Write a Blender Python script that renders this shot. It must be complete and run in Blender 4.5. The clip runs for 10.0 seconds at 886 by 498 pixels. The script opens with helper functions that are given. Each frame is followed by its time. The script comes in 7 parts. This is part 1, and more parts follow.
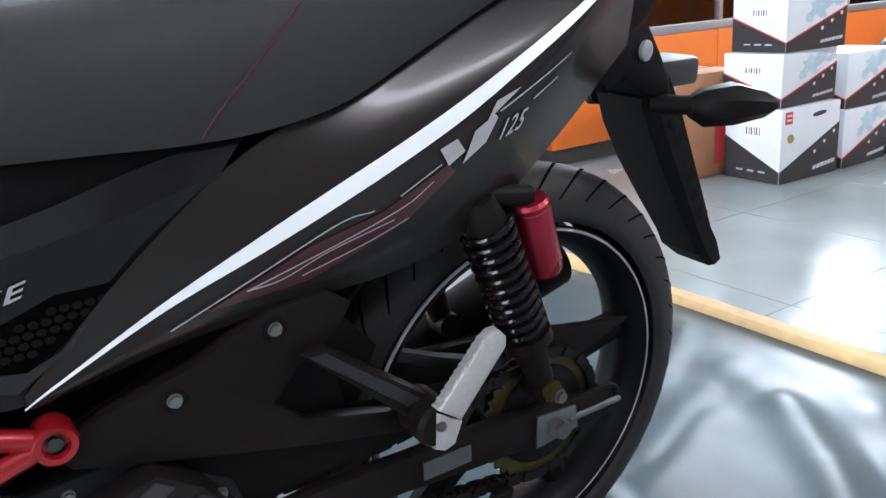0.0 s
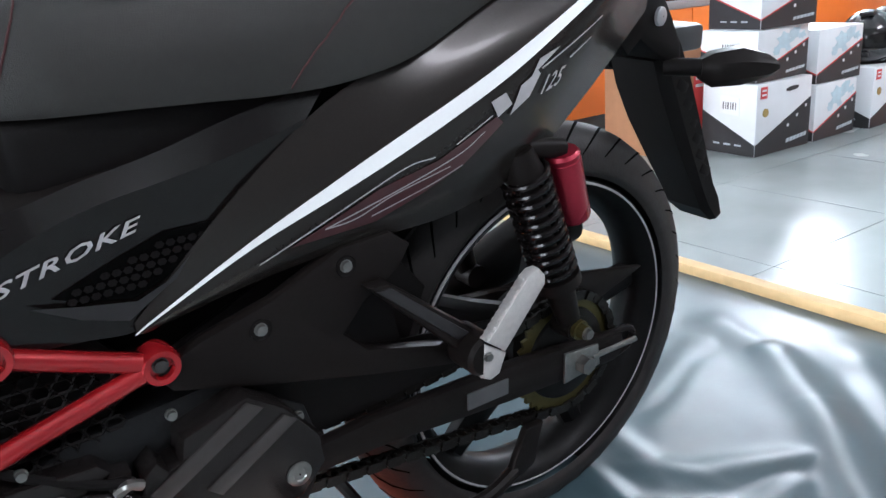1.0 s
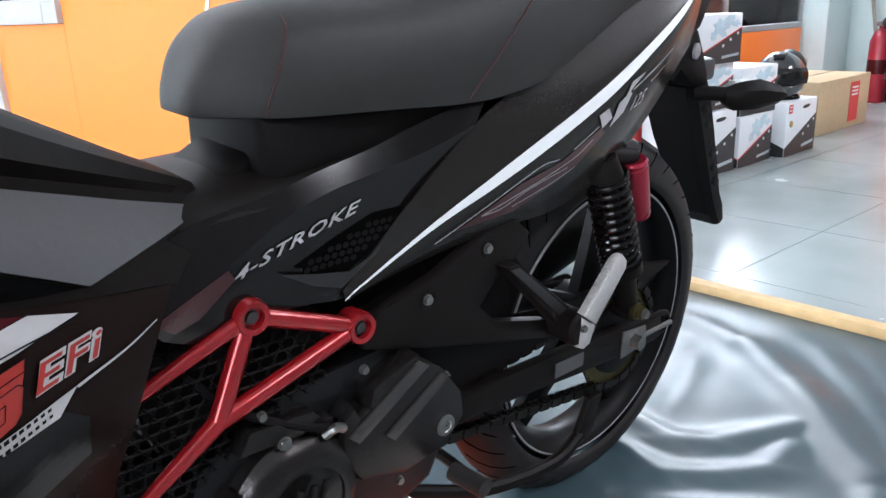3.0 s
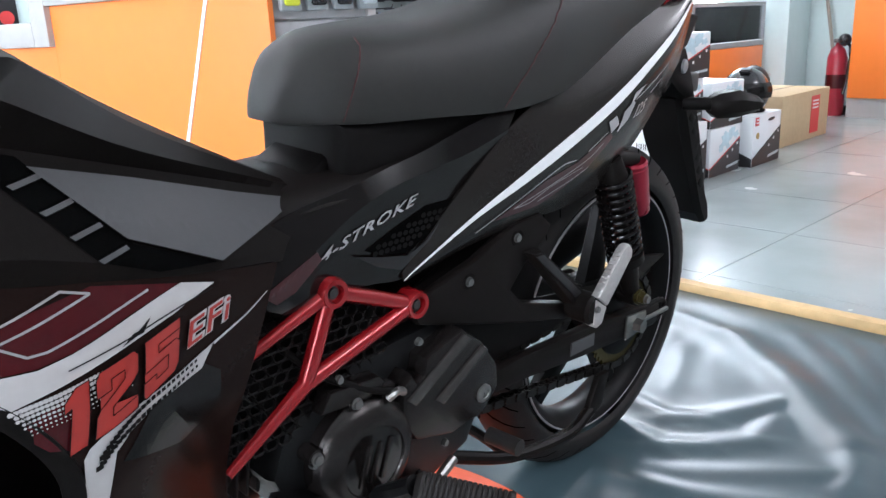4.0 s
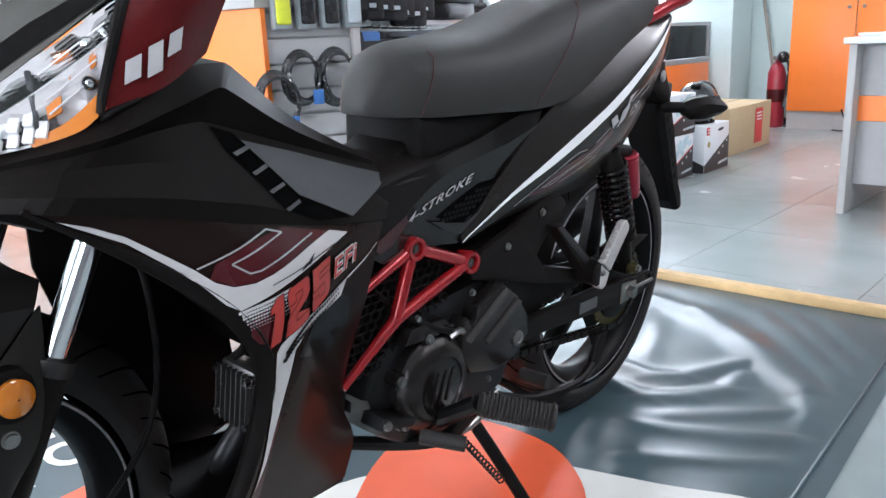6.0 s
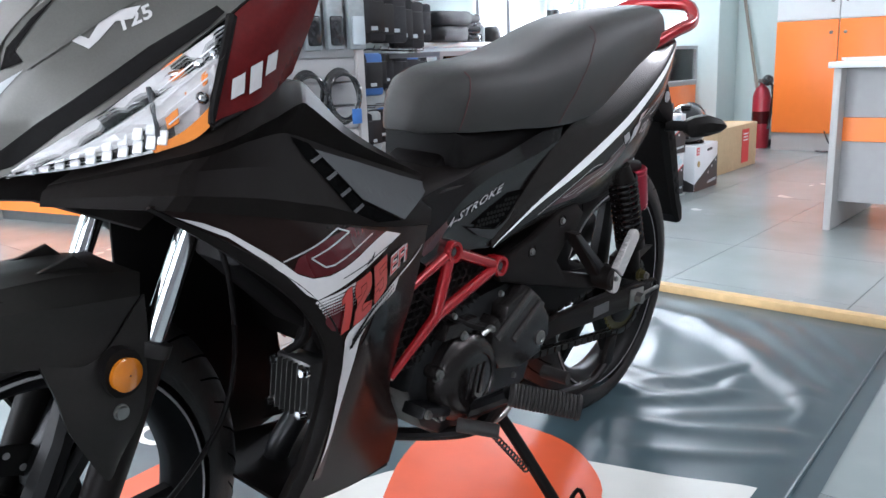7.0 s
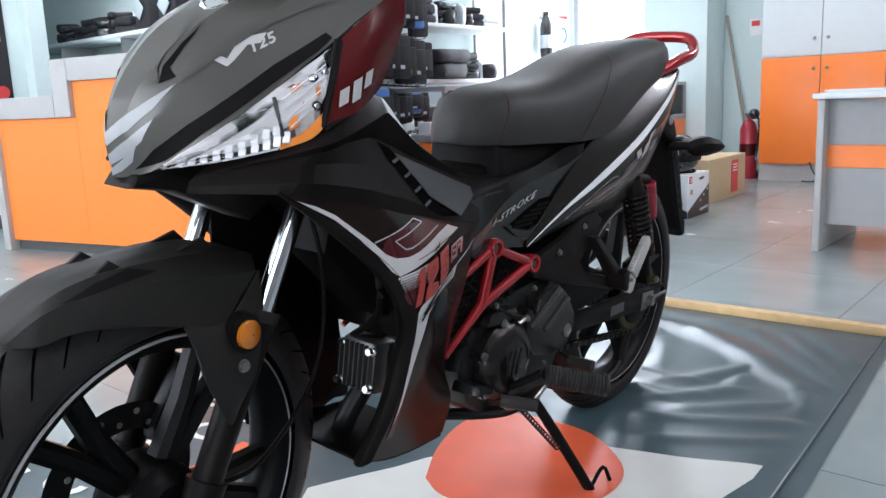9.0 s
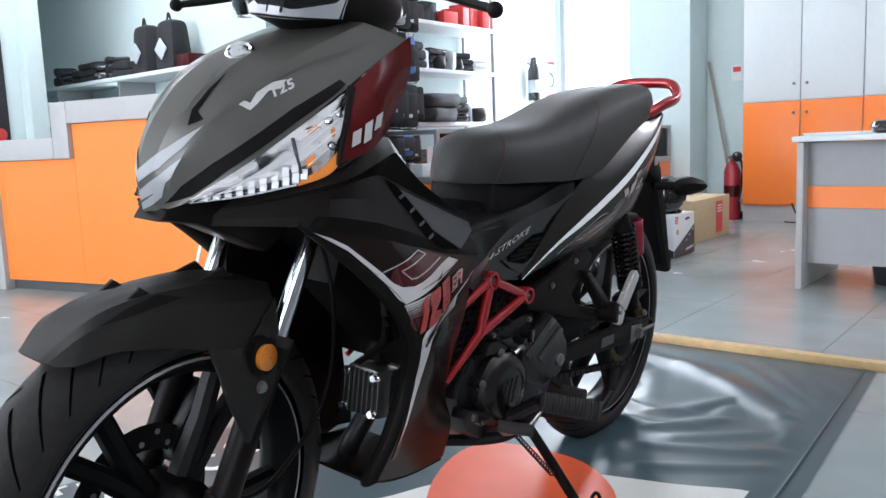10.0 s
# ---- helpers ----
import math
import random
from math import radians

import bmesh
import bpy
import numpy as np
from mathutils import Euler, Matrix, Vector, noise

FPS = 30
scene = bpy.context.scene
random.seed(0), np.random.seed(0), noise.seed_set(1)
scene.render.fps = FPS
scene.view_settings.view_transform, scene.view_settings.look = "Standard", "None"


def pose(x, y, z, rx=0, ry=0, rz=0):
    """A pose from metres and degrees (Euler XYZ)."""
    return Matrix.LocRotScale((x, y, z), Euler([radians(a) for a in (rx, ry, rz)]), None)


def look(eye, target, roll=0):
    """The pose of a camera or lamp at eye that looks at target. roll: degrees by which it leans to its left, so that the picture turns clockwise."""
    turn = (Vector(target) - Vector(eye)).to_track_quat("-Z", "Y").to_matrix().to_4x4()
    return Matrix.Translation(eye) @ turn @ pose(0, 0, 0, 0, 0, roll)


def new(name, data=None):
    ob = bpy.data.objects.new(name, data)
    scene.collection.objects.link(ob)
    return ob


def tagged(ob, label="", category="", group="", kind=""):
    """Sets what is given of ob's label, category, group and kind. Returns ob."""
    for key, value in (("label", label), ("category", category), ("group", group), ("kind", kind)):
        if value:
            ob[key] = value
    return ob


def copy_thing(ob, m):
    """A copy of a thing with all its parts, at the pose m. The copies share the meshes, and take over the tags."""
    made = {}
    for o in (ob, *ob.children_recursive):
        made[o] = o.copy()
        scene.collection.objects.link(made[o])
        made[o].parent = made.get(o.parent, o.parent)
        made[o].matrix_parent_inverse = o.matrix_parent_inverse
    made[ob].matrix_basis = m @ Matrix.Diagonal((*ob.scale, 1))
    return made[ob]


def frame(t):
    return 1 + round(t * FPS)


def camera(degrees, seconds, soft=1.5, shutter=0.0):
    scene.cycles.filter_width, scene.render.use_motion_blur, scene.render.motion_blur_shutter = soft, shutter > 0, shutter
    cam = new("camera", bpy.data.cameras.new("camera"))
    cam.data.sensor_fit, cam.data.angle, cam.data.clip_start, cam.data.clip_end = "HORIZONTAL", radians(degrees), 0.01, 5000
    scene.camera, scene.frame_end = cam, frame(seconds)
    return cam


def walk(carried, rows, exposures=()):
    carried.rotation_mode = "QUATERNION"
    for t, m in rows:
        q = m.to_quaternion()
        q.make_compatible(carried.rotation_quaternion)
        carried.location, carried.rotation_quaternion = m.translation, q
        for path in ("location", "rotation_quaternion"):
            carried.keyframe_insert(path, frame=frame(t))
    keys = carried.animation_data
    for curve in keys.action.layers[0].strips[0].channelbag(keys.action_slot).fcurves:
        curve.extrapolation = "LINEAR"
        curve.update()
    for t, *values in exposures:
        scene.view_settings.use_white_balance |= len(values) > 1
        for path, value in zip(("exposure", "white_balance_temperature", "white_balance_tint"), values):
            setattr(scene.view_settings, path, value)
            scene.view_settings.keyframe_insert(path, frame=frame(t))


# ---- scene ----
cam = camera(58.5, 10.0)
PATH = [
    (0, (-0.533, -0.783, 0.767), (0.457, 0.848, 0.167), -4.3),
    (0.5, (-0.601, -0.801, 0.765), (0.415, 0.803, 0.135), -4.4),
    (1, (-0.649, -0.808, 0.757), (0.398, 0.77, 0.115), -4.4),
    (1.5, (-0.71, -0.8, 0.761), (0.398, 0.737, 0.122), -3.5),
    (2, (-0.786, -0.785, 0.764), (0.38, 0.713, 0.133), -2.6),
    (2.5, (-0.868, -0.775, 0.768), (0.347, 0.692, 0.157), -2.2),
    (4, (-1.103, -0.825, 0.78), (0.222, 0.571, 0.236), -2.6),
    (4.5, (-1.188, -0.858, 0.78), (0.158, 0.521, 0.245), -2.7),
    (5, (-1.256, -0.884, 0.785), (0.109, 0.477, 0.249), -2.8),
    (6.5, (-1.443, -0.904, 0.782), (-0.001, 0.394, 0.296), -2.3),
    (7, (-1.509, -0.914, 0.786), (-0.053, 0.378, 0.328), -2.2),
    (7.5, (-1.582, -0.927, 0.794), (-0.111, 0.365, 0.386), -2.2),
    (8, (-1.634, -0.937, 0.791), (-0.156, 0.352, 0.394), -2.5),
    (8.5, (-1.667, -0.947, 0.778), (-0.183, 0.338, 0.392), -2.5),
    (9, (-1.708, -0.961, 0.761), (-0.217, 0.32, 0.395), -2.4),
    (9.5, (-1.749, -0.979, 0.758), (-0.239, 0.296, 0.45), -2.3),
    (10, (-1.782, -0.996, 0.759), (-0.256, 0.27, 0.496), -2.3),
]
walk(cam, [(t, look(eye, target, roll)) for t, eye, target, roll in PATH],
     [(0, 0.56, 6000, 10), (2.5, 0.58, 6000, 10), (5, 0.40, 6000, 10), (6.5, 0.41, 6000, 10), (8, 0.19, 6000, 10), (10, -0.02, 6020, 10)])

# ---- world, large lights, exposure ----
world = bpy.data.worlds.new("world")
scene.world = world
world.use_nodes = True
wn = world.node_tree
sky = wn.nodes.new("ShaderNodeTexSky")
sky.sky_type = "NISHITA"
sky.sun_disc = False
sky.sun_elevation, sky.sun_rotation = radians(40), radians(120)
wn.nodes["Background"].inputs["Strength"].default_value = 0.12
wn.links.new(sky.outputs[0], wn.nodes["Background"].inputs[0])


def area_light(name, eye, target, sx, sy, power, colour):
    data = bpy.data.lights.new(name, "AREA")
    data.shape, data.size, data.size_y, data.energy, data.color = "RECTANGLE", sx, sy, power, colour
    ob = new(name, data)
    ob.matrix_world = look(eye, target)
    return ob


# daylight through the far window and the shop window ahead of the bike
area_light("window_daylight", (5.40, 2.86, 1.5), (0, 1.6, 0.4), 0.9, 2.2, 140, (0.92, 0.94, 1.0))
area_light("shop_window_daylight", (-4.42, 2.6, 1.55), (0.5, 2.2, 0.7), 3.4, 2.3, 125, (0.95, 0.95, 1.0))
area_light("shop_door_daylight", (-4.42, -2.0, 1.45), (0.5, -1.2, 0.7), 2.0, 2.3, 50, (0.95, 0.95, 1.0))
# fluorescent tubes under the ceiling, mostly over the far half of the shop
for lx, ly, power in ((-2.2, 2.6, 34), (0.6, -2.4, 24), (0.6, 4.2, 26), (3.3, -1.6, 44), (3.3, 2.0, 20)):
    area_light("tube_light", (lx, ly, 2.84), (lx, ly, 0), 1.2, 0.3, power, (1.0, 0.95, 1.0))
# the tube on the alcove's side wall
area_light("alcove_tube", (1.63, 4.95, 1.43), (0.4, 5.2, 1.5), 0.06, 1.1, 7, (0.86, 1.0, 0.97))

# ---- materials ----
def mat(name, colour, rough=0.5, metal=0.0, var=0.15, grain=40.0, bump=0.0, bump_scale=200.0, coat=0.0, stain=0.0, spec=0.5, world=False):
    """A procedural surface: base colour with two scales of variation, roughness variation and fine relief."""
    m = bpy.data.materials.new(name)
    m.use_nodes = True
    nt = m.node_tree
    b = nt.nodes["Principled BSDF"]
    b.inputs["Metallic"].default_value = metal
    b.inputs["Coat Weight"].default_value = coat
    b.inputs["Coat Roughness"].default_value = 0.06
    b.inputs["Specular IOR Level"].default_value = spec
    tc = nt.nodes.new("ShaderNodeTexCoord")
    n1 = nt.nodes.new("ShaderNodeTexNoise")
    n1.inputs["Scale"].default_value, n1.inputs["Detail"].default_value = grain, 6
    n2 = nt.nodes.new("ShaderNodeTexNoise")
    n2.inputs["Scale"].default_value, n2.inputs["Detail"].default_value = 3.0, 4
    for n in (n1, n2):
        nt.links.new(nt.nodes.new("ShaderNodeNewGeometry").outputs["Position"] if world else tc.outputs["Object"], n.inputs["Vector"])
    mix = nt.nodes.new("ShaderNodeMath")
    mix.operation = "ADD"
    nt.links.new(n1.outputs["Fac"], mix.inputs[0])
    nt.links.new(n2.outputs["Fac"], mix.inputs[1])
    mr = nt.nodes.new("ShaderNodeMapRange")
    mr.inputs["From Min"].default_value, mr.inputs["From Max"].default_value = 0.6, 1.4
    nt.links.new(mix.outputs[0], mr.inputs["Value"])
    ramp = nt.nodes.new("ShaderNodeMix")
    ramp.data_type = "RGBA"
    lo = [max(0.0, c * (1 - var)) for c in colour]
    hi = [min(1.0, c * (1 + var)) for c in colour]
    ramp.inputs[6].default_value, ramp.inputs[7].default_value = (*lo, 1), (*hi, 1)
    nt.links.new(mr.outputs[0], ramp.inputs[0])
    nt.links.new(ramp.outputs[2], b.inputs["Base Color"])
    rr = nt.nodes.new("ShaderNodeMapRange")
    rr.inputs["To Min"].default_value, rr.inputs["To Max"].default_value = max(0.02, rough * (1 - 0.25 - stain)), min(1.0, rough * (1 + 0.25 + stain))
    nt.links.new(n2.outputs["Fac"], rr.inputs["Value"])
    nt.links.new(rr.outputs[0], b.inputs["Roughness"])
    if bump:
        n3 = nt.nodes.new("ShaderNodeTexNoise")
        n3.inputs["Scale"].default_value, n3.inputs["Detail"].default_value = bump_scale, 3
        nt.links.new(tc.outputs["Object"], n3.inputs["Vector"])
        bp = nt.nodes.new("ShaderNodeBump")
        bp.inputs["Strength"].default_value, bp.inputs["Distance"].default_value = bump, 0.002
        nt.links.new(n3.outputs["Fac"], bp.inputs["Height"])
        nt.links.new(bp.outputs[0], b.inputs["Normal"])
    return m


def glow(name, colour, strength):
    m = mat(name, colour)
    b = m.node_tree.nodes["Principled BSDF"]
    b.inputs["Emission Color"].default_value = (*colour, 1)
    b.inputs["Emission Strength"].default_value = strength
    return m


def glass(name, colour=(1, 1, 1), rough=0.02):
    m = bpy.data.materials.new(name)
    m.use_nodes = True
    b = m.node_tree.nodes["Principled BSDF"]
    b.inputs["Base Color"].default_value = (*colour, 1)
    b.inputs["Roughness"].default_value = rough
    b.inputs["Transmission Weight"].default_value = 1.0
    b.inputs["IOR"].default_value = 1.45
    return m


def clear(name):
    """Thin clear plastic: see-through with a glossy surface."""
    m = bpy.data.materials.new(name)
    m.use_nodes = True
    nt = m.node_tree
    tr, gl, mx, fr = nt.nodes.new("ShaderNodeBsdfTransparent"), nt.nodes.new("ShaderNodeBsdfGlossy"), nt.nodes.new("ShaderNodeMixShader"), nt.nodes.new("ShaderNodeFresnel")
    gl.inputs["Roughness"].default_value = 0.03
    fr.inputs["IOR"].default_value = 1.4
    nt.links.new(fr.outputs[0], mx.inputs[0])
    nt.links.new(tr.outputs[0], mx.inputs[1])
    nt.links.new(gl.outputs[0], mx.inputs[2])
    nt.links.new(mx.outputs[0], nt.nodes["Material Output"].inputs["Surface"])
    return m


GLOSS = mat("gloss_black_paint", (0.0062, 0.0048, 0.0046), 0.17, 0.0, 0.2, 300, coat=0.15, spec=0.27)
# leg shield black; its red tint stands in for reflected orange
LEGTINT = mat("dark_paint_reflection_tint", (0.0135, 0.0068, 0.0056), 0.20, 0.0, 0.2, 400, coat=0.0, spec=0.10)
TAILP = mat("dark_pearl_paint", (0.020, 0.0165, 0.0145), 0.24, 0.25, 0.15, 500, coat=0.12, spec=0.35)
FENDERM = mat("matte_grey_black_plastic", (0.0175, 0.0158, 0.0142), 0.5, 0.0, 0.12, 200, 0.08, 600, spec=0.16)
COVERM = mat("soft_black_cover_plastic", (0.0080, 0.0063, 0.0056), 0.5, 0.0, 0.2, 200, 0.08, 600, spec=0.05)
DARKSTEEL = mat("dark_bolt_steel", (0.09, 0.082, 0.076), 0.35, 0.85, 0.2, 150)
SATIN = mat("satin_black_plastic", (0.0088, 0.0070, 0.0064), 0.45, 0.0, 0.25, 200, 0.06, 600, spec=0.10)
MATTE = mat("matte_black_plastic", (0.0054, 0.0044, 0.0042), 0.55, 0.0, 0.25, 150, 0.1, 500, spec=0.12)
GREYP = mat("dark_grey_plastic", (0.022, 0.021, 0.022), 0.42, 0.0, 0.1, 200, 0.06, 700, spec=0.3)
COWL = mat("graphite_cowl_paint", (0.098, 0.092, 0.082), 0.34, 0.4, 0.1, 500, coat=0.25)
SILVER = mat("silver_paint", (0.36, 0.36, 0.365), 0.42, 0.3, 0.06, 400, coat=0.05)
WHITE_STRIPE = mat("white_reflective_film", (0.95, 0.95, 0.94), 0.25, 0.05, 0.03, 300, coat=0.5)
VINYL = mat("seat_vinyl", (0.026, 0.0245, 0.0225), 0.5, 0.0, 0.12, 120, 0.25, 900, spec=0.36)
RUBBER = mat("tyre_rubber", (0.021, 0.0185, 0.0175), 0.55, 0.0, 0.3, 60, 0.2, 300, spec=0.3)
ALLOY = mat("black_alloy", (0.005, 0.0046, 0.0046), 0.4, 0.0, 0.2, 150, spec=0.12)
RED = mat("red_anodised_tube", (0.34, 0.010, 0.014), 0.22, 0.4, 0.12, 200, coat=0.5)
DIMRED = mat("dim_maroon_film", (0.05, 0.008, 0.010), 0.28, 0.1, 0.2, 60, coat=0.4)
MAROON = mat("maroon_film", (0.062, 0.0045, 0.007), 0.26, 0.0, 0.25, 60, coat=0.12, spec=0.3)
PANELRED = mat("deep_red_paint", (0.085, 0.0055, 0.006), 0.24, 0.0, 0.2, 200, coat=0.1, spec=0.22)
REDFILM = mat("red_film", (0.40, 0.026, 0.018), 0.3, 0.0, 0.1, 100, coat=0.3)
WHITEFILM = mat("white_film", (0.56, 0.53, 0.52), 0.3, 0.0, 0.06, 100, coat=0.2)
GREYFILM = mat("grey_film", (0.42, 0.4, 0.4), 0.32, 0.1, 0.1, 100, coat=0.3)
HEADM = mat("dull_cast_head", (0.085, 0.083, 0.08), 0.34, 0.6, 0.2, 150, 0.15, 400)
CHROME = mat("chrome", (0.75, 0.75, 0.76), 0.12, 1.0, 0.06, 100)
STEEL = mat("bolt_steel", (0.24, 0.235, 0.225), 0.33, 0.9, 0.2, 150)
ALU = mat("cast_aluminium", (0.58, 0.55, 0.53), 0.45, 0.5, 0.12, 180, 0.1, 500)
CASE = mat("dark_cast_case", (0.024, 0.020, 0.019), 0.25, 0.6, 0.2, 120, 0.15, 400)
CASERIB = mat("dark_cast_rib", (0.062, 0.055, 0.053), 0.26, 0.5, 0.15, 120, 0.1, 400)
CASEBLK = mat("black_cast_case", (0.009, 0.009, 0.0095), 0.38, 0.3, 0.25, 120, 0.15, 400, spec=0.35)
GOLDM = mat("zinc_gold_plate", (0.09, 0.075, 0.025), 0.4, 0.7, 0.2, 100)
CHAINM = mat("oiled_chain_steel", (0.02, 0.018, 0.016), 0.4, 0.7, 0.3, 200)
AMBER = mat("amber_plastic", (0.5, 0.15, 0.008), 0.2, 0.0, 0.1, 100, coat=0.6)
ORANGE_LENS = mat("orange_lens", (0.8, 0.25, 0.04), 0.25, 0.0, 0.1, 100, coat=0.5)
LENS = clear("clear_lens")
# both lamp whites are nearly non-metal; mirrored daylight is put into the colour
REFLECT = mat("headlight_reflector", (0.97, 0.96, 0.97), 0.32, 0.05, 0.02, 100, coat=0.3)
FACETM = mat("reflection_white_facets", (0.97, 0.95, 0.95), 0.24, 0.12, 0.02, 100)
CELLM = mat("grey_lamp_cell", (0.16, 0.15, 0.15), 0.2, 0.6, 0.2, 100)
INLAY = mat("grey_satin_inlay", (0.026, 0.028, 0.031), 0.42, 0.0, 0.1, 200, 0.06, 700, spec=0.5)
# dark grey of the unseen south wall, chosen to keep reflections low
DARKWALL = mat("unseen_wall_grey", (0.16, 0.16, 0.165), 0.7, 0.0, 0.05, 20, 0.05, 300)
WORNGREY = mat("worn_grey_film", (0.07, 0.068, 0.07), 0.4, 0.1, 0.2, 60, coat=0.2)
TAILRED = mat("tail_lamp_red", (0.35, 0.01, 0.015), 0.15, 0.0, 0.1, 100, coat=0.8)

FLOOR = mat("floor_tile_grey", (0.283, 0.322, 0.322), 0.24, 0.0, 0.10, 5, 0.02, 60, stain=0.15, world=True)
WALLM = mat("pale_aqua_wall_paint", (0.60, 0.70, 0.69), 0.7, 0.0, 0.03, 20, 0.05, 300)
CEIL = mat("ceiling_paint", (0.82, 0.82, 0.81), 0.8, 0.0, 0.03, 20)
ORANGE = mat("orange_laminate", (0.92, 0.225, 0.035), 0.38, 0.0, 0.04, 15, 0.02, 200)
GREYLAM = mat("grey_laminate", (0.42, 0.41, 0.4), 0.45, 0.0, 0.05, 25, 0.02, 200)
WHITELAM = mat("white_laminate", (0.72, 0.76, 0.77), 0.4, 0.0, 0.03, 20)
SLATM = mat("pale_grey_slat_panel", (0.47, 0.47, 0.475), 0.5, 0.0, 0.05, 25, 0.02, 200)
PEGM = mat("grey_green_display_panel", (0.20, 0.225, 0.22), 0.8, 0.0, 0.08, 25, 0.02, 200, spec=0.15)
DESKM = mat("dull_grey_laminate", (0.33, 0.325, 0.325), 0.5, 0.0, 0.06, 25, 0.03, 200)
DARKTRIM = mat("dark_baseboard", (0.08, 0.085, 0.085), 0.5, 0.0, 0.15, 30)
MATV = mat("banner_vinyl", (0.050, 0.080, 0.092), 0.33, 0.0, 0.15, 12, 0.03, 90, coat=0.0, spec=0.45, stain=0.1)
MATWHITE = mat("banner_white_print", (0.74, 0.73, 0.68), 0.4, 0.0, 0.05, 12, spec=0.4)
MATORANGE = mat("banner_orange_print", (0.78, 0.125, 0.05), 0.42, 0.0, 0.08, 12, spec=0.35)
PINE = mat("pine_batten", (0.62, 0.42, 0.2), 0.55, 0.0, 0.2, 35, 0.15, 90)
CARD = mat("brown_cardboard", (0.5, 0.38, 0.23), 0.8, 0.0, 0.1, 30, 0.1, 150)
CARDRED = mat("reddish_cardboard", (0.42, 0.20, 0.10), 0.8, 0.0, 0.1, 30, 0.1, 150)
BOXWHITE = mat("printed_box_white", (0.74, 0.76, 0.78), 0.45, 0.0, 0.05, 12)
BOXBLACK = mat("printed_box_black", (0.025, 0.024, 0.026), 0.4, 0.0, 0.2, 30)
BOXGREY = mat("printed_box_grey", (0.5, 0.55, 0.58), 0.45, 0.0, 0.1, 14)
BOXTEAL = mat("printed_box_pale_blue", (0.50, 0.64, 0.70), 0.45, 0.0, 0.2, 30)
GOLDSTICK = mat("gold_foil_sticker", (0.42, 0.30, 0.10), 0.35, 0.5, 0.3, 90)
REDINK = mat("red_print", (0.6, 0.05, 0.05), 0.5, 0.0, 0.08, 40)
BLACKPL = mat("glossy_black_shell", (0.02, 0.02, 0.022), 0.2, 0.0, 0.2, 60, coat=0.5)
PACKBLK = mat("dull_black_packaging", (0.020, 0.020, 0.022), 0.7, 0.0, 0.3, 60, spec=0.12)
GREYMET = mat("grey_metal_frame", (0.4, 0.4, 0.41), 0.4, 0.5, 0.08, 60)
BLACKFAB = mat("black_fabric", (0.022, 0.022, 0.025), 0.8, 0.0, 0.3, 70, 0.3, 300)
EXTRED = mat("extinguisher_red", (0.36, 0.018, 0.035), 0.35, 0.0, 0.1, 40, coat=0.2)
PAPER = mat("paper_white", (0.8, 0.8, 0.79), 0.7, 0.0, 0.04, 30)
CASEGLASS = clear("case_glass")
DAYLIGHT = glow("window_daylight_backdrop", (0.93, 0.97, 1.0), 3.0)
TUBEGLOW = glow("tube_diffuser", (1.0, 0.98, 0.95), 6.0)
YELLOWPL = mat("yellow_packaging", (0.7, 0.75, 0.05), 0.4, 0.0, 0.1, 40)
BLUEPL = mat("blue_packaging", (0.05, 0.16, 0.45), 0.4, 0.0, 0.1, 40)
CLEARPL = mat("clear_packaging", (0.33, 0.36, 0.37), 0.3, 0.0, 0.2, 40)
WOODD = mat("broom_handle_wood", (0.3, 0.26, 0.22), 0.6, 0.0, 0.15, 30)

# ---- mesh tools ----
from mathutils.bvhtree import BVHTree


def finish(name, bm, material, parent=None, label="", smooth=None):
    bmesh.ops.recalc_face_normals(bm, faces=bm.faces)
    me = bpy.data.meshes.new(name)
    if smooth is not None:
        for e in bm.edges:
            e.smooth = not (len(e.link_faces) == 2 and e.calc_face_angle(0.0) > radians(smooth))
        for f in bm.faces:
            f.smooth = True
    bm.to_mesh(me)
    bm.free()
    for m in material if isinstance(material, (list, tuple)) else (material,):
        me.materials.append(m)
    ob = new(name, me)
    if parent is not None:
        ob.parent = parent
    if label:
        tagged(ob, label)
    return ob


def part(name, bm, material, parent, label="", smooth=35):
    return finish(name, bm, material, parent, label, smooth)


def thing(name, label, category, m=None, group="", kind=""):
    ob = new(name)
    ob.empty_display_size = 0.1
    if m is not None:
        ob.matrix_world = m
    return tagged(ob, label, category, group, kind)


def box(bm, x0, x1, y0, y1, z0, z1, bevel=0.0, m=None):
    r = bmesh.ops.create_cube(bm, size=1)
    vs = r["verts"]
    bmesh.ops.transform(bm, verts=vs, matrix=Matrix.Translation(((x0 + x1) / 2, (y0 + y1) / 2, (z0 + z1) / 2)) @ Matrix.Diagonal((x1 - x0, y1 - y0, z1 - z0, 1)))
    if bevel:
        es = list({e for v in vs for e in v.link_edges})
        out = bmesh.ops.bevel(bm, geom=es, offset=bevel, segments=2, affect="EDGES", profile=0.5)
        vs = list({v for f in out["faces"] for v in f.verts} | {v for v in vs if v.is_valid})
    if m is not None:
        bmesh.ops.transform(bm, verts=vs, matrix=m)
    return bm


def boxbm(*a, **k):
    return box(bmesh.new(), *a, **k)


def cyl(bm, p0, p1, r0, r1=None, n=20, caps=True):
    r1 = r0 if r1 is None else r1
    p0, p1 = Vector(p0), Vector(p1)
    d = p1 - p0
    m = Matrix.Translation((p0 + p1) / 2) @ d.to_track_quat("Z", "Y").to_matrix().to_4x4()
    bmesh.ops.create_cone(bm, cap_ends=caps, segments=n, radius1=r0, radius2=r1, depth=d.length, matrix=m)
    return bm


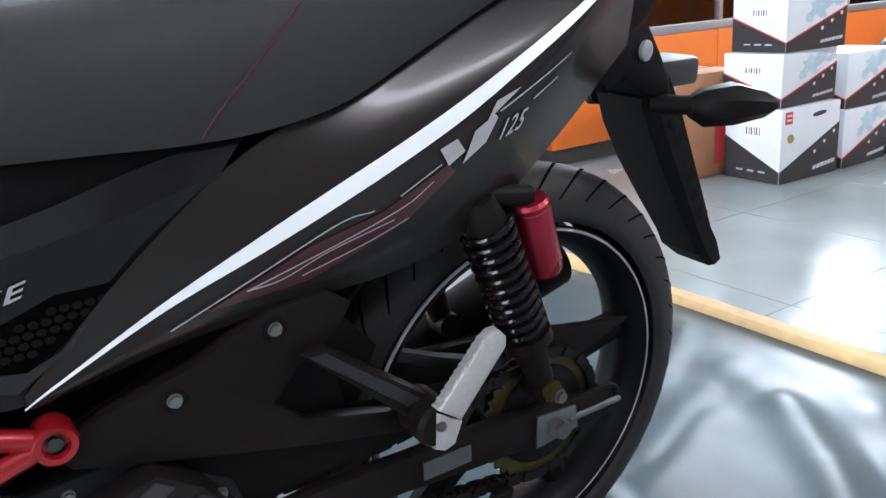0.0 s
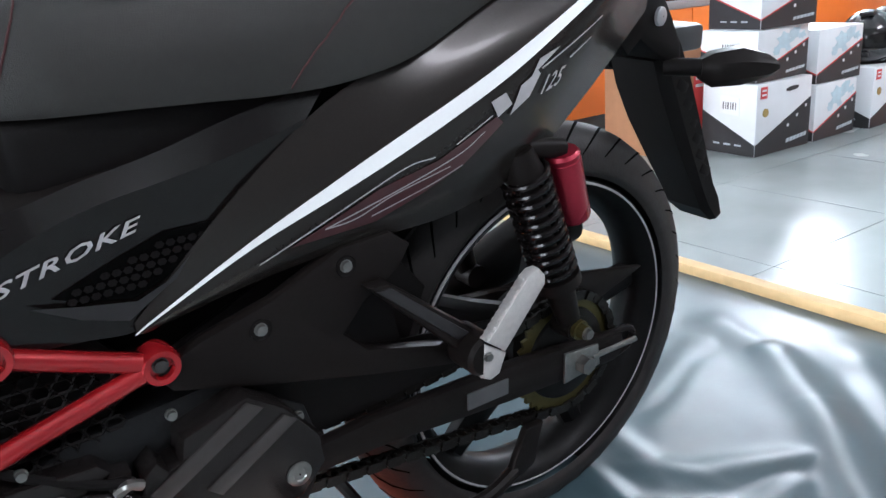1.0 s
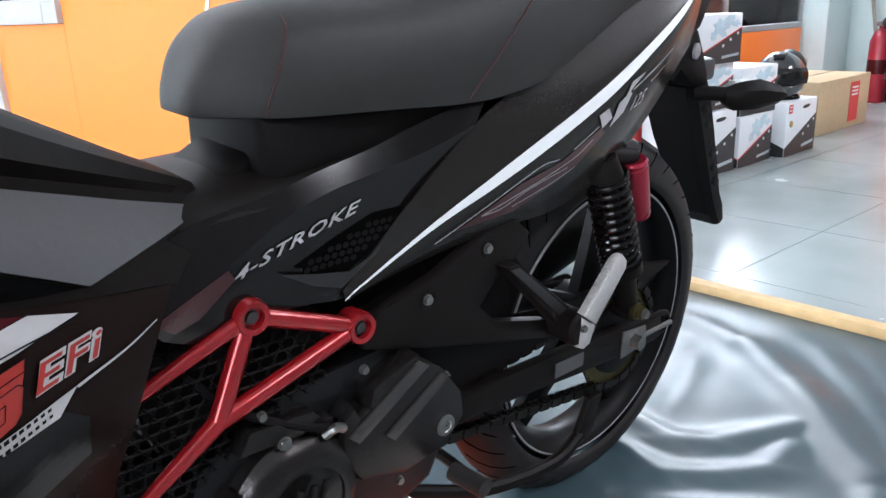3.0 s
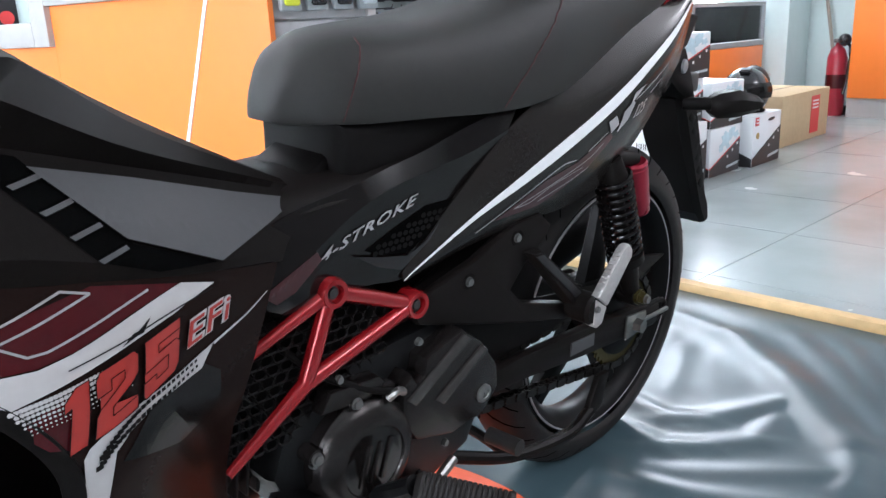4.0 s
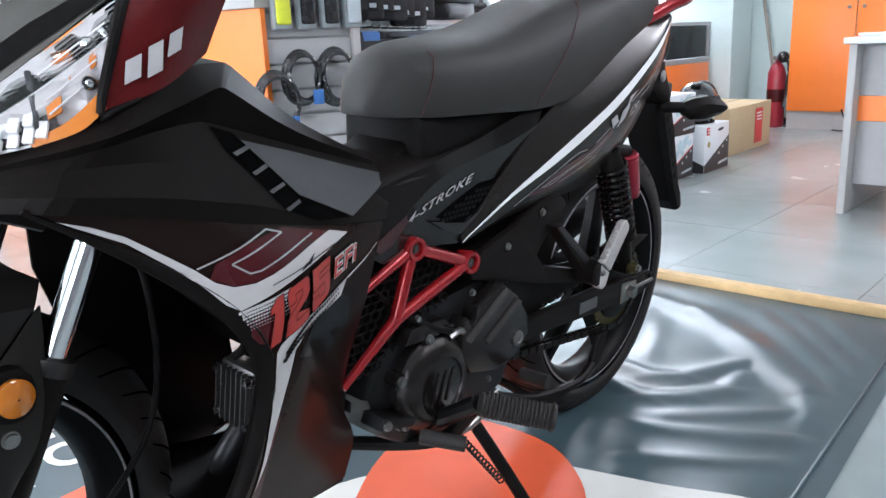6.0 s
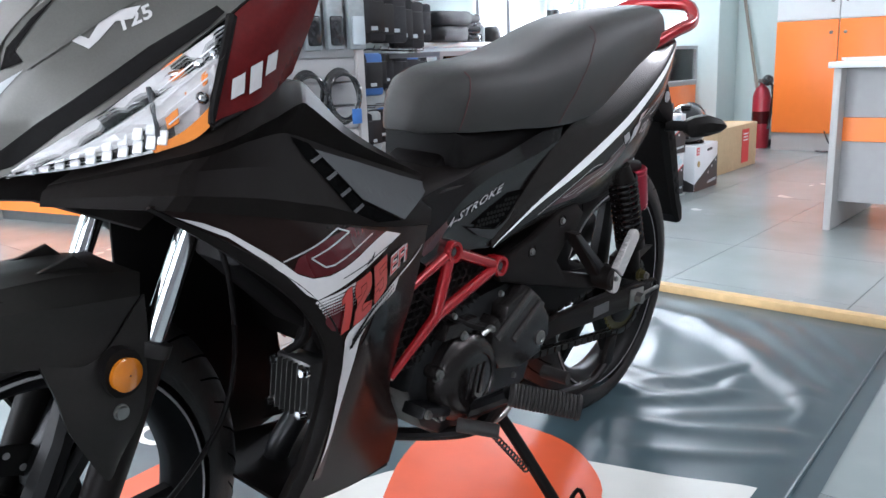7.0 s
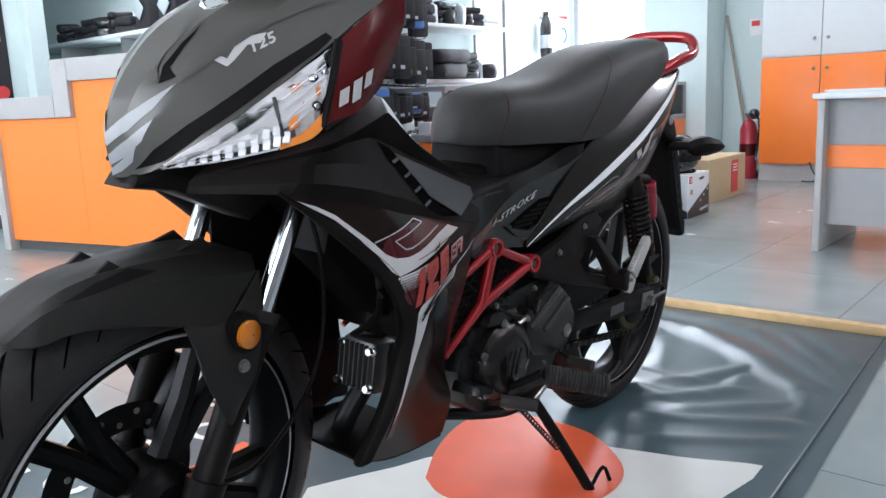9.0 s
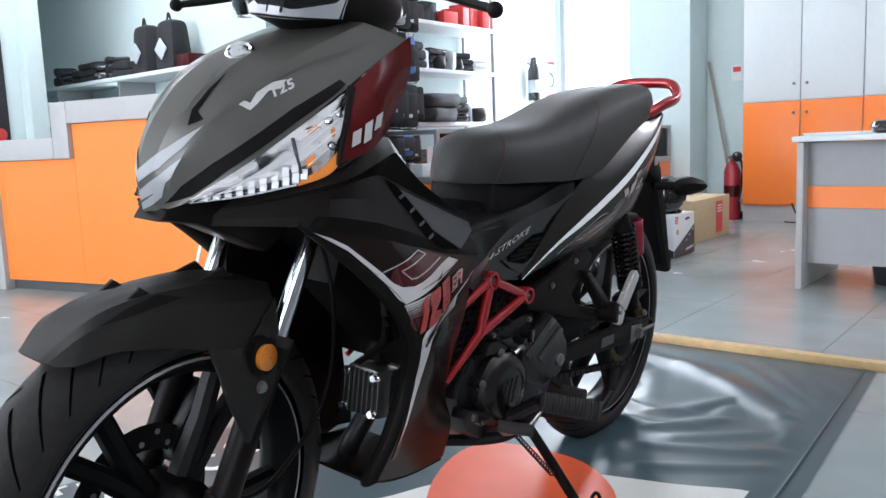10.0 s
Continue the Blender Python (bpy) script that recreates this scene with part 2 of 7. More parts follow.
def lathe(bm, centre, axis, profile, n=40):
    """Turn a profile of (along the axis, radius) round the axis through centre."""
    q = Vector(axis).to_track_quat("Z", "Y").to_matrix()
    rings = []
    for a, r in profile:
        rings.append([bm.verts.new(Vector(centre) + q @ Vector((r * math.cos(2 * math.pi * k / n), r * math.sin(2 * math.pi * k / n), a))) for k in range(n)])
    for i in range(len(rings) - 1):
        for k in range(n):
            bm.faces.new((rings[i][k], rings[i][(k + 1) % n], rings[i + 1][(k + 1) % n], rings[i + 1][k]))
    return bm


def catmull(p, t):
    """A point on the smooth curve through the points p, t from 0 to 1."""
    n = len(p) - 1
    s = min(max(t, 0.0), 1.0) * n
    i = min(int(s), n - 1)
    f = s - i
    a, b, c, d = p[max(i - 1, 0)], p[i], p[i + 1], p[min(i + 2, n)]
    if i == 0:
        a = b * 2 - c
    if i == n - 1:
        d = c * 2 - b
    return 0.5 * (2 * b + (c - a) * f + (2 * a - 5 * b + 4 * c - d) * f * f + (3 * b - a - 3 * c + d) * f ** 3)


def curve(points, n):
    p = [Vector(q) for q in points]
    return [catmull(p, k / n) for k in range(n + 1)]


def tube(bm, points, r, n=10, steps=None, r1=None, close=True):
    """A round bar along a smooth curve through points."""
    pts = curve(points, steps) if steps else [Vector(q) for q in points]
    rings, up = [], Vector((0, 0, 1))
    for i, p in enumerate(pts):
        d = (pts[min(i + 1, len(pts) - 1)] - pts[max(i - 1, 0)]).normalized()
        s = d.cross(up)
        if s.length < 0.05:
            s = d.cross(Vector((0, 1, 0)))
        s.normalize()
        u = s.cross(d)
        rr = r if r1 is None else r + (r1 - r) * i / (len(pts) - 1)
        rings.append([bm.verts.new(p + rr * (math.cos(2 * math.pi * k / n) * s + math.sin(2 * math.pi * k / n) * u)) for k in range(n)])
    for i in range(len(rings) - 1):
        for k in range(n):
            bm.faces.new((rings[i][k], rings[i][(k + 1) % n], rings[i + 1][(k + 1) % n], rings[i + 1][k]))
    if close:
        bm.faces.new(rings[0][::-1])
        bm.faces.new(rings[-1])
    return bm


def flip(rows, c=0.0):
    return [[(x, 2 * c - y, z) for x, y, z in row] for row in rows]


def surf(bm, rows, nu=16, nv=16, thick=0.003, mirror=False, creased=False):
    """A smooth sheet through rows of control points, with a thickness; creased folds it sharply along the rows."""
    if mirror:
        rows = flip(rows)
    cols = [[v for v in curve(row, nu)] for row in rows]
    grid = [[None] * (nu + 1) for _ in range(nv + 1)]
    for i in range(nu + 1):
        line = curve([c[i] for c in cols], nv)
        if creased:
            g = len(cols) - 1
            line = [cols[min(int(j * g / nv), g - 1)][i].lerp(cols[min(int(j * g / nv), g - 1) + 1][i], j * g / nv - min(int(j * g / nv), g - 1)) for j in range(nv + 1)]
        for j in range(nv + 1):
            grid[j][i] = bm.verts.new(line[j])
    faces = []
    for j in range(nv):
        for i in range(nu):
            faces.append(bm.faces.new((grid[j][i], grid[j][i + 1], grid[j + 1][i + 1], grid[j + 1][i])))
    if thick:
        bmesh.ops.recalc_face_normals(bm, faces=faces)
        c = sum((f.calc_center_median() for f in faces), Vector()) / len(faces)
        if sum(f.normal.y * (1 if c.y > 0 else -1) * f.calc_area() for f in faces) < 0:
            bmesh.ops.reverse_faces(bm, faces=faces)
        bmesh.ops.solidify(bm, geom=faces, thickness=thick)
    return bm


def slab(bm, pts, y0, y1, bevel=0.0, seg=2):
    """A plate with the outline pts (x, z), from y0 to y1, with rounded edges."""
    a = [bm.verts.new((x, y0, z)) for x, z in pts]
    f = bm.faces.new(a)
    out = bmesh.ops.extrude_face_region(bm, geom=[f])
    vs = [g for g in out["geom"] if isinstance(g, bmesh.types.BMVert)]
    bmesh.ops.translate(bm, verts=vs, vec=(0, y1 - y0, 0))
    if bevel:
        fs = {f} | {g for g in out["geom"] if isinstance(g, bmesh.types.BMFace)}
        es = list({e for q in fs for e in q.edges})
        bmesh.ops.bevel(bm, geom=es, offset=bevel, segments=seg, affect="EDGES", profile=0.5, clamp_overlap=True)
    return bm


def rounded(pts, n=3):
    """The closed outline pts made smoother by cutting its corners n times."""
    p = [Vector(q) for q in pts]
    for _ in range(n):
        p = [q for i in range(len(p)) for q in (p[i].lerp(p[(i + 1) % len(p)], 0.25), p[i].lerp(p[(i + 1) % len(p)], 0.75))]
    return [tuple(q) for q in p]


def tree_of(*obs):
    """A search tree of some meshes, in their own space."""
    verts, polys = [], []
    for ob in obs:
        k = len(verts)
        verts += [v.co.copy() for v in ob.data.vertices]
        polys += [[k + i for i in p.vertices] for p in ob.data.polygons]
    return BVHTree.FromPolygons(verts, polys)


def drape(bm, tree, side=-1, lift=0.0015, drop=True):
    """Lay the flat mesh bm, drawn in x and z, on to the panels of tree, from the bike's left (side -1) or right."""
    gone = []
    for v in bm.verts:
        hit = tree.ray_cast(Vector((v.co.x, side * 0.6, v.co.z)), Vector((0, -side, 0)), 1.0)[0]
        if hit is None:
            near = tree.find_nearest(Vector((v.co.x, side * 0.2, v.co.z)))[0]
            v.co.y = near.y + side * lift
            if (Vector((v.co.x, 0, v.co.z)) - Vector((near.x, 0, near.z))).length > 0.012:
                gone.append(v)
        else:
            v.co.y = hit.y + side * lift
    if drop and gone:
        bmesh.ops.delete(bm, geom=gone, context="VERTS")
    return bm


def outline(pts, step=0.012):
    """A flat mesh in x and z with the outline pts, cut fine enough to be laid on a curved panel."""
    bm = bmesh.new()
    bm.faces.new([bm.verts.new((x, 0, z)) for x, z in pts])
    bmesh.ops.triangulate(bm, faces=bm.faces)
    for _ in range(6):
        es = [e for e in bm.edges if e.calc_length() > step]
        if not es or len(bm.faces) > 6000:
            break
        bmesh.ops.subdivide_edges(bm, edges=es, cuts=1)
        bmesh.ops.triangulate(bm, faces=bm.faces)
    return bm


def ribbon(points, w0, w1=None, n=24, wm=None):
    """A flat strip in x and z along a smooth line, w0 wide at its start and w1 at its end."""
    w1 = w0 if w1 is None else w1
    pts = curve([(x, 0, z) for x, z in points], n)
    bm = bmesh.new()
    rows = []
    for i, p in enumerate(pts):
        d = (pts[min(i + 1, n)] - pts[max(i - 1, 0)]).normalized()
        s = Vector((-d.z, 0, d.x))
        w = w0 + (w1 - w0) * i / n
        if wm is not None:
            f = i / n
            w = w0 * (1 - f) ** 2 + 2 * wm * f * (1 - f) + w1 * f * f
        rows.append([bm.verts.new(p + s * w * k / 2) for k in (-1, 0, 1)])
    for a, b in zip(rows, rows[1:]):
        for k in range(2):
            bm.faces.new((a[k], a[k + 1], b[k + 1], b[k]))
    return bm


def lettering(text, size, shear=0.0, bold=0.0):
    """Letters as a flat mesh in x and y, from the built-in font."""
    cu = bpy.data.curves.new("letters", "FONT")
    cu.body, cu.size, cu.shear, cu.offset = text, size, shear, bold
    cu.resolution_u = 2
    cu.space_character = 1.1
    ob = bpy.data.objects.new("letters", cu)
    scene.collection.objects.link(ob)
    bpy.context.view_layer.update()
    me = bpy.data.meshes.new_from_object(ob)
    bm = bmesh.new()
    bm.from_mesh(me)
    bpy.data.objects.remove(ob)
    bpy.data.meshes.remove(me)
    bpy.data.curves.remove(cu)
    return bm


def letters_on(text, size, x, z, angle, shear=0.0, stretch=1.0, bold=0.0, step=0.015, fit=False):
    """Letters as a flat mesh in x and z, from (x, z), turned by angle degrees."""
    bm = lettering(text, size, shear, bold)
    if fit:
        x0, x1 = min(v.co.x for v in bm.verts), max(v.co.x for v in bm.verts)
        bmesh.ops.translate(bm, verts=bm.verts, vec=(-x0, 0, 0))
        stretch = stretch / (x1 - x0)
    bmesh.ops.triangulate(bm, faces=bm.faces)
    c, s = math.cos(radians(angle)), math.sin(radians(angle))
    for v in bm.verts:
        a, b = v.co.x * stretch, v.co.y
        v.co = Vector((x + a * c - b * s, 0, z + a * s + b * c))
    for _ in range(3):
        es = [e for e in bm.edges if e.calc_length() > step]
        if not es:
            break
        bmesh.ops.subdivide_edges(bm, edges=es, cuts=1)
        bmesh.ops.triangulate(bm, faces=bm.faces)
    return bm


def bolt(name, parent, p, r=0.008, h=0.006, axis=(0, -1, 0), m=None):
    bm = bmesh.new()
    a = Vector(axis).normalized()
    p = Vector(p)
    cyl(bm, p, p + a * h * 0.4, r * 1.2, n=16)
    cyl(bm, p + a * h * 0.4, p + a * h, r, r * 0.92, n=6 if r > 0.009 else 12)
    cyl(bm, p + a * h, p + a * h * 1.02, r * 0.5, n=6)
    return part(name, bm, m or STEEL, parent)

# ---- the room ----
def setting(name, bm, material, label="", smooth=None):
    ob = finish(name, bm, material, None, label, smooth)
    return tagged(ob, kind="structure")


setting("floor", boxbm(-4.6, 5.6, -4.1, 7.1, -0.12, -0.006), mat("tile_joint_grout", (0.25, 0.27, 0.265), 0.5), "large pale grey floor tiles with thin joints")
setting("ceiling", boxbm(-4.6, 5.6, -4.1, 7.1, 2.92, 3.02), CEIL, "plain white ceiling")
# unseen wall behind the camera, darkened so black bodywork mirrors less white
setting("wall_south", boxbm(-4.6, 5.6, -4.1, -4.0, 0, 2.92), DARKWALL)
bm = boxbm(5.45, 5.6, -4.0, 2.37, 0, 2.92)
box(bm, 5.45, 5.6, 3.34, 3.5, 0, 2.92)
box(bm, 5.45, 5.6, 2.37, 3.34, 0, 0.3)
box(bm, 5.45, 5.6, 2.37, 3.34, 2.62, 2.92)
setting("wall_east", bm, WALLM, "white painted wall beside the bright window")
setting("wall_back", boxbm(1.72, 5.45, 3.38, 3.5, 0, 2.92), WALLM, "white painted wall behind the shelves")
setting("wall_alcove_east", boxbm(1.72, 1.84, 3.5, 7.0, 0, 2.92), WALLM)
setting("wall_alcove_north", boxbm(-0.2, 1.84, 7.0, 7.1, 0, 2.92), WALLM)
setting("wall_north", boxbm(-4.5, 0.93, 5.06, 5.2, 0, 2.92), WALLM, "white painted wall past the end of the counter")
setting("baseboard", boxbm(-4.5, 0.93, 5.044, 5.058, 0, 0.1, 0.004), DARKTRIM, "dark grey baseboard")
setting("column", boxbm(5.05, 5.446, 1.79, 2.37, 0, 2.92, 0.006), WALLM, "pale blue-white square column")
setting("column", boxbm(0.80, 0.925, 4.93, 5.056, 0, 2.3, 0.006), WALLM, "white square post at the end of the wall")
bm = boxbm(-4.6, -4.5, -0.95, 0.85, 0, 2.92)
box(bm, -4.6, -4.5, -4.0, -3.05, 0, 2.92)
box(bm, -4.6, -4.5, -3.05, -0.95, 0, 0.3)
box(bm, -4.6, -4.5, -3.05, -0.95, 2.65, 2.92)
box(bm, -4.6, -4.5, 4.35, 5.06, 0, 2.92)
box(bm, -4.6, -4.5, 0.85, 4.35, 0, 0.35)
box(bm, -4.6, -4.5, 0.85, 4.35, 2.75, 2.92)
setting("wall_west", bm, WALLM)

for name, x0, x1, y0, y1, z0, z1, panes in (("window_1", 5.47, 5.53, 2.37, 3.34, 0.3, 2.62, 1), ("window_2", -4.58, -4.52, 0.85, 4.35, 0.35, 2.75, 2), ("window_3", -4.58, -4.52, -3.05, -0.95, 0.3, 2.65, 2)):
    w = thing(name, "tall window filled with overexposed daylight", "window", kind="structure")
    bm = bmesh.new()
    box(bm, x0, x1, y0, y0 + 0.05, z0, z1)
    box(bm, x0, x1, y1 - 0.05, y1, z0, z1)
    box(bm, x0, x1, y0 + 0.05, y1 - 0.05, z0, z0 + 0.05)
    box(bm, x0, x1, y0 + 0.05, y1 - 0.05, z1 - 0.05, z1)
    for k in range(1, panes):
        yy = y0 + (y1 - y0) * k / panes
        box(bm, x0, x1, yy - 0.03, yy + 0.03, z0 + 0.05, z1 - 0.05)
    part("window_frame", bm, GREYMET, w)
    for k in range(panes):
        a, b = y0 + 0.05 + (y1 - y0 - 0.1) * k / panes, y0 + 0.05 + (y1 - y0 - 0.1) * (k + 1) / panes
        p = part("pane", boxbm((x0 + x1) / 2 - 0.004, (x0 + x1) / 2 + 0.004, a, b, z0 + 0.05, z1 - 0.05), CASEGLASS, w)
        p.visible_shadow = False
for bx, y0, y1 in ((5.75, 1.6, 4.0), (-4.85, 0.2, 5.0), (-4.85, -3.6, -0.4)):
    ob = finish("backdrop", boxbm(bx - 0.01, bx + 0.01, y0, y1, 0.0, 3.0), DAYLIGHT)
    tagged(ob, "pale overexposed daylight outside the window", "backdrop", kind="structure")

# ceiling lamps
lamp = None
for lx, ly in ((-2.2, 2.6), (0.6, -2.4), (0.6, 4.2), (3.3, -1.6), (3.3, 2.0)):
    if lamp is None:
        lamp = thing("ceiling_light", "white fluorescent ceiling light with a plain diffuser", "lamp", pose(lx, ly, 2.9), "ceiling lights")
        part("frame", boxbm(-0.65, 0.65, -0.18, 0.18, -0.02, 0.015, 0.005), WHITELAM, lamp)
        part("diffuser", boxbm(-0.62, 0.62, -0.15, 0.15, -0.035, -0.021, 0.004), TUBEGLOW, lamp)
    else:
        copy_thing(lamp, pose(lx, ly, 2.9))
# tube lamp along the alcove's side wall, over the goods shelf
lamp = thing("wall_light", "white fluorescent tube light on the alcove wall", "lamp", pose(1.70, 4.95, 1.41))
part("housing", boxbm(-0.015, 0.018, -0.62, 0.62, -0.02, 0.05, 0.004), WHITELAM, lamp)
part("tube", cyl(bmesh.new(), (-0.033, -0.58, 0.012), (-0.033, 0.58, 0.012), 0.013, n=16), TUBEGLOW, lamp, "glowing fluorescent tube")
for e in (-0.6, 0.6):
    part("socket", boxbm(-0.05, -0.015, e - 0.015, e + 0.015, -0.01, 0.034, 0.003), WHITELAM, lamp)


# ---- reception counter, orange with a grey frame ----
def on_line(x0, y0, x1, y1):
    """A pose at (x0, y0) whose x axis runs towards (x1, y1)."""
    return pose(x0, y0, 0, 0, 0, math.degrees(math.atan2(y1 - y0, x1 - x0)))


counter = thing("reception_counter", "long orange laminate counter with a stepped grey frame", "counter", on_line(0.155, 4.06, 0.67, 1.98))
L, S = 2.143, 0.65
part("front_panel", boxbm(0.06, S + 0.058, 0.0, 0.03, 0.06, 0.76), ORANGE, counter, "low orange front panel")
part("front_panel", slab(bmesh.new(), [(S + 0.06, 0.06), (1.472, 0.06), (1.80, 0.95), (S + 0.06, 0.95)], 0.0, 0.03), ORANGE, counter, "tall orange front panel", None)
part("front_panel", slab(bmesh.new(), [(1.494, 0.06), (L, 0.06), (L, 0.95), (1.822, 0.95)], 0.0, 0.03), ORANGE, counter, "tall orange front panel", None)
part("joint_strip", slab(bmesh.new(), [(1.473, 0.06), (1.493, 0.06), (1.821, 0.95), (1.801, 0.95)], -0.004, 0.025), WHITELAM, counter, "thin white strip between two panels", None)
part("plinth", boxbm(0.0, L, 0.03, 0.06, 0.0, 0.06), DARKTRIM, counter)
part("end_panel", boxbm(0.0, 0.058, -0.03, 0.5, 0.0, 0.88, 0.004), GREYLAM, counter, "grey laminate end panel")
part("top_band", boxbm(0.06, S - 0.07, -0.03, 0.5, 0.762, 0.88, 0.004), GREYLAM, counter, "grey laminate worktop edge")
part("step_band", boxbm(S - 0.068, S + 0.058, -0.03, 0.5, 0.762, 1.07, 0.004), GREYLAM, counter, "grey laminate step")
part("top_band", boxbm(S + 0.06, L, -0.03, 0.5, 0.952, 1.07, 0.004), GREYLAM, counter, "grey laminate upper worktop edge")
part("back_panel", boxbm(0.06, L, 0.48, 0.498, 0.02, 0.76), GREYLAM, counter)

# ---- display case ----
case = thing("display_case", "orange display case with a glazed grey-framed top", "display case", pose(1.75, 1.95, 0))
CL = 3.25
part("plinth", boxbm(0.02, CL - 0.02, 0.03, 0.4, 0.0, 0.08), DARKTRIM, case)
for k in range(3):
    a, b = CL * k / 3, CL * (k + 1) / 3
    part("front_panel", boxbm(a + 0.003, b - 0.003, 0.0, 0.02, 0.08, 0.53, 0.002), ORANGE, case, "orange laminate front")
part("body", boxbm(0.0, CL, 0.022, 0.42, 0.08, 0.528), ORANGE, case)
part("frame", boxbm(0, CL, -0.005, 0.425, 0.532, 0.57, 0.003), GREYMET, case, "grey metal frame")
for px in (0.0, CL / 3, 2 * CL / 3, CL - 0.025):
    part("post", boxbm(px, px + 0.025, -0.003, 0.02, 0.571, 0.82), GREYMET, case)
    part("post", boxbm(px, px + 0.025, 0.40, 0.423, 0.571, 0.82), GREYMET, case)
bm = boxbm(0, CL, -0.003, 0.02, 0.821, 0.845)
box(bm, 0, CL, 0.4, 0.423, 0.821, 0.845)
box(bm, 0, 0.025, 0.02, 0.4, 0.821, 0.845)
box(bm, CL - 0.025, CL, 0.02, 0.4, 0.821, 0.845)
part("top_frame", bm, GREYMET, case)
p = part("glass_pane", boxbm(0.026, CL - 0.026, 0.004, 0.009, 0.575, 0.82), CASEGLASS, case)
p.visible_shadow = False
p = part("glass_pane", boxbm(0.026, CL - 0.026, 0.02, 0.4, 0.836, 0.841), CASEGLASS, case)
p.visible_shadow = False
rnd = random.Random(4)
for k in range(22):
    gx = 1.75 + 0.1 + k * 0.142
    col = (CLEARPL, BOXWHITE, BLUEPL, BLACKPL, BOXGREY)[rnd.randrange(5)]
    bm = boxbm(-0.045, 0.045, -0.05, 0.05, 0.0, rnd.uniform(0.05, 0.13), 0.008)
    ob = finish("small_package", bm, col, None, "", 35)
    ob.matrix_world = pose(gx, 2.12 + rnd.uniform(-0.05, 0.08), 0.571, 0, 0, rnd.uniform(-25, 25))
    tagged(ob, "small boxed accessory inside the glass case", "package", "goods in the display case")


# ---- helmet boxes by the case ----
def face_slab(pts, off, end=False):
    """A thin print with the outline pts (along, z) on a carton's long face, or on its end face."""
    bm = slab(bmesh.new(), pts, -off, 0.0005)
    if end:
        for v in bm.verts:
            v.co = Vector((v.co.y, v.co.x, v.co.z))
        bmesh.ops.reverse_faces(bm, faces=bm.faces)
    return bm


def helmet_box(x, y, z, w, d, h, turn=0.0, label="", printed=True):
    """A printed carton, pale above and black below edges that slant down to the corner."""
    t = thing("helmet_box", label, "box", pose(x, y, z, 0, 0, turn), "helmet cartons")
    part("carton", boxbm(0, w, 0, d, 0, h, 0.004), BOXWHITE, t)
    part("front_print", face_slab([(0.002, 0.002), (w - 0.002, 0.002), (w - 0.002, h * 0.70), (0.002, h * 0.17)], 0.0015), BOXBLACK, t, "black lower print with a slanting edge", None)
    part("end_print", face_slab([(0.002, 0.002), (d - 0.002, 0.002), (d - 0.002, h * 0.60), (0.002, h * 0.17)], 0.0015, True), BOXBLACK, t, "black lower print on the end face", None)
    if printed:
        part("red_line", face_slab([(0.002, h * 0.17), (w - 0.002, h * 0.70), (w - 0.002, h * 0.725), (0.002, h * 0.19)], 0.0018), REDINK, t, "thin red line along the black print", None)
        part("red_line", face_slab([(0.002, h * 0.17), (d - 0.002, h * 0.60), (d - 0.002, h * 0.625), (0.002, h * 0.19)], 0.0018, True), REDINK, t, "thin red line along the black print", None)
        for c, e, r in ((0.52, 0.72, 0.17), (0.72, 0.86, 0.12), (0.86, 0.80, 0.08), (0.36, 0.56, 0.08), (0.60, 0.58, 0.06)):
            rnd = random.Random(int(c * 100))
            pts = [(w * min(0.97, c + r * q * math.cos(a)), h * min(0.97, e + r * 1.1 * q * math.sin(a))) for a, q in ((2 * math.pi * k / 14, rnd.uniform(0.55, 1.15)) for k in range(14))]
            part("map_print", face_slab(pts, 0.0012), BOXTEAL, t, "pale blue map print", None)
    else:
        part("red_label", face_slab([(w * 0.06, h * 0.80), (w * 0.17, h * 0.80), (w * 0.17, h * 0.96), (w * 0.06, h * 0.96)], 0.003), REDINK, t, "small red square label", None)
        for k in range(2):
            part("label_bar", face_slab([(w * 0.075, h * (0.84 + 0.06 * k)), (w * 0.15, h * (0.84 + 0.06 * k)), (w * 0.15, h * (0.865 + 0.06 * k)), (w * 0.075, h * (0.865 + 0.06 * k))], 0.0036), BOXWHITE, t, "", None)
        part("gold_sticker", cyl(bmesh.new(), (w * 0.16, -0.0030, h * 0.60), (w * 0.16, 0.0, h * 0.60), 0.017, n=18), GOLDSTICK, t, "round gold sticker", None)
        part("hand_hole", face_slab(rounded([(w * 0.52, h * 0.83), (w * 0.74, h * 0.85), (w * 0.74, h * 0.91), (w * 0.52, h * 0.89)], 2), 0.003), BOXBLACK, t, "dark oval hand hole", None)
    # paper label and small marks on the end face
    part("paper_label", face_slab([(d * 0.30, h * 0.56), (d * 0.66, h * 0.58), (d * 0.66, h * 0.82), (d * 0.30, h * 0.80)], 0.002, True), PAPER, t, "white bar-code label", None)
    for k in range(6):
        u = d * (0.36 + 0.045 * k)
        part("code_bar", face_slab([(u, h * 0.64), (u + d * (0.012 + 0.008 * (k % 2)), h * 0.64), (u + d * (0.012 + 0.008 * (k % 2)), h * 0.74), (u, h * 0.74)], 0.0026, True), BOXBLACK, t, "", None)
    for k in range(3):
        u = d * (0.24 + 0.2 * k)
        part("white_mark", face_slab([(u, h * 0.13), (u + d * 0.12, h * 0.13), (u + d * 0.12, h * 0.155), (u, h * 0.155)], 0.0026, True), BOXGREY, t, "", None)
    for k in range(3):
        u, v = w * (0.58 + 0.16 * k), h * (0.33 + 0.115 * k)
        part("white_shield", face_slab([(u, v), (u + 0.006, v + 0.004), (u + 0.006, v + 0.014), (u - 0.006, v + 0.012), (u - 0.006, v + 0.003)], 0.0030), BOXWHITE, t, "small white shield mark", None)
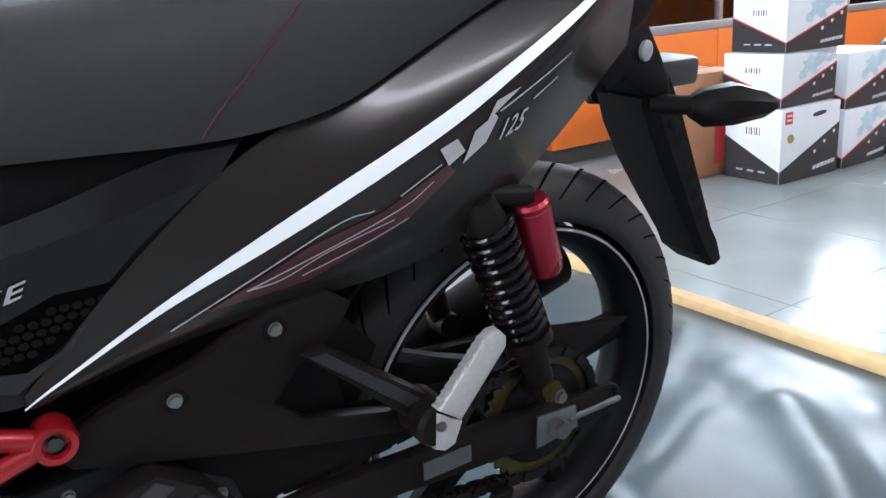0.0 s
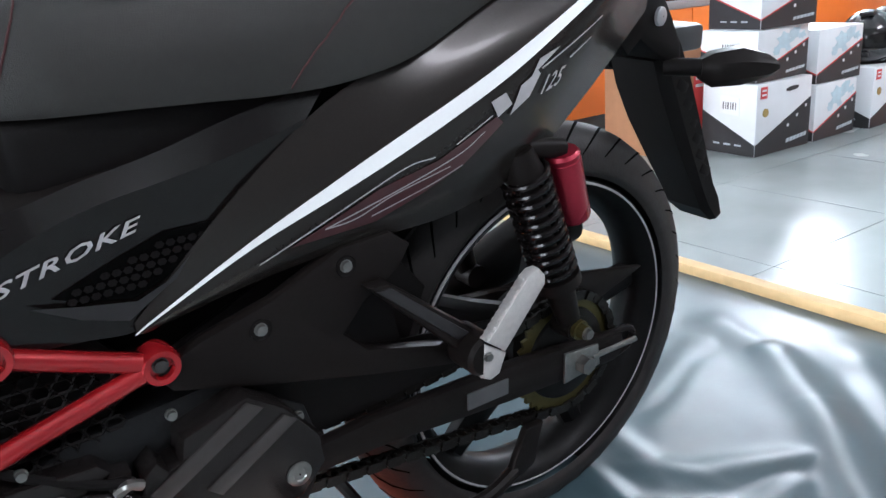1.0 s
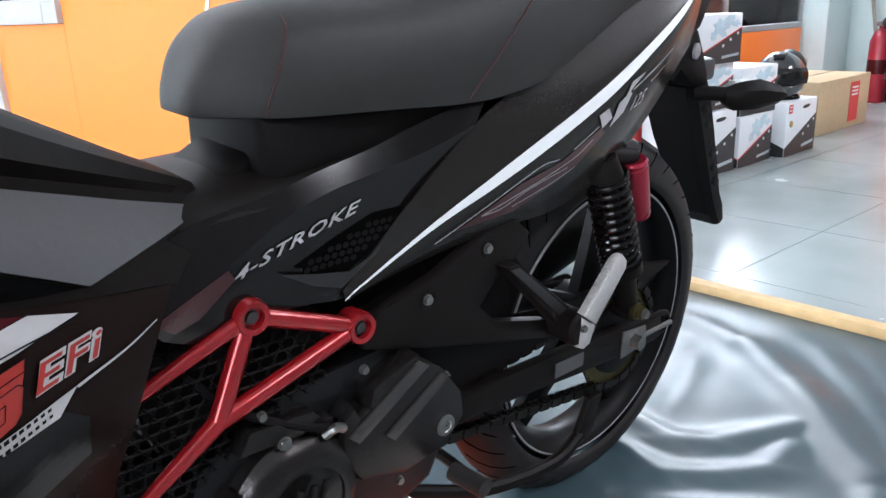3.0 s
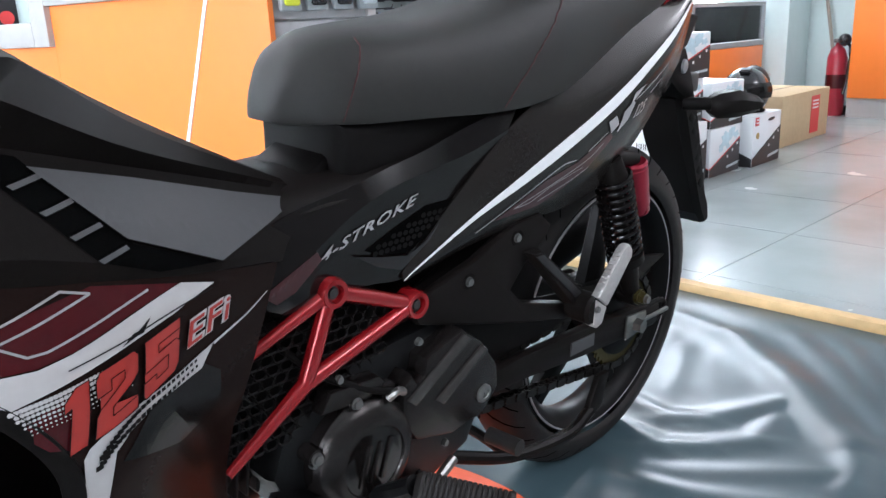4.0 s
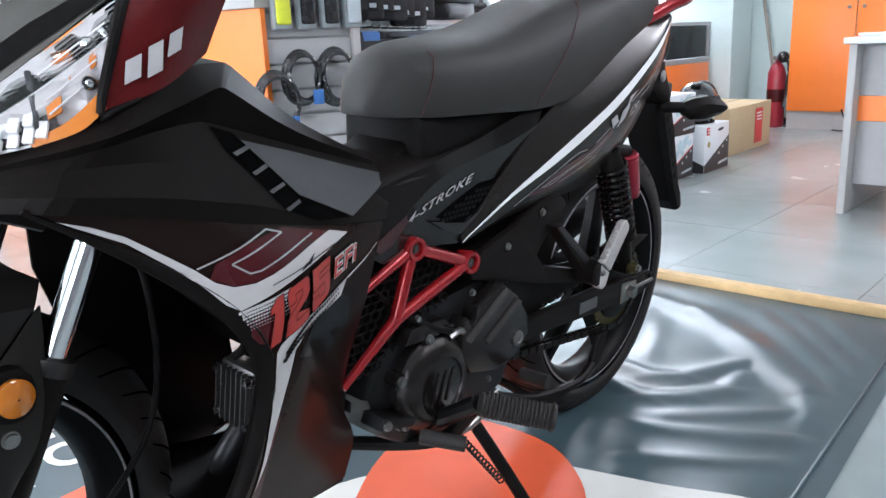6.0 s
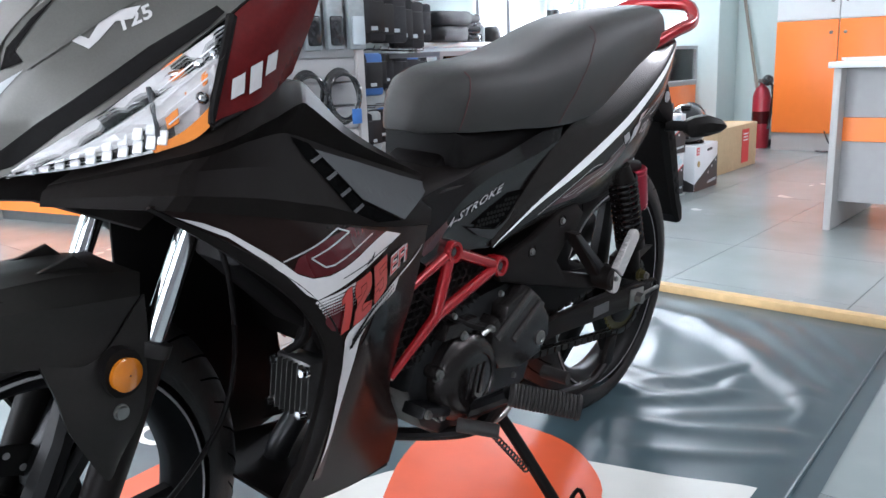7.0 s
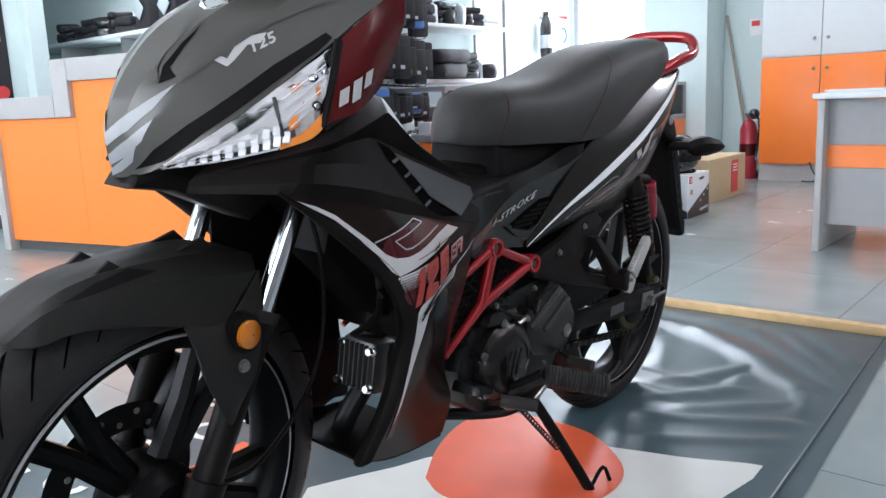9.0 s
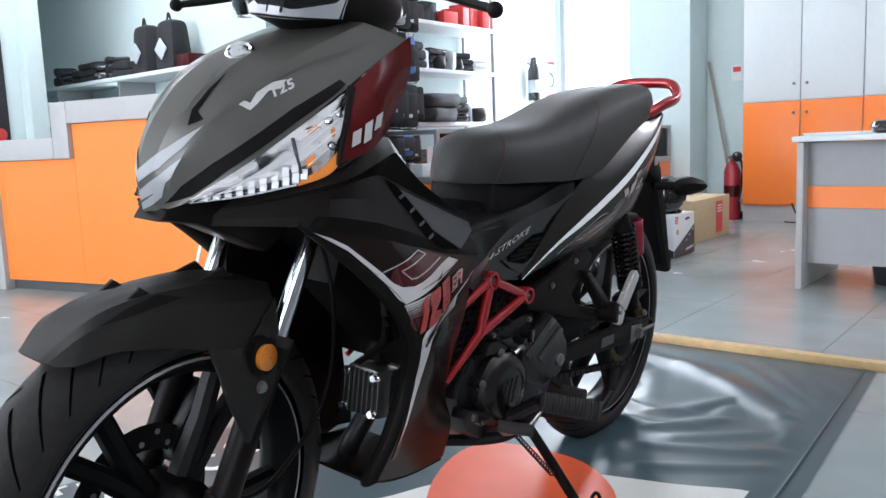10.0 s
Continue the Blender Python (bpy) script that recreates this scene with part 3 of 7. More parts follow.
    for k in range(6):
        u, v = w * (0.56 + 0.065 * k), h * (0.105 + 0.007 * k)
        part("white_bar", face_slab([(u, v), (u + w * 0.05, v + h * 0.005), (u + w * 0.062, v + h * 0.06), (u + w * 0.012, v + h * 0.055)], 0.0030), BOXGREY, t, "", None)
    return t


helmet_box(2.09, 1.045, 0.0, 0.35, 0.26, 0.285, -2, "white and black helmet carton at the bottom of the stack", False)
helmet_box(2.10, 1.06, 0.287, 0.345, 0.26, 0.2, 1, "pale map-printed helmet carton in the middle of the stack")
helmet_box(2.11, 1.06, 0.489, 0.33, 0.25, 0.21, -4, "helmet carton with a pale map print on top of the stack")
helmet_box(2.47, 1.03, 0.0, 0.32, 0.26, 0.235, 1, "smaller helmet carton with a pale map print on the floor")
helmet_box(2.48, 1.04, 0.237, 0.31, 0.26, 0.22, -2, "smaller helmet carton with a map print on another")
helmet_box(2.84, 0.99, 0.0, 0.35, 0.27, 0.265, 2, "white and black helmet carton with a helmet on it", False)


def carton(name, x, y, z, w, d, h, turn, label, m=None):
    t = thing(name, label, "box", pose(x, y, z, 0, 0, turn))
    part("carton", boxbm(0, w, 0, d, 0, h, 0.005), m or CARD, t)
    part("flap_gap", boxbm(0.01, w - 0.01, d / 2 - 0.002, d / 2 + 0.002, h, h + 0.002), BOXBLACK, t, "", None)
    part("red_label", boxbm(w * 0.6, w * 0.78, -0.002, 0.0005, h * 0.12, h * 0.88), REDINK, t, "tall red printed label", None)
    bm = bmesh.new()
    for k in range(3):
        box(bm, w * 0.63, w * 0.75, -0.0035, -0.001, h * (0.62 + 0.07 * k), h * (0.65 + 0.07 * k))
    part("label_marks", bm, BOXWHITE, t, "", None)
    return t


carton("cardboard_box", 3.5, 1.13, 0.0, 0.72, 0.42, 0.30, 1, "large brown cardboard box with a tall red label")
carton("cardboard_box", 1.86, 1.35, 0.0, 0.36, 0.3, 0.42, -4, "reddish brown cardboard box standing behind the cartons", CARDRED)


def helmet(x, y, z, turn, m, label, size=1.0):
    """A full-face helmet: shell with a cut-out face, chin bar, visor, vents and lower trim."""
    t = thing("helmet", label, "helmet", pose(x, y, z, 0, 0, turn) @ Matrix.Scale(size, 4), "helmets")
    bm = bmesh.new()
    bmesh.ops.create_uvsphere(bm, u_segments=40, v_segments=26, radius=0.13)
    for v in bm.verts:
        x0, z0 = v.co.x, v.co.z
        v.co.x = x0 * (1.14 if x0 < 0 else 1.10) + (0.016 if x0 > 0 and z0 < -0.03 else 0.0)
        v.co.y *= 0.94
        if z0 < -0.06:
            v.co.z = -0.06 + (z0 + 0.06) * 0.75
            v.co.x *= 1.0 - 0.5 * (-0.06 - z0)
        if z0 < -0.11:
            v.co.z = -0.098
    bmesh.ops.translate(bm, verts=bm.verts, vec=(0, 0, 0.099))
    part("shell", bm, m, t)
    rows = []
    for zz, k in ((0.078, 1.0), (0.10, 1.03), (0.13, 1.02), (0.155, 0.95)):
        rows.append([(0.150 * k * math.cos(a), 0.137 * k * math.sin(a), zz) for a in (-1.25, -0.8, -0.4, 0.0, 0.4, 0.8, 1.25)])
    part("visor", surf(bmesh.new(), rows, 20, 8, 0.003), BOXGREY if size < 1 else GLOSS, t, "dark glossy visor" if size == 1 else "pale clear visor")
    for s in (-1, 1):
        part("visor_pivot", lathe(bmesh.new(), (0.02, s * 0.120, 0.105), (0, s, 0), [(0, 0.026), (0.006, 0.025), (0.009, 0.018), (0.009, 0.001)], 20), GREYP, t)
    part("chin_vent", boxbm(0.135, 0.165, -0.03, 0.03, 0.035, 0.055, 0.006), GREYP, t)
    part("vent", boxbm(0.0, 0.075, -0.03, 0.03, 0.214, 0.232, 0.008, pose(0, 0, 0, 0, 6)), GREYP, t)
    part("trim", lathe(bmesh.new(), (0.0, 0, 0.0), (0, 0, 1), [(0.0, 0.088), (0.0, 0.102), (0.008, 0.106), (0.012, 0.100)], 32), MATTE, t, "black lower edge trim")
    part("badge", boxbm(-0.03, 0.02, -0.128, -0.118, 0.14, 0.165, 0.003), WHITEFILM, t, "pale printed mark")
    return t


helmet(3.02, 1.13, 0.267, 200, BLACKPL, "glossy black helmet on a carton")
helmet(3.60, 1.36, 0.302, 30, GREYP, "small dark grey helmet on the cardboard box", 0.72)

# ---- small red toolbox and cables near the slatted stand ----
for k, (bx, by, bz, bw, bh) in enumerate(((1.02, 2.36, 0.0, 0.2, 0.16), (1.03, 2.38, 0.162, 0.18, 0.12), (1.45, 2.1, 0.0, 0.2, 0.2))):
    t = thing("red_carton", "small red printed carton by the slatted stand", "box", pose(bx, by, bz, 0, 0, -12 + 9 * k), "red cartons")
    part("carton", boxbm(0, bw, 0, 0.16, 0, bh, 0.004), REDINK, t)
    part("label", boxbm(0.03, bw - 0.05, -0.002, 0.001, bh * 0.45, bh * 0.75), BOXWHITE, t, "white printed label", None)

# ---- slatted display stand ----
stand = thing("slatwall_stand", "white slatted display wall with goods on hooks", "display stand", on_line(0.70, 2.02, 1.13, 1.93))
SW = 0.43
part("backboard", boxbm(0, SW, 0.02, 0.035, 0.05, 2.3), SLATM, stand)
for k in range(20):
    part("slat", boxbm(0, SW, 0.0, 0.018, 0.06 + k * 0.11, 0.06 + k * 0.11 + 0.1, 0.003), SLATM, stand)
part("upright", boxbm(SW + 0.002, SW + 0.04, -0.02, 0.04, 0.0, 2.3, 0.003), WHITEFILM, stand, "white upright post")
part("foot", boxbm(0.0, SW + 0.04, 0.04, 0.4, 0.0, 0.04, 0.004), GREYMET, stand)
ws = stand.matrix_world.copy()


def hung(name, m, parts, label, cat, group=""):
    t = thing(name, label, cat, m, group)
    for pn, pb, pm, pl in parts:
        part(pn, pb, pm, t, pl)
    return t


def hook(bm, x, z, y0=0.0, y1=-0.14):
    tube(bm, [(x, y0, z), (x, y1, z), (x, y1 - 0.01, z + 0.015)], 0.003, 6)
    return bm


for k in range(4):
    m = ws @ pose(0.03 + k * 0.115, 0, 0)
    bm = boxbm(0.0, 0.09, -0.06, -0.02, 0.86, 1.10, 0.012)
    b2 = boxbm(0.012, 0.078, -0.075, -0.06, 0.88, 1.01, 0.01)
    hung("blister_pack", m, [("card", bm, CLEARPL, ""), ("insert", b2, (YELLOWPL, BLACKPL, BLACKPL, BOXGREY)[k], ""), ("hook", hook(bmesh.new(), 0.045, 1.12), CHROME, "")], "hanging clear accessory pack on a hook", "package", "packs on hooks")
for k in range(3):
    m = ws @ pose(0.04 + k * 0.14, 0, 0)
    hung("blister_pack", m, [("card", boxbm(0.0, 0.1, -0.06, -0.02, 1.32, 1.6, 0.012), CLEARPL, ""), ("insert", boxbm(0.015, 0.085, -0.075, -0.06, 1.36, 1.5, 0.01), (BLACKPL, BLUEPL, BLACKPL)[k], ""), ("hook", hook(bmesh.new(), 0.05, 1.62), CHROME, "")], "hanging clear accessory pack on a hook", "package", "packs on hooks")


def cable_coil(m, r, label):
    t = thing("cable_lock", label, "cable lock", m, "cable locks")
    bm = bmesh.new()
    for k in range(4):
        pts = []
        for i in range(25):
            a = 2 * math.pi * i / 24
            rr = r * (1 - 0.06 * k)
            pts.append((rr * 0.78 * math.sin(a), -0.02 - 0.014 * k + 0.01 * math.sin(a * 2 + k), rr * math.cos(a)))
        tube(bm, pts, 0.009, 8)
    part("cable", bm, BLACKPL, t, "coiled black cable")
    part("tag", boxbm(0.02, 0.07, -0.09, -0.082, -r * 1.0, -r * 0.45, 0.003), BLUEPL, t, "hanging blue tag")
    return t


cable_coil(ws @ pose(0.14, -0.03, 0.655), 0.115, "coil of black cable lock hanging on the stand")
cable_coil(ws @ pose(0.31, -0.03, 0.65), 0.125, "coil of black cable lock with a blue tag")
cable_coil(ws @ pose(0.0, -0.06, 0.56), 0.13, "coil of black hose hanging at the stand's edge")

# ---- grey hook wall with dark goods ----
hookwall = thing("hook_wall", "grey display wall with dark goods on rails", "display stand", on_line(1.18, 2.12, 2.68, 3.0))
HW = 1.70
part("backboard", boxbm(0, HW, 0.02, 0.04, 0.05, 2.3), PEGM, hookwall)
for k in range(9):
    part("rail", boxbm(0, HW, 0.0, 0.018, 0.2 + k * 0.24, 0.2 + k * 0.24 + 0.03, 0.003), PEGM, hookwall)
wh = hookwall.matrix_world.copy()
rnd = random.Random(11)
for row, z in enumerate((0.55, 0.85, 1.17, 1.49, 1.82)):
    n = 7 if row > 1 else 9
    for k in range(n):
        w, h = (rnd.uniform(0.15, 0.19), rnd.uniform(0.24, 0.29)) if row > 1 else (rnd.uniform(0.11, 0.15), rnd.uniform(0.12, 0.22))
        x = 0.03 + k * (HW - 0.08) / n + rnd.uniform(0, 0.02)
        col = (PACKBLK, BLACKFAB)[k % 2] if row == 2 else (PACKBLK, BLACKFAB, GREYP, PACKBLK, CLEARPL, BLUEPL)[rnd.randrange(6)]
        bm = boxbm(0, w, -0.075, -0.02, -h, 0, 0.018)
        pouchy = boxbm(w * 0.1, w * 0.9, -0.088, -0.076, -h * 0.82, -h * 0.22, 0.005)
        hung("hanging_goods", wh @ pose(x, 0, z, 0, 0, -38), [("pack", bm, col, ""), ("insert", pouchy, GREYP if k % 3 else BLACKFAB, "dark bulging insert"), ("label", boxbm(w * 0.35, w * 0.6, -0.0915, -0.0885, -h * 0.78, -h * 0.70), BOXGREY, "small pale label"), ("hook", hook(bmesh.new(), w / 2, 0.02, w * 0.39, -0.10), DARKSTEEL, "")], "dark packaged accessory hanging from a rail", "package", "goods on the hook wall")

# ---- shelf rack with helmets, parts and boxes ----
rack = thing("shelf_rack", "white metal shelf rack crowded with parts and helmets", "shelf", pose(2.73, 3.02, 0))
RW, RD = 1.14, 0.34
for px in (0.0, RW - 0.035):
    for py in (0.0, RD - 0.03):
        part("upright", boxbm(px, px + 0.035, py, py + 0.03, 0, 2.3), GREYMET, rack)
LEVELS = (0.25, 0.58, 0.93, 1.34, 1.70, 2.08)
for z in LEVELS:
    part("shelf", boxbm(0.0, RW, -0.02, RD, z - 0.03, z, 0.003), WHITELAM, rack)


def lump(rnd, size):
    """An irregular, rounded piece of gear."""
    bm = bmesh.new()
    bmesh.ops.create_icosphere(bm, subdivisions=3, radius=1)
    off = Vector((rnd.uniform(0, 50), rnd.uniform(0, 50), rnd.uniform(0, 50)))
    for v in bm.verts:
        f = 1 + 0.35 * noise.noise(v.co * 1.6 + off) + 0.16 * noise.noise(v.co * 4.5 + off)
        v.co = Vector((v.co.x * size[0] / 2 * f, v.co.y * size[1] / 2 * f, max(v.co.z * f, -0.75) * size[2] / 1.75))
    z0 = min(v.co.z for v in bm.verts)
    bmesh.ops.translate(bm, verts=bm.verts, vec=(0, 0, -z0))
    return bm


def pouch(rnd, w, d, h, folds):
    """Soft packed gear: a pile of rounded, sagging layers."""
    bm = bmesh.new()
    for k in range(folds):
        z0, z1 = h * k / folds, h * (k + 1) / folds
        a = rnd.uniform(0.82, 1.0)
        box(bm, -w / 2 * a, w / 2 * a, -d / 2 * a, d / 2 * a, z0, z1 * 0.99, min(z1 - z0, w) * 0.32, pose(0, 0, 0, 0, 0, rnd.uniform(-6, 6)))
    bmesh.ops.subdivide_edges(bm, edges=[e for e in bm.edges if e.calc_length() > 0.03], cuts=2, use_grid_fill=True)
    off = Vector((rnd.uniform(0, 50), rnd.uniform(0, 50), 0))
    for v in bm.verts:
        if v.co.z > 0.003:
            v.co += 0.014 * Vector((noise.noise(v.co * 14 + off), noise.noise(v.co * 14 - off), noise.noise(v.co * 11 + off * 2)))
            v.co.z = max(v.co.z, 0.001)
    return bm


def canister(r, h):
    """A turned tin with a stepped lid."""
    return lathe(bmesh.new(), (0, 0, 0), (0, 0, 1), [(0, 0.001), (0, r), (h * 0.82, r), (h * 0.84, r * 0.92), (h * 0.9, r * 0.5), (h, r * 0.45), (h, 0.001)], 18)


rnd = random.Random(7)
for li, z in enumerate(LEVELS):
    x = 2.80
    while x < 3.80:
        w = rnd.uniform(0.08, 0.2)
        if li in (2, 3):
            kind = rnd.randrange(5)
            col = (BLACKPL, BLACKFAB, CLEARPL, BLACKPL, GREYP, BOXWHITE)[rnd.randrange(6)]
            if kind == 0:
                ob = finish("spare_part", canister(w * 0.35, rnd.uniform(0.1, 0.19)), col, None, "", 35)
            elif kind == 1:
                ob = finish("spare_part", lump(rnd, (w * 1.1, 0.2, rnd.uniform(0.07, 0.13))), CLEARPL, None, "", 50)
            else:
                ob = finish("spare_part", pouch(rnd, w, 0.2, rnd.uniform(0.08, 0.2), rnd.randrange(1, 4)), col, None, "", 50)
            tagged(ob, "dark and silvery packed motorcycle part on the shelf", "motorcycle part", "parts on the rack")
        else:
            col = (BLUEPL, REDINK, BOXWHITE, BLACKPL, REDINK)[rnd.randrange(5)] if x > 3.2 or li != 4 else (BLACKPL, GREYP)[rnd.randrange(2)]
            ob = finish("boxed_part", boxbm(-w / 2, w / 2, -0.1, 0.1, 0, rnd.uniform(0.1, 0.22), 0.006), col, None, "", 35)
            tagged(ob, "coloured printed box on the shelf", "box", "boxes on the rack")
        ob.matrix_world = pose(x + w / 2, 3.16 + rnd.uniform(-0.03, 0.03), z + 0.001, 0, 0, rnd.uniform(-14, 14))
        x += w + rnd.uniform(0.005, 0.03)
ob = finish("gear_bag", pouch(rnd, 0.46, 0.26, 0.22, 2), BLACKFAB, None, "", 50)
tagged(ob, "slumped black fabric gear bag on the shelf", "bag", "bags on the rack")
ob.matrix_world = pose(3.05, 3.05, 0.935, 0, 0, 12)
for k, (gx, gz) in enumerate(((2.92, 1.345), (3.22, 1.345), (3.5, 1.345), (3.45, 0.935))):
    ob = finish("gear_bag", pouch(rnd, rnd.uniform(0.24, 0.32), 0.22, rnd.uniform(0.15, 0.22), 3), (BLACKFAB, BLACKPL, BLACKFAB)[k % 3], None, "", 50)
    tagged(ob, "black packed riding gear piled on the shelf", "bag", "bags on the rack")
    ob.matrix_world = pose(gx, 3.20, gz, 0, 0, rnd.uniform(-20, 20))

# wall goods between the rack and the window
t = thing("wall_poster", "white poster with a blue ring and red lines", "poster")
part("sheet", boxbm(5.02, 5.42, 3.366, 3.372, 0.95, 1.92), PAPER, t)
part("ring_print", lathe(bmesh.new(), (5.29, 3.362, 1.36), (0, 1, 0), [(0, 0.055), (0.001, 0.08), (0.0015, 0.055)], 24), BLUEPL, t, "pale blue ring")
for z in (1.20, 1.52):
    part("line_print", boxbm(5.18, 5.38, 3.361, 3.366, z, z + 0.025), REDINK, t, "red printed line")
t = thing("wall_tube", "grey tube leaning against the wall beside the rack", "tube")
part("tube", tube(bmesh.new(), [(4.86, 3.34, 1.50), (5.02, 3.35, 1.72), (5.20, 3.35, 1.95)], 0.022, 10), GREYMET, t)
t = thing("bottle_pack", "dark bottle pack with a pale blue label on the wall", "package")
part("bottle", lathe(bmesh.new(), (4.90, 3.30, 1.14), (0, 0, 1), [(0, 0.001), (0.0, 0.065), (0.30, 0.065), (0.38, 0.03), (0.42, 0.03), (0.42, 0.001)], 20), BLACKPL, t)
part("label", lathe(bmesh.new(), (4.90, 3.30, 1.22), (0, 0, 1), [(0, 0.0665), (0.12, 0.0665)], 20), BOXGREY, t, "pale printed label")

# ---- wall shelf with bags, behind the counter ----
ws2 = thing("wall_shelf", "long white wall shelf behind the counter", "shelf", pose(1.715, 0, 0))
for z in (1.36, 0.92):
    part("shelf_board", boxbm(-0.34, 0, 3.62, 6.6, z - 0.03, z, 0.003), WHITELAM, ws2)
for y in (3.8, 4.8, 5.8):
    part("bracket", boxbm(-0.3, 0, y, y + 0.02, 1.2, 1.329), GREYMET, ws2)
rnd = random.Random(3)


def bag(y, h, w, label):
    t = thing("backpack", label, "bag", pose(1.54, y, 1.361, 0, 0, rnd.uniform(-8, 8)), "bags on the wall shelf")
    bm = boxbm(-0.1, 0.1, -w / 2, w / 2, 0, h, 0.05)
    for v in bm.verts:
        k = v.co.z / h
        v.co.y *= 1 - 0.22 * k * k
        v.co.x *= 1 - 0.3 * k
    part("body", bm, BLACKFAB, t)
    bm = boxbm(-0.004, 0.004, -0.055, 0.055, -0.055, 0.055, 0.002, pose(-0.106, 0, h * 0.42, 45, 0, 0))
    part("patch", bm, BOXGREY, t, "pale diamond patch")
    part("strap", tube(bmesh.new(), [(-0.02, -0.03, h - 0.02), (-0.02, 0, h + 0.05), (-0.02, 0.03, h - 0.02)], 0.008, 8, 10), BLACKFAB, t)
    return t


bag(4.55, 0.36, 0.25, "dark backpack with a pale diamond patch on a shelf")
bag(4.22, 0.36, 0.25, "dark blue-grey backpack with a pale diamond patch")
for k in range(7):
    y = 4.85 + k * 0.17
    ob = finish("soft_gear", pouch(rnd, 0.2, 0.2, rnd.uniform(0.10, 0.18), 2 + k % 2), (BLACKFAB, GREYP, BLACKPL)[k % 3], None, "", 50)
    ob.matrix_world = pose(1.54, y, 1.361, 0, 0, rnd.uniform(0, 90))
    tagged(ob, "dark folded riding gear on the wall shelf", "clothing", "gear on the wall shelf")
for k in range(12):
    y = 3.9 + k * 0.2
    ob = finish("shelf_goods", boxbm(-0.08, 0.08, -0.07, 0.07, 0, rnd.uniform(0.08, 0.2), 0.01), (CLEARPL, BLACKPL, GREYP, BOXGREY)[rnd.randrange(4)], None, "", 35)
    ob.matrix_world = pose(1.54, y, 0.921, 0, 0, rnd.uniform(-20, 20))
    tagged(ob, "small packaged goods on the lower wall shelf", "package", "goods on the lower wall shelf")
t = thing("small_carton", "small white and maroon carton on the wall shelf", "box")
part("carton", boxbm(1.46, 1.62, 3.92, 4.08, 1.362, 1.46, 0.004), MAROON, t)
t = thing("black_poster", "tall black poster with a small round red mark", "poster")
part("sheet", boxbm(0.22, 0.69, 5.044, 5.05, 0.86, 1.72), BOXBLACK, t)
part("mark", cyl(bmesh.new(), (0.62, 5.043, 0.95), (0.62, 5.036, 0.95), 0.045, n=24), REDINK, t, "small round red mark")
bm = bmesh.new()
for k in range(3):
    box(bm, 0.42, 0.65, 5.038, 5.043, 1.3 + 0.12 * k, 1.33 + 0.12 * k)
part("pale_marks", bm, GREYFILM, t, "faint pale bars")

# ---- office desk ----
desk = thing("office_desk", "grey laminate office desk with an orange front stripe", "desk", pose(2.26, 0.10, 0, 0, 0, -90))
part("side_panel", boxbm(0.0, 0.03, -0.08, 0.62, 0.0, 0.70, 0.002), GREYLAM, desk, "pale side panel")
part("side_panel", boxbm(1.47, 1.5, -0.08, 0.62, 0.0, 0.70, 0.002), GREYLAM, desk, "pale side panel")
part("front_panel", boxbm(0.031, 1.469, 0.0, 0.02, 0.12, 0.385), DESKM, desk)
part("front_panel", boxbm(0.031, 1.469, 0.0, 0.02, 0.491, 0.698), DESKM, desk)
part("orange_stripe", boxbm(0.031, 1.469, -0.004, 0.02, 0.387, 0.489), ORANGE, desk, "orange stripe across the front")
part("desk_top", boxbm(-0.02, 1.52, -0.1, 0.65, 0.702, 0.728, 0.004), WHITELAM, desk)
t = thing("paper_stack", "loose stack of white papers on the desk", "papers", pose(2.48, 0.0, 0.729, 0, 0, 20))
for k in range(5):
    part("sheet", boxbm(-0.1 + 0.006 * k, 0.1 + 0.004 * k, -0.15 - 0.003 * k, 0.14, 0.0025 * k, 0.0025 * k + 0.002), PAPER, t, "", None)
t = thing("desk_phone", "black rounded device lying on the desk", "phone", pose(2.45, -0.32, 0.729, 0, 0, 15))
part("body", boxbm(-0.1, 0.1, -0.16, 0.16, 0, 0.06, 0.025), BLACKPL, t)
t = thing("waste_bin", "black plastic basket under the desk", "bin", pose(2.52, -0.28, 0.0))
bm = bmesh.new()
lathe(bm, (0, 0, 0), (0, 0, 1), [(0.0, 0.001), (0.0, 0.10), (0.1, 0.115), (0.1, 0.105), (0.01, 0.09), (0.01, 0.001)], 24)
part("basket", bm, BLACKPL, t)

# ---- tall cupboards ----
CW = 0.46
for k in range(5):
    y1 = 1.34 - k * CW
    cup = thing("cupboard", "tall cupboard with an orange lower door and a white upper door", "cupboard", pose(5.07, y1, 0), "tall cupboards")
    part("carcass", boxbm(0.02, 0.37, -CW + 0.001, -0.001, 0.14, 2.55), WHITELAM, cup)
    part("plinth", boxbm(0.02, 0.37, -CW + 0.001, -0.001, 0.0, 0.139), GREYLAM, cup, "grey plinth")
    d1 = part("door", boxbm(0.0, 0.018, -CW + 0.004, -0.004, 0.142, 0.995, 0.002), ORANGE, cup, "orange lower door")
    d2 = part("door", boxbm(0.0, 0.018, -CW + 0.004, -0.004, 1.003, 2.54, 0.002), WHITELAM, cup, "pale blue-white upper door")
    ky = -CW + 0.05 if k % 2 == 0 else -0.05
    for d, z in ((d1, 0.90), (d2, 1.13)):
        part("knob", lathe(bmesh.new(), (0.0, ky, z), (-1, 0, 0), [(0, 0.005), (0.012, 0.005), (0.014, 0.013), (0.024, 0.011), (0.026, 0.001)], 14), STEEL, d, "round metal knob")
t = thing("power_cable", "black cable hanging down the plinth to the floor", "cable")
part("cable", tube(bmesh.new(), [(5.06, 0.93, 0.16), (5.04, 0.90, 0.1), (5.03, 0.86, 0.03), (5.02, 0.90, 0.008), (5.04, 0.98, 0.008)], 0.006, 8, 24), BLACKPL, t)

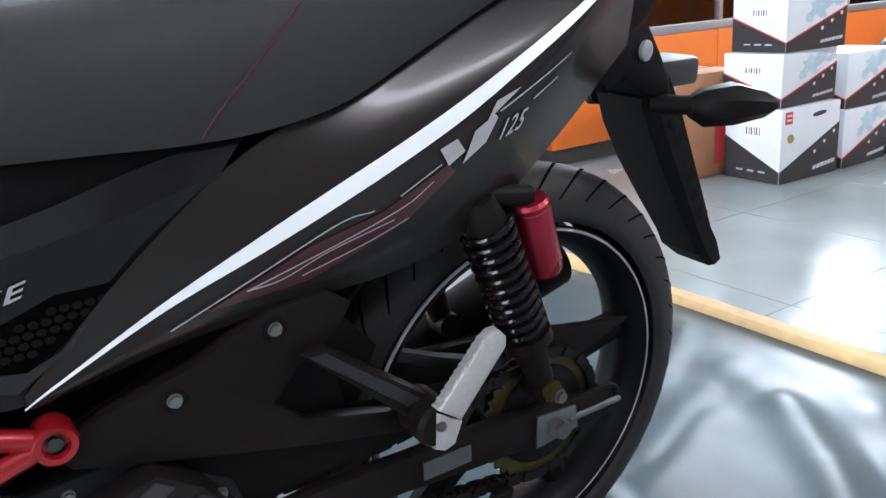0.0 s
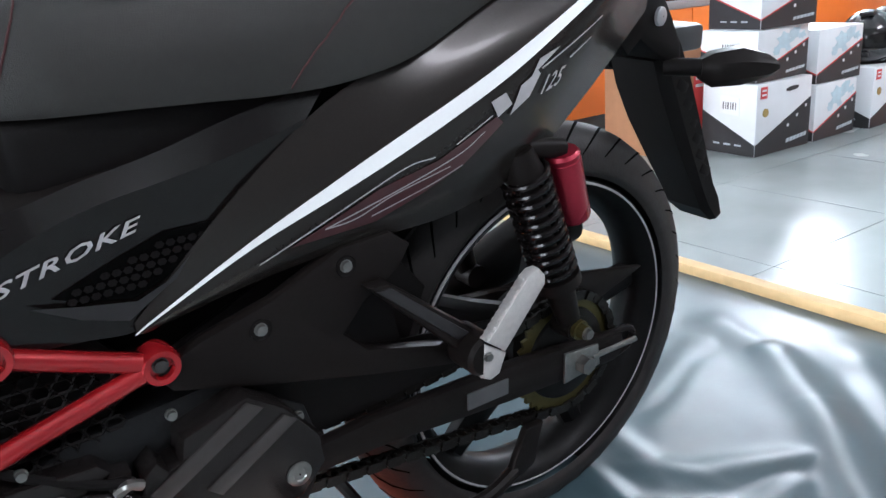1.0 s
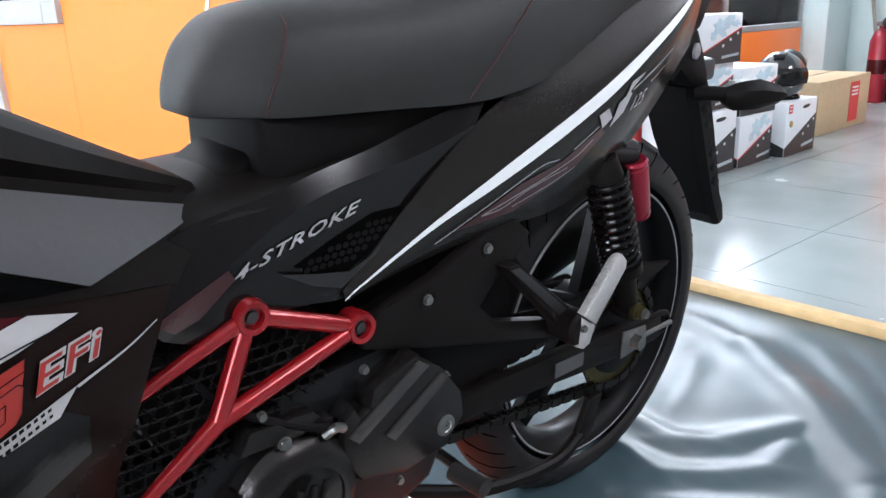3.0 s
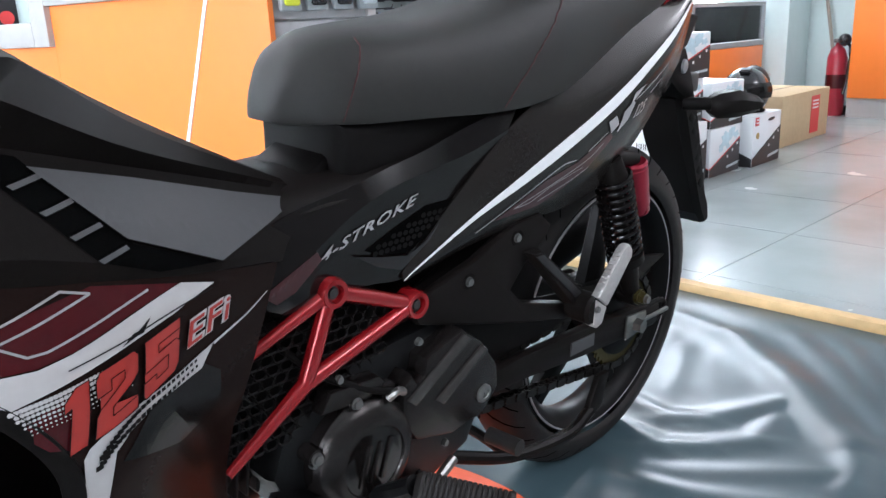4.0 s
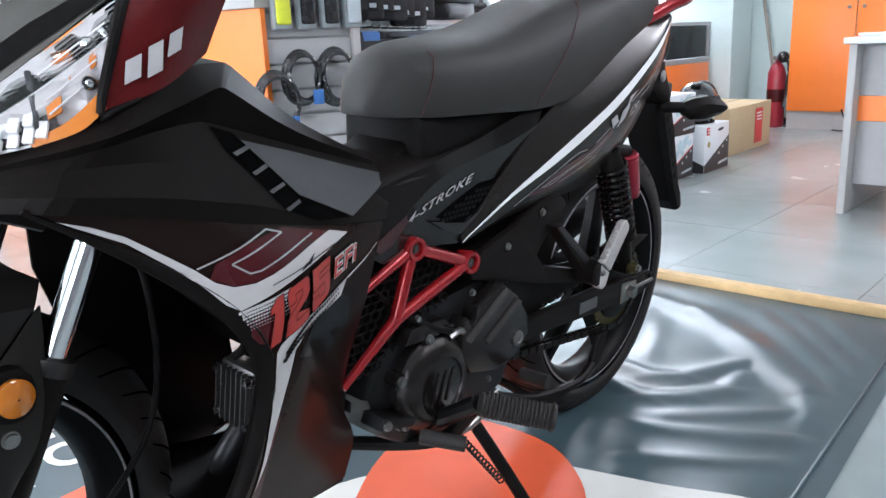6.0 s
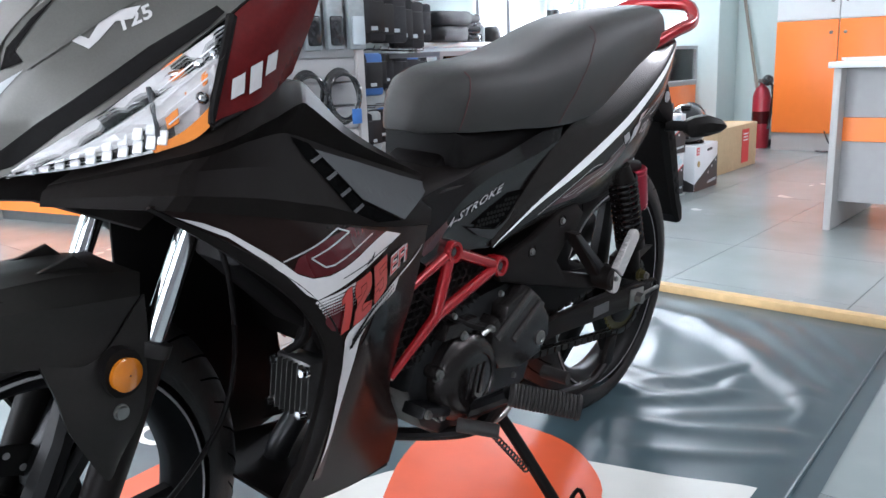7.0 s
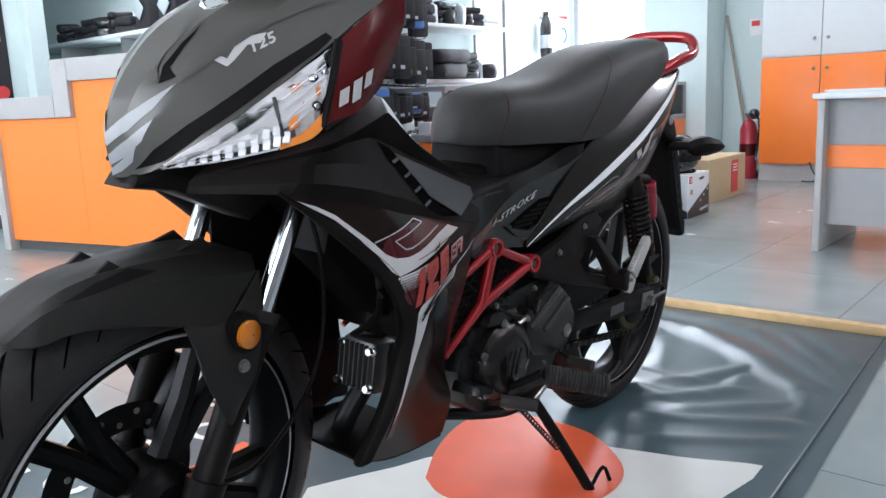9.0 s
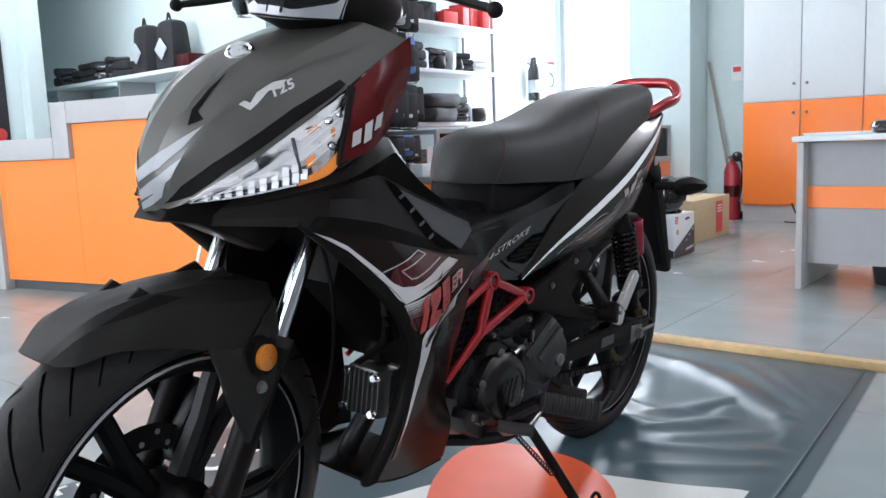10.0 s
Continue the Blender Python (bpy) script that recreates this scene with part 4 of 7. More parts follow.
# ---- fire extinguisher, broom, sign ----
t = thing("fire_extinguisher", "red fire extinguisher standing on the floor", "fire extinguisher", pose(5.2, 1.47, 0))
part("cylinder", lathe(bmesh.new(), (0, 0, 0), (0, 0, 1), [(0, 0.001), (0, 0.065), (0.02, 0.07), (0.42, 0.07), (0.48, 0.05), (0.51, 0.02), (0.53, 0.018), (0.53, 0.001)], 24), EXTRED, t)
part("label", lathe(bmesh.new(), (0, 0, 0), (0, 0, 1), [(0.20, 0.0712), (0.30, 0.0712)], 24), MAROON, t, "dark printed band")
part("valve", boxbm(-0.06, 0.03, -0.015, 0.015, 0.531, 0.56, 0.004), STEEL, t)
bm = bmesh.new()
bmesh.ops.create_uvsphere(bm, u_segments=16, v_segments=12, radius=0.045, matrix=Matrix.Translation((-0.05, -0.06, 0.55)))
part("gauge", bm, BLACKPL, t, "round black gauge")
part("hose", tube(bmesh.new(), [(0, -0.02, 0.54), (-0.05, -0.1, 0.5), (-0.06, -0.1, 0.3), (-0.06, -0.08, 0.16)], 0.011, 8, 16), BLACKPL, t)
t = thing("broom", "grey broom stick leaning against the wall", "broom")
part("handle", tube(bmesh.new(), [(5.30, 1.46, 0.02), (5.43, 1.77, 1.4)], 0.013, 8), WOODD, t)
part("head", boxbm(5.2, 5.42, 1.42, 1.50, 0.0, 0.05, 0.012), GREYP, t)
t = thing("wall_sign", "small white sign with a red print", "sign", pose(5.444, 1.52, 1.28))
part("plate", boxbm(-0.004, 0.0, -0.05, 0.05, -0.07, 0.07), PAPER, t, "", None)
part("red_print", boxbm(-0.006, -0.004, -0.035, 0.035, 0.012, 0.055), REDINK, t, "", None)

# ---- banner mat under the bike, with its prints and the batten ----
MX0, MX1, MY0, MY1 = -2.9, 0.905, -0.50, 0.82


# folds of the banner: two ends of the crest, height, half width
FOLDS = [
    ((0.19, -0.455), (0.315, -0.393), 0.014, 0.040), ((0.315, -0.393), (0.545, -0.153), 0.022, 0.046), ((0.545, -0.153), (0.665, 0.02), 0.020, 0.046), ((0.665, 0.02), (0.70, 0.17), 0.012, 0.045),
    ((0.41, -0.44), (0.74, -0.12), 0.008, 0.034), ((0.475, -0.445), (0.78, -0.20), 0.006, 0.03), ((0.60, -0.45), (0.84, -0.26), 0.005, 0.03),
    ((0.205, 0.01), (0.187, -0.091), 0.013, 0.030), ((0.187, -0.091), (0.225, -0.15), 0.014, 0.030), ((0.225, -0.15), (0.39, -0.232), 0.012, 0.032),
    ((0.105, -0.07), (0.095, -0.135), 0.013, 0.028), ((0.095, -0.135), (0.145, -0.20), 0.014, 0.028), ((0.145, -0.20), (0.22, -0.255), 0.012, 0.030), ((0.22, -0.255), (0.31, -0.26), 0.009, 0.03),
    ((0.05, -0.22), (0.20, -0.42), 0.008, 0.030),
    ((-0.05, -0.14), (-0.01, -0.26), 0.009, 0.026), ((-0.01, -0.26), (0.075, -0.45), 0.010, 0.026),
    ((-0.16, -0.22), (-0.085, -0.34), 0.008, 0.024), ((-0.085, -0.34), (-0.02, -0.455), 0.008, 0.024),
    ((0.05, 0.0), (0.30, 0.10), 0.006, 0.034), ((0.30, -0.02), (0.52, 0.06), 0.006, 0.034), ((0.36, 0.06), (0.60, 0.14), 0.005, 0.030),
    ((0.60, 0.25), (0.82, 0.38), 0.006, 0.03),
]


def sag(x, y):
    """Height of the loose banner over the floor."""
    e = min(1.0, max(0.0, (0.9 - x) / 0.08)) * min(1.0, max(0.0, (y + 0.5) / 0.06))
    h = 0.5 + 0.5 * noise.noise(Vector((x * 1.6, y * 2.6, 0.3)))
    folds = 0.0
    wob = 0.016 * noise.noise(Vector((x * 5, y * 5, 7.1)))
    for (ax, ay), (bx, by), k, w in FOLDS:
        dx, dy = bx - ax, by - ay
        n = math.hypot(dx, dy)
        u = ((x - ax) * dx + (y - ay) * dy) / n
        v = ((x - ax) * dy - (y - ay) * dx) / n + wob
        over = max(0.0, -u, u - n)
        folds = max(folds, 0.66 * k * math.exp(-(v / w) ** 2 - (over / 0.05) ** 2))
    fine = 0.0010 * noise.noise(Vector((x * 13, y * 9, 1.7))) + 0.005 * noise.noise(Vector((x * 3.2 + y * 2.0, y * 4.0 - x, 4.4)))
    return 0.003 + e * max(0.0, 0.004 * h + folds + max(fine, -0.004) + 0.003)


def sheet_mesh(x0, x1, y0, y1, nx, ny, lift, inside=None):
    bm = bmesh.new()
    vs = {}
    for i in range(nx + 1):
        for j in range(ny + 1):
            x, y = x0 + (x1 - x0) * i / nx, y0 + (y1 - y0) * j / ny
            yy = y + (0.06 * (x - 0.9) / 1.04 if y0 == MY0 else 0.0) * max(0.0, 1 - (y - MY0) / 0.5)
            vs[i, j] = bm.verts.new((x, yy, sag(x, yy) + lift))
    for i in range(nx):
        for j in range(ny):
            q = [vs[i, j], vs[i + 1, j], vs[i + 1, j + 1], vs[i, j + 1]]
            c = sum((v.co for v in q), Vector()) / 4
            if inside is None or inside(c.x, c.y):
                bm.faces.new(q)
    for v in [v for v in bm.verts if not v.link_faces]:
        bm.verts.remove(v)
    return bm


banner = thing("banner_mat", "dark blue-grey vinyl banner lying wrinkled under the motorcycle", "mat")
part("vinyl_sheet", sheet_mesh(MX0, MX1, MY0, MY1, 420, 170, 0.0), MATV, banner, "", 60)
part("hem", boxbm(-1.2, 0.9, -0.003, 0.003, 0.0, 0.006, 0.002, on_line(-0.0, -0.51, 0.5, -0.487) @ pose(0, 0, 0.003)), MATV, banner, "folded hem along the banner's edge")



def print_sheet(name, pts, material, label, lift):
    """A flat print on the banner, with the outline pts (x, y)."""
    bm = bmesh.new()
    bm.faces.new([bm.verts.new((x, y, 0)) for x, y in pts])
    bmesh.ops.triangulate(bm, faces=bm.faces)
    for _ in range(6):
        es = [e for e in bm.edges if e.calc_length() > 0.025]
        if not es:
            break
        bmesh.ops.subdivide_edges(bm, edges=es, cuts=1)
        bmesh.ops.triangulate(bm, faces=bm.faces)
    for v in bm.verts:
        v.co.z = sag(v.co.x, v.co.y) + lift
    return part(name, bm, material, banner, label, 60)


print_sheet("white_print", [(-0.163, -0.466), (-0.212, -0.317), (-0.262, -0.16), (-0.30, -0.10), (-0.34, -0.02), (-0.44, 0.06), (-0.536, 0.116), (-0.609, 0.141), (-0.78, 0.22), (-0.95, 0.1), (-0.9, -0.3), (-0.8, -0.43), (-0.331, -0.452), (-0.23, -0.469)], MATWHITE, "cream-white printed area", 0.0012)
DISC = [Vector(p) for p in ((-0.61, 0.055, 0), (-0.50, 0.122, 0), (-0.38, 0.165, 0), (-0.275, 0.165, 0), (-0.225, 0.10, 0), (-0.212, -0.05, 0), (-0.252, -0.155, 0), (-0.34, -0.247, 0), (-0.45, -0.275, 0), (-0.56, -0.24, 0), (-0.63, -0.13, 0), (-0.645, -0.02, 0), (-0.61, 0.055, 0))]
print_sheet("orange_print", [catmull(DISC, k / 48)[:2] for k in range(48)], MATORANGE, "large orange printed disc", 0.0024)
print_sheet("orange_print", [(-0.70, 0.42), (-0.72, 0.52), (-0.95, 0.5), (-0.95, 0.38)], MATORANGE, "orange printed stripe", 0.0024)
# two lines of white print, too blurred to read
for k in range(10):
    cx, cy = -1.10 + 0.052 * k, 0.82 - 0.010 * (k % 3)
    print_sheet("white_bar", [(cx, cy - 0.045), (cx + 0.014, cy - 0.045), (cx + 0.020, cy), (cx + 0.006, cy)], MATWHITE, "white printed bar", 0.0012)
    if k % 2:
        print_sheet("white_bar", [(cx + 0.014, cy - 0.012), (cx + 0.040, cy - 0.012), (cx + 0.042, cy), (cx + 0.020, cy)], MATWHITE, "white printed bar", 0.0024)
for k in range(6):
    cx, cy = -1.06 + 0.11 * k, 0.66 - 0.02 * (k % 2)
    print_sheet("white_bar", [(cx + 0.045 * math.cos(a) * q, cy + 0.06 * math.sin(a) * q) for a, q in [(0.6 + 0.45 * j, 1.0) for j in range(11)] + [(0.6 + 0.45 * j, 0.62) for j in range(10, -1, -1)]], MATWHITE, "white printed curved bar", 0.0012)

t = thing("wooden_batten", "raw pine batten laid along the banner's edge", "batten", on_line(0.935, -0.56, 0.915, 1.1))
part("timber", boxbm(0, 2.6, -0.02, 0.02, 0.0, 0.028, 0.003), PINE, t)

# ---- the motorcycle: x towards its tail, y to its right, z up, on its side stand ----
LEAN, YAW = 4.5, 1.0
bike = thing("motorcycle", "black underbone motorcycle with red and white graphics on its side stand", "motorcycle", pose(0, 0, 0, 0, 0, YAW) @ pose(0, 0, 0, LEAN))
AX = 0.284
# near-black for strips and sheets that paint the shade inside recesses
SHADEBLK = mat("recess_shade_black", (0.002, 0.002, 0.002), 0.9, spec=0.02)


def wheel(name, cx, cz, front):
    """An alloy wheel: the rim carries tyre, stripe, spokes and hub."""
    c = (cx, 0, cz)
    e = 1.0 if front else 1.08
    bm = lathe(bmesh.new(), c, (0, 1, 0), [(y * e, r) for y, r in ((-0.036, 0.2265), (-0.039, 0.219), (-0.032, 0.209), (-0.012, 0.196), (0.012, 0.196), (0.032, 0.209), (0.039, 0.219), (0.036, 0.2265), (0.02, 0.219), (-0.02, 0.219), (-0.036, 0.2265))], 72)
    rim = part(name, bm, ALLOY, bike, "black five-spoke alloy wheel with a thin silver rim line")
    w = 0.043 if front else 0.049
    rb, hb_ = 0.244, 0.052
    prof = []
    for k in range(21):
        a = -math.pi * 0.66 + 2 * math.pi * 0.66 * k / 20
        prof.append((w * math.sin(a) * (1.0 if abs(a) < 1.5 else 1.03), rb + hb_ * math.cos(a) * (1 if math.cos(a) > 0 else 0.5)))
    bm = lathe(bmesh.new(), c, (0, 1, 0), prof, 120)
    ground = math.tan(radians(LEAN))
    for v in bm.verts:
        v.co.z = max(v.co.z, 0.006 - ground * v.co.y)
    tyre = part("tyre", bm, RUBBER, rim, "black road tyre with slanting grooves")
    bm = bmesh.new()
    for k in range(38):
        for s in (-1, 1):
            a0 = 2 * math.pi * (k + (0.5 if s > 0 else 0)) / 38
            q = []
            for i in range(5):
                f = i / 4
                b = s * (0.12 + 1.15 * f)
                rr = rb + (hb_ + 0.0008) * math.cos(b)
                aa = a0 + 0.24 * f
                for d in (-0.012 + 0.006 * f, 0.012 - 0.006 * f):
                    q.append(bm.verts.new((cx + rr * math.cos(aa + d), w * math.sin(b) * 1.012, max(cz + rr * math.sin(aa + d), 0.0055 - ground * w * math.sin(b)))))
            for i in range(4):
                bm.faces.new((q[2 * i], q[2 * i + 1], q[2 * i + 3], q[2 * i + 2]))
    tagged(part("tread_groove", bm, SHADEBLK, rim, "dark slanting tread grooves"), "dark slanting tread grooves", kind="stuff")
    for s in (-1, 1):
        part("rim_stripe", lathe(bmesh.new(), c, (0, s, 0), [(y * e, r) for y, r in ((0.0372, 0.2195), (0.0392, 0.2205), (0.0388, 0.2228), (0.0365, 0.2240))], 96), GREYFILM, rim, "thin pale rim line")
    part("hub", lathe(bmesh.new(), c, (0, 1, 0), [(-0.05, 0.012), (-0.05, 0.035), (-0.04, 0.04), (-0.03, 0.055), (0.03, 0.055), (0.04, 0.04), (0.05, 0.035), (0.05, 0.012)], 32), ALLOY, rim)
    for k in range(5):
        a = 2 * math.pi * k / 5 + (0.977 if front else 0.15)
        for d in (-0.16, 0.16) if front else (0.0,):
            bm = bmesh.new()
            w0, w1, t0, t1 = (0.016, 0.013, 0.018, 0.014) if front else (0.03, 0.019, 0.02, 0.015)
            vs = []
            for rr, ww, tt, ad in ((0.045, w0, t0, d * 0.6), (0.13, (w0 + w1) / 2 * 0.9, (t0 + t1) / 2, d * 0.75), (0.200, w1, t1, d)):
                ca, sa = math.cos(a + ad), math.sin(a + ad)
                vs.append([bm.verts.new((cx + rr * ca - ww * sa * u, v * tt, cz + rr * sa + ww * ca * u)) for u, v in ((-1, -0.5), (-0.45, -1), (0.45, -1), (1, -0.5), (1, 0.5), (0.45, 1), (-0.45, 1), (-1, 0.5))])
            for p, q in zip(vs, vs[1:]):
                for i in range(8):
                    bm.faces.new((p[i], p[(i + 1) % 8], q[(i + 1) % 8], q[i]))
            part("spoke", bm, ALLOY, rim)
    return rim


FX, FZ = -1.260, 0.289
STEER = Matrix.Translation((FX + 0.03, -0.016, FZ)) @ Matrix.Rotation(radians(7.5), 4, Vector((0.41, 0, 0.91))) @ Matrix.Translation((-FX - 0.03, 0, -FZ))
fw = wheel("front_wheel", FX, FZ, True)
fw.matrix_basis = STEER
rw = wheel("rear_wheel", 0.006, AX, False)

# front brake disc with holes, on the right, and caliper
bm = bmesh.new()
n = 48
for s in (0.046, 0.050):
    ring = [[bm.verts.new((FX + r * math.cos(2 * math.pi * k / n), s, FZ + r * math.sin(2 * math.pi * k / n))) for k in range(n)] for r in (0.075, 0.11)]
    for k in range(n):
        bm.faces.new((ring[0][k], ring[0][(k + 1) % n], ring[1][(k + 1) % n], ring[1][k]))
disc = part("brake_disc", bm, mat("disc_steel_black", (0.035, 0.033, 0.032), 0.4, 0.6), fw, "drilled brake disc")
bm = bmesh.new()
for k in range(24):
    a = 2 * math.pi * k / 24
    for r in (0.085 + 0.014 * (k % 2),):
        cyl(bm, (FX + r * math.cos(a), 0.0445, FZ + r * math.sin(a)), (FX + r * math.cos(a), 0.052, FZ + r * math.sin(a)), 0.0042, n=8)
part("disc_hole", bm, WHITEFILM, fw, "ring of bright drilled holes")
bm = slab(bmesh.new(), rounded([(-1.20, 0.32), (-1.16, 0.37), (-1.13, 0.42), (-1.16, 0.44), (-1.19, 0.40), (-1.225, 0.345)], 1), 0.035, 0.08, 0.006)
part("brake_caliper", bm, CASEBLK, bike, "black front brake caliper").matrix_basis = STEER

# sprocket, chain, swing arm
bm = bmesh.new()
pts = []
for k in range(76):
    a = 2 * math.pi * k / 76
    r = 0.079 if k % 2 else 0.086
    pts.append((r * math.cos(a), AX + r * math.sin(a)))
slab(bm, pts, -0.079, -0.074)
part("sprocket", bm, GOLDM, rw, "gold zinc-plated chain sprocket")
part("hub_cover", lathe(bmesh.new(), (0, -0.078, AX), (0, -1, 0), [(0, 0.066), (0.005, 0.064), (0.012, 0.04), (0.012, 0.012)], 32), ALLOY, rw, "black sprocket carrier")


def chain(name, x0, z0, r0, x1, z1, r1, y):
    """A loop of plates and rollers round two sprockets."""
    path = []
    d = math.hypot(x1 - x0, z1 - z0)
    base = math.atan2(z1 - z0, x1 - x0)
    off = math.acos((r0 - r1) / d)
    top, bot = base + off, base - off
    n1 = 34
    p_top0, p_top1 = (x0 + r0 * math.cos(top), z0 + r0 * math.sin(top)), (x1 + r1 * math.cos(top), z1 + r1 * math.sin(top))
    p_bot0, p_bot1 = (x0 + r0 * math.cos(bot), z0 + r0 * math.sin(bot)), (x1 + r1 * math.cos(bot), z1 + r1 * math.sin(bot))
    for k in range(n1):
        f = k / n1
        path.append((p_top0[0] + (p_top1[0] - p_top0[0]) * f, p_top0[1] + (p_top1[1] - p_top0[1]) * f))
    for k in range(5):
        a = top + (bot - top) * k / 5
        path.append((x1 + r1 * math.cos(a), z1 + r1 * math.sin(a)))
    for k in range(n1):
        f = k / n1
        path.append((p_bot1[0] + (p_bot0[0] - p_bot1[0]) * f, p_bot1[1] + (p_bot0[1] - p_bot1[1]) * f - 0.02 * math.sin(math.pi * f)))
    for k in range(20):
        a = bot - (2 * math.pi - (top - bot)) * k / 20
        path.append((x0 + r0 * math.cos(a), z0 + r0 * math.sin(a)))
    bm = bmesh.new()
    for i, p in enumerate(path):
        q = path[(i + 1) % len(path)]
        m = (p[0] + q[0]) / 2, (p[1] + q[1]) / 2
        a = math.degrees(math.atan2(q[1] - p[1], q[0] - p[0]))
        h = math.hypot(q[0] - p[0], q[1] - p[1]) / 2 + 0.003
        s = 0.005 if i % 2 else 0.0075
        for k in (-1, 1):
            box(bm, -h, h, k * s - 0.0012, k * s + 0.0012, -0.006, 0.006, 0, pose(m[0], y, m[1], 0, -a))
        cyl(bm, (p[0], y - 0.009, p[1]), (p[0], y + 0.009, p[1]), 0.0042, n=8)
    return part(name, bm, CHAINM, bike, "oily dark drive chain")


chain("chain", 0.0, AX, 0.083, -0.445, 0.30, 0.034, -0.0765)
bm = bmesh.new()
for s in (-1, 1):
    slab(bm, [(-0.46, 0.318), (-0.30, 0.325), (-0.10, 0.318), (0.02, 0.308), (0.082, 0.298), (0.088, 0.272), (0.07, 0.258), (-0.02, 0.262), (-0.12, 0.268), (-0.30, 0.285), (-0.46, 0.29)], s * 0.086, s * 0.106, 0.006)
box(bm, -0.46, -0.36, -0.088, 0.088, 0.285, 0.325, 0.006)
part("swing_arm", bm, SATIN, bike, "black box-section swing arm")
for s in (-1, 1):
    bm = slab(bmesh.new(), [(-0.03, 0.306), (0.03, 0.300), (0.035, 0.268), (-0.03, 0.262)], s * 0.106, s * 0.110, 0.001)
    adj = part("chain_adjuster", bm, STEEL, bike, "bare metal chain adjuster plate")
    part("axle_nut", cyl(bmesh.new(), (0.0, s * 0.110, 0.283), (0.0, s * 0.124, 0.283), 0.013, 0.012, 6), STEEL, adj)
    part("adjuster_rod", cyl(bmesh.new(), (0.02, s * 0.108, 0.283), (0.105, s * 0.108, 0.282), 0.004, n=8), STEEL, adj)
    part("end_loop", tube(bmesh.new(), [(0.02, s * 0.1, 0.298), (0.09, s * 0.1, 0.30), (0.108, s * 0.1, 0.285), (0.09, s * 0.1, 0.268), (0.03, s * 0.1, 0.262)], 0.005, 8, 16), SATIN, adj)
part("sticker", slab(bmesh.new(), [(-0.186, 0.308), (-0.124, 0.306), (-0.124, 0.285), (-0.186, 0.286)], -0.1085, -0.1065), WORNGREY, bike, "worn grey sticker on the swing arm", None)
# chain guard fin over the swing arm
bm = slab(bmesh.new(), [(-0.03, 0.372), (0.02, 0.386), (0.165, 0.358), (0.085, 0.334), (0.045, 0.312), (-0.03, 0.31)], -0.062, -0.05, 0.003)
part("mud_fin", bm, SATIN, bike, "pointed black fin beside the tyre")

# shock absorbers
for s in (-1, 1):
    top, low = Vector((-0.105, s * 0.098, 0.585)), Vector((-0.018, s * 0.105, 0.342))
    d = (low - top).normalized()
    bm = cyl(bmesh.new(), top, low, 0.012, n=16)
    cyl(bm, top + d * 0.0, top + d * 0.032, 0.017, 0.0235, 20)
    cyl(bm, low - d * 0.085, low - d * 0.07, 0.03, 0.03, 20)
    cyl(bm, low - d * 0.07, low, 0.02, 0.014, 16)
    cyl(bm, low + Vector((0, -s * 0.02, 0)), low + Vector((0, s * 0.012, 0)), 0.017, n=16)
    shock = part("shock_absorber", bm, SATIN, bike, "black coil-over rear shock absorber")
    a0, a1 = top + d * 0.03, low - d * 0.085
    ux = d.cross(Vector((0, 1, 0))).normalized()
    uy = d.cross(ux)
    pts = []
    for k in range(11 * 16 + 1):
        a = 2 * math.pi * k / 16
        pts.append(a0 + (a1 - a0) * k / (11 * 16) + 0.0268 * (math.cos(a) * ux + math.sin(a) * uy))
    part("spring", tube(bmesh.new(), pts, 0.0040, 8), GLOSS, shock, "glossy black coil spring")
    r0, r1 = Vector((-0.040, s * 0.100, 0.572)), Vector((-0.014, s * 0.098, 0.485))
    dr = (r1 - r0).normalized()
    bm = bmesh.new()
    lathe(bm, r0, dr, [(0, 0.001), (0, 0.019), (0.004, 0.022), (0.010, 0.0205), (0.011, 0.0218), (0.087, 0.0218), (0.091, 0.020), (0.092, 0.001)], 24)
    part("reservoir", bm, mat("red_reservoir", (0.28, 0.012, 0.03), 0.3, 0.5, 0.1, 200) if s < 0 else bpy.data.materials["red_reservoir"], shock, "dark red gas reservoir")
    bolt("nut", shock, low + Vector((0, s * 0.012, 0)), 0.011, 0.016, (0, s, 0), GOLDM)
    bolt("nut", shock, low + Vector((0, s * 0.026, 0)), 0.007, 0.008, (0, s, 0))
    part("top_cap", cyl(bmesh.new(), top + Vector((0.01, 0, 0.0)), r0 + Vector((0, 0, 0.004)), 0.012, n=14), SATIN, shock)

# tail mudguard, plate bracket and rear indicators
arm = slab(bmesh.new(), [(0.02, 0.716), (0.08, 0.742), (0.15, 0.748), (0.178, 0.73), (0.20, 0.697), (0.222, 0.66), (0.226, 0.632), (0.205, 0.636), (0.165, 0.655), (0.14, 0.672), (0.118, 0.655), (0.10, 0.672), (0.05, 0.69)], -0.055, 0.055, 0.008)
mud = part("tail_mudguard", arm, MATTE, bike, "long black plastic tail mudguard")
bm = bmesh.new()
rings = []
for cx, cz, hw, ht in ((0.220, 0.655, 0.048, 0.034), (0.240, 0.615, 0.050, 0.038), (0.268, 0.560, 0.049, 0.036), (0.308, 0.490, 0.044, 0.031), (0.341, 0.432, 0.040, 0.025), (0.356, 0.408, 0.041, 0.026), (0.379, 0.376, 0.036, 0.014)):
    d = Vector((0.48, 0, -0.877))
    nrm = Vector((0.877, 0, 0.48))
    rings.append([bm.verts.new(Vector((cx, 0.004, cz)) + nrm * ht * v + Vector((0, hw * u, 0))) for u, v in ((-1.0, -0.55), (-0.8, -1), (0.8, -1), (1.0, -0.55), (1.0, 0.35), (0.7, 0.7), (-0.7, 0.7), (-1.0, 0.35))])
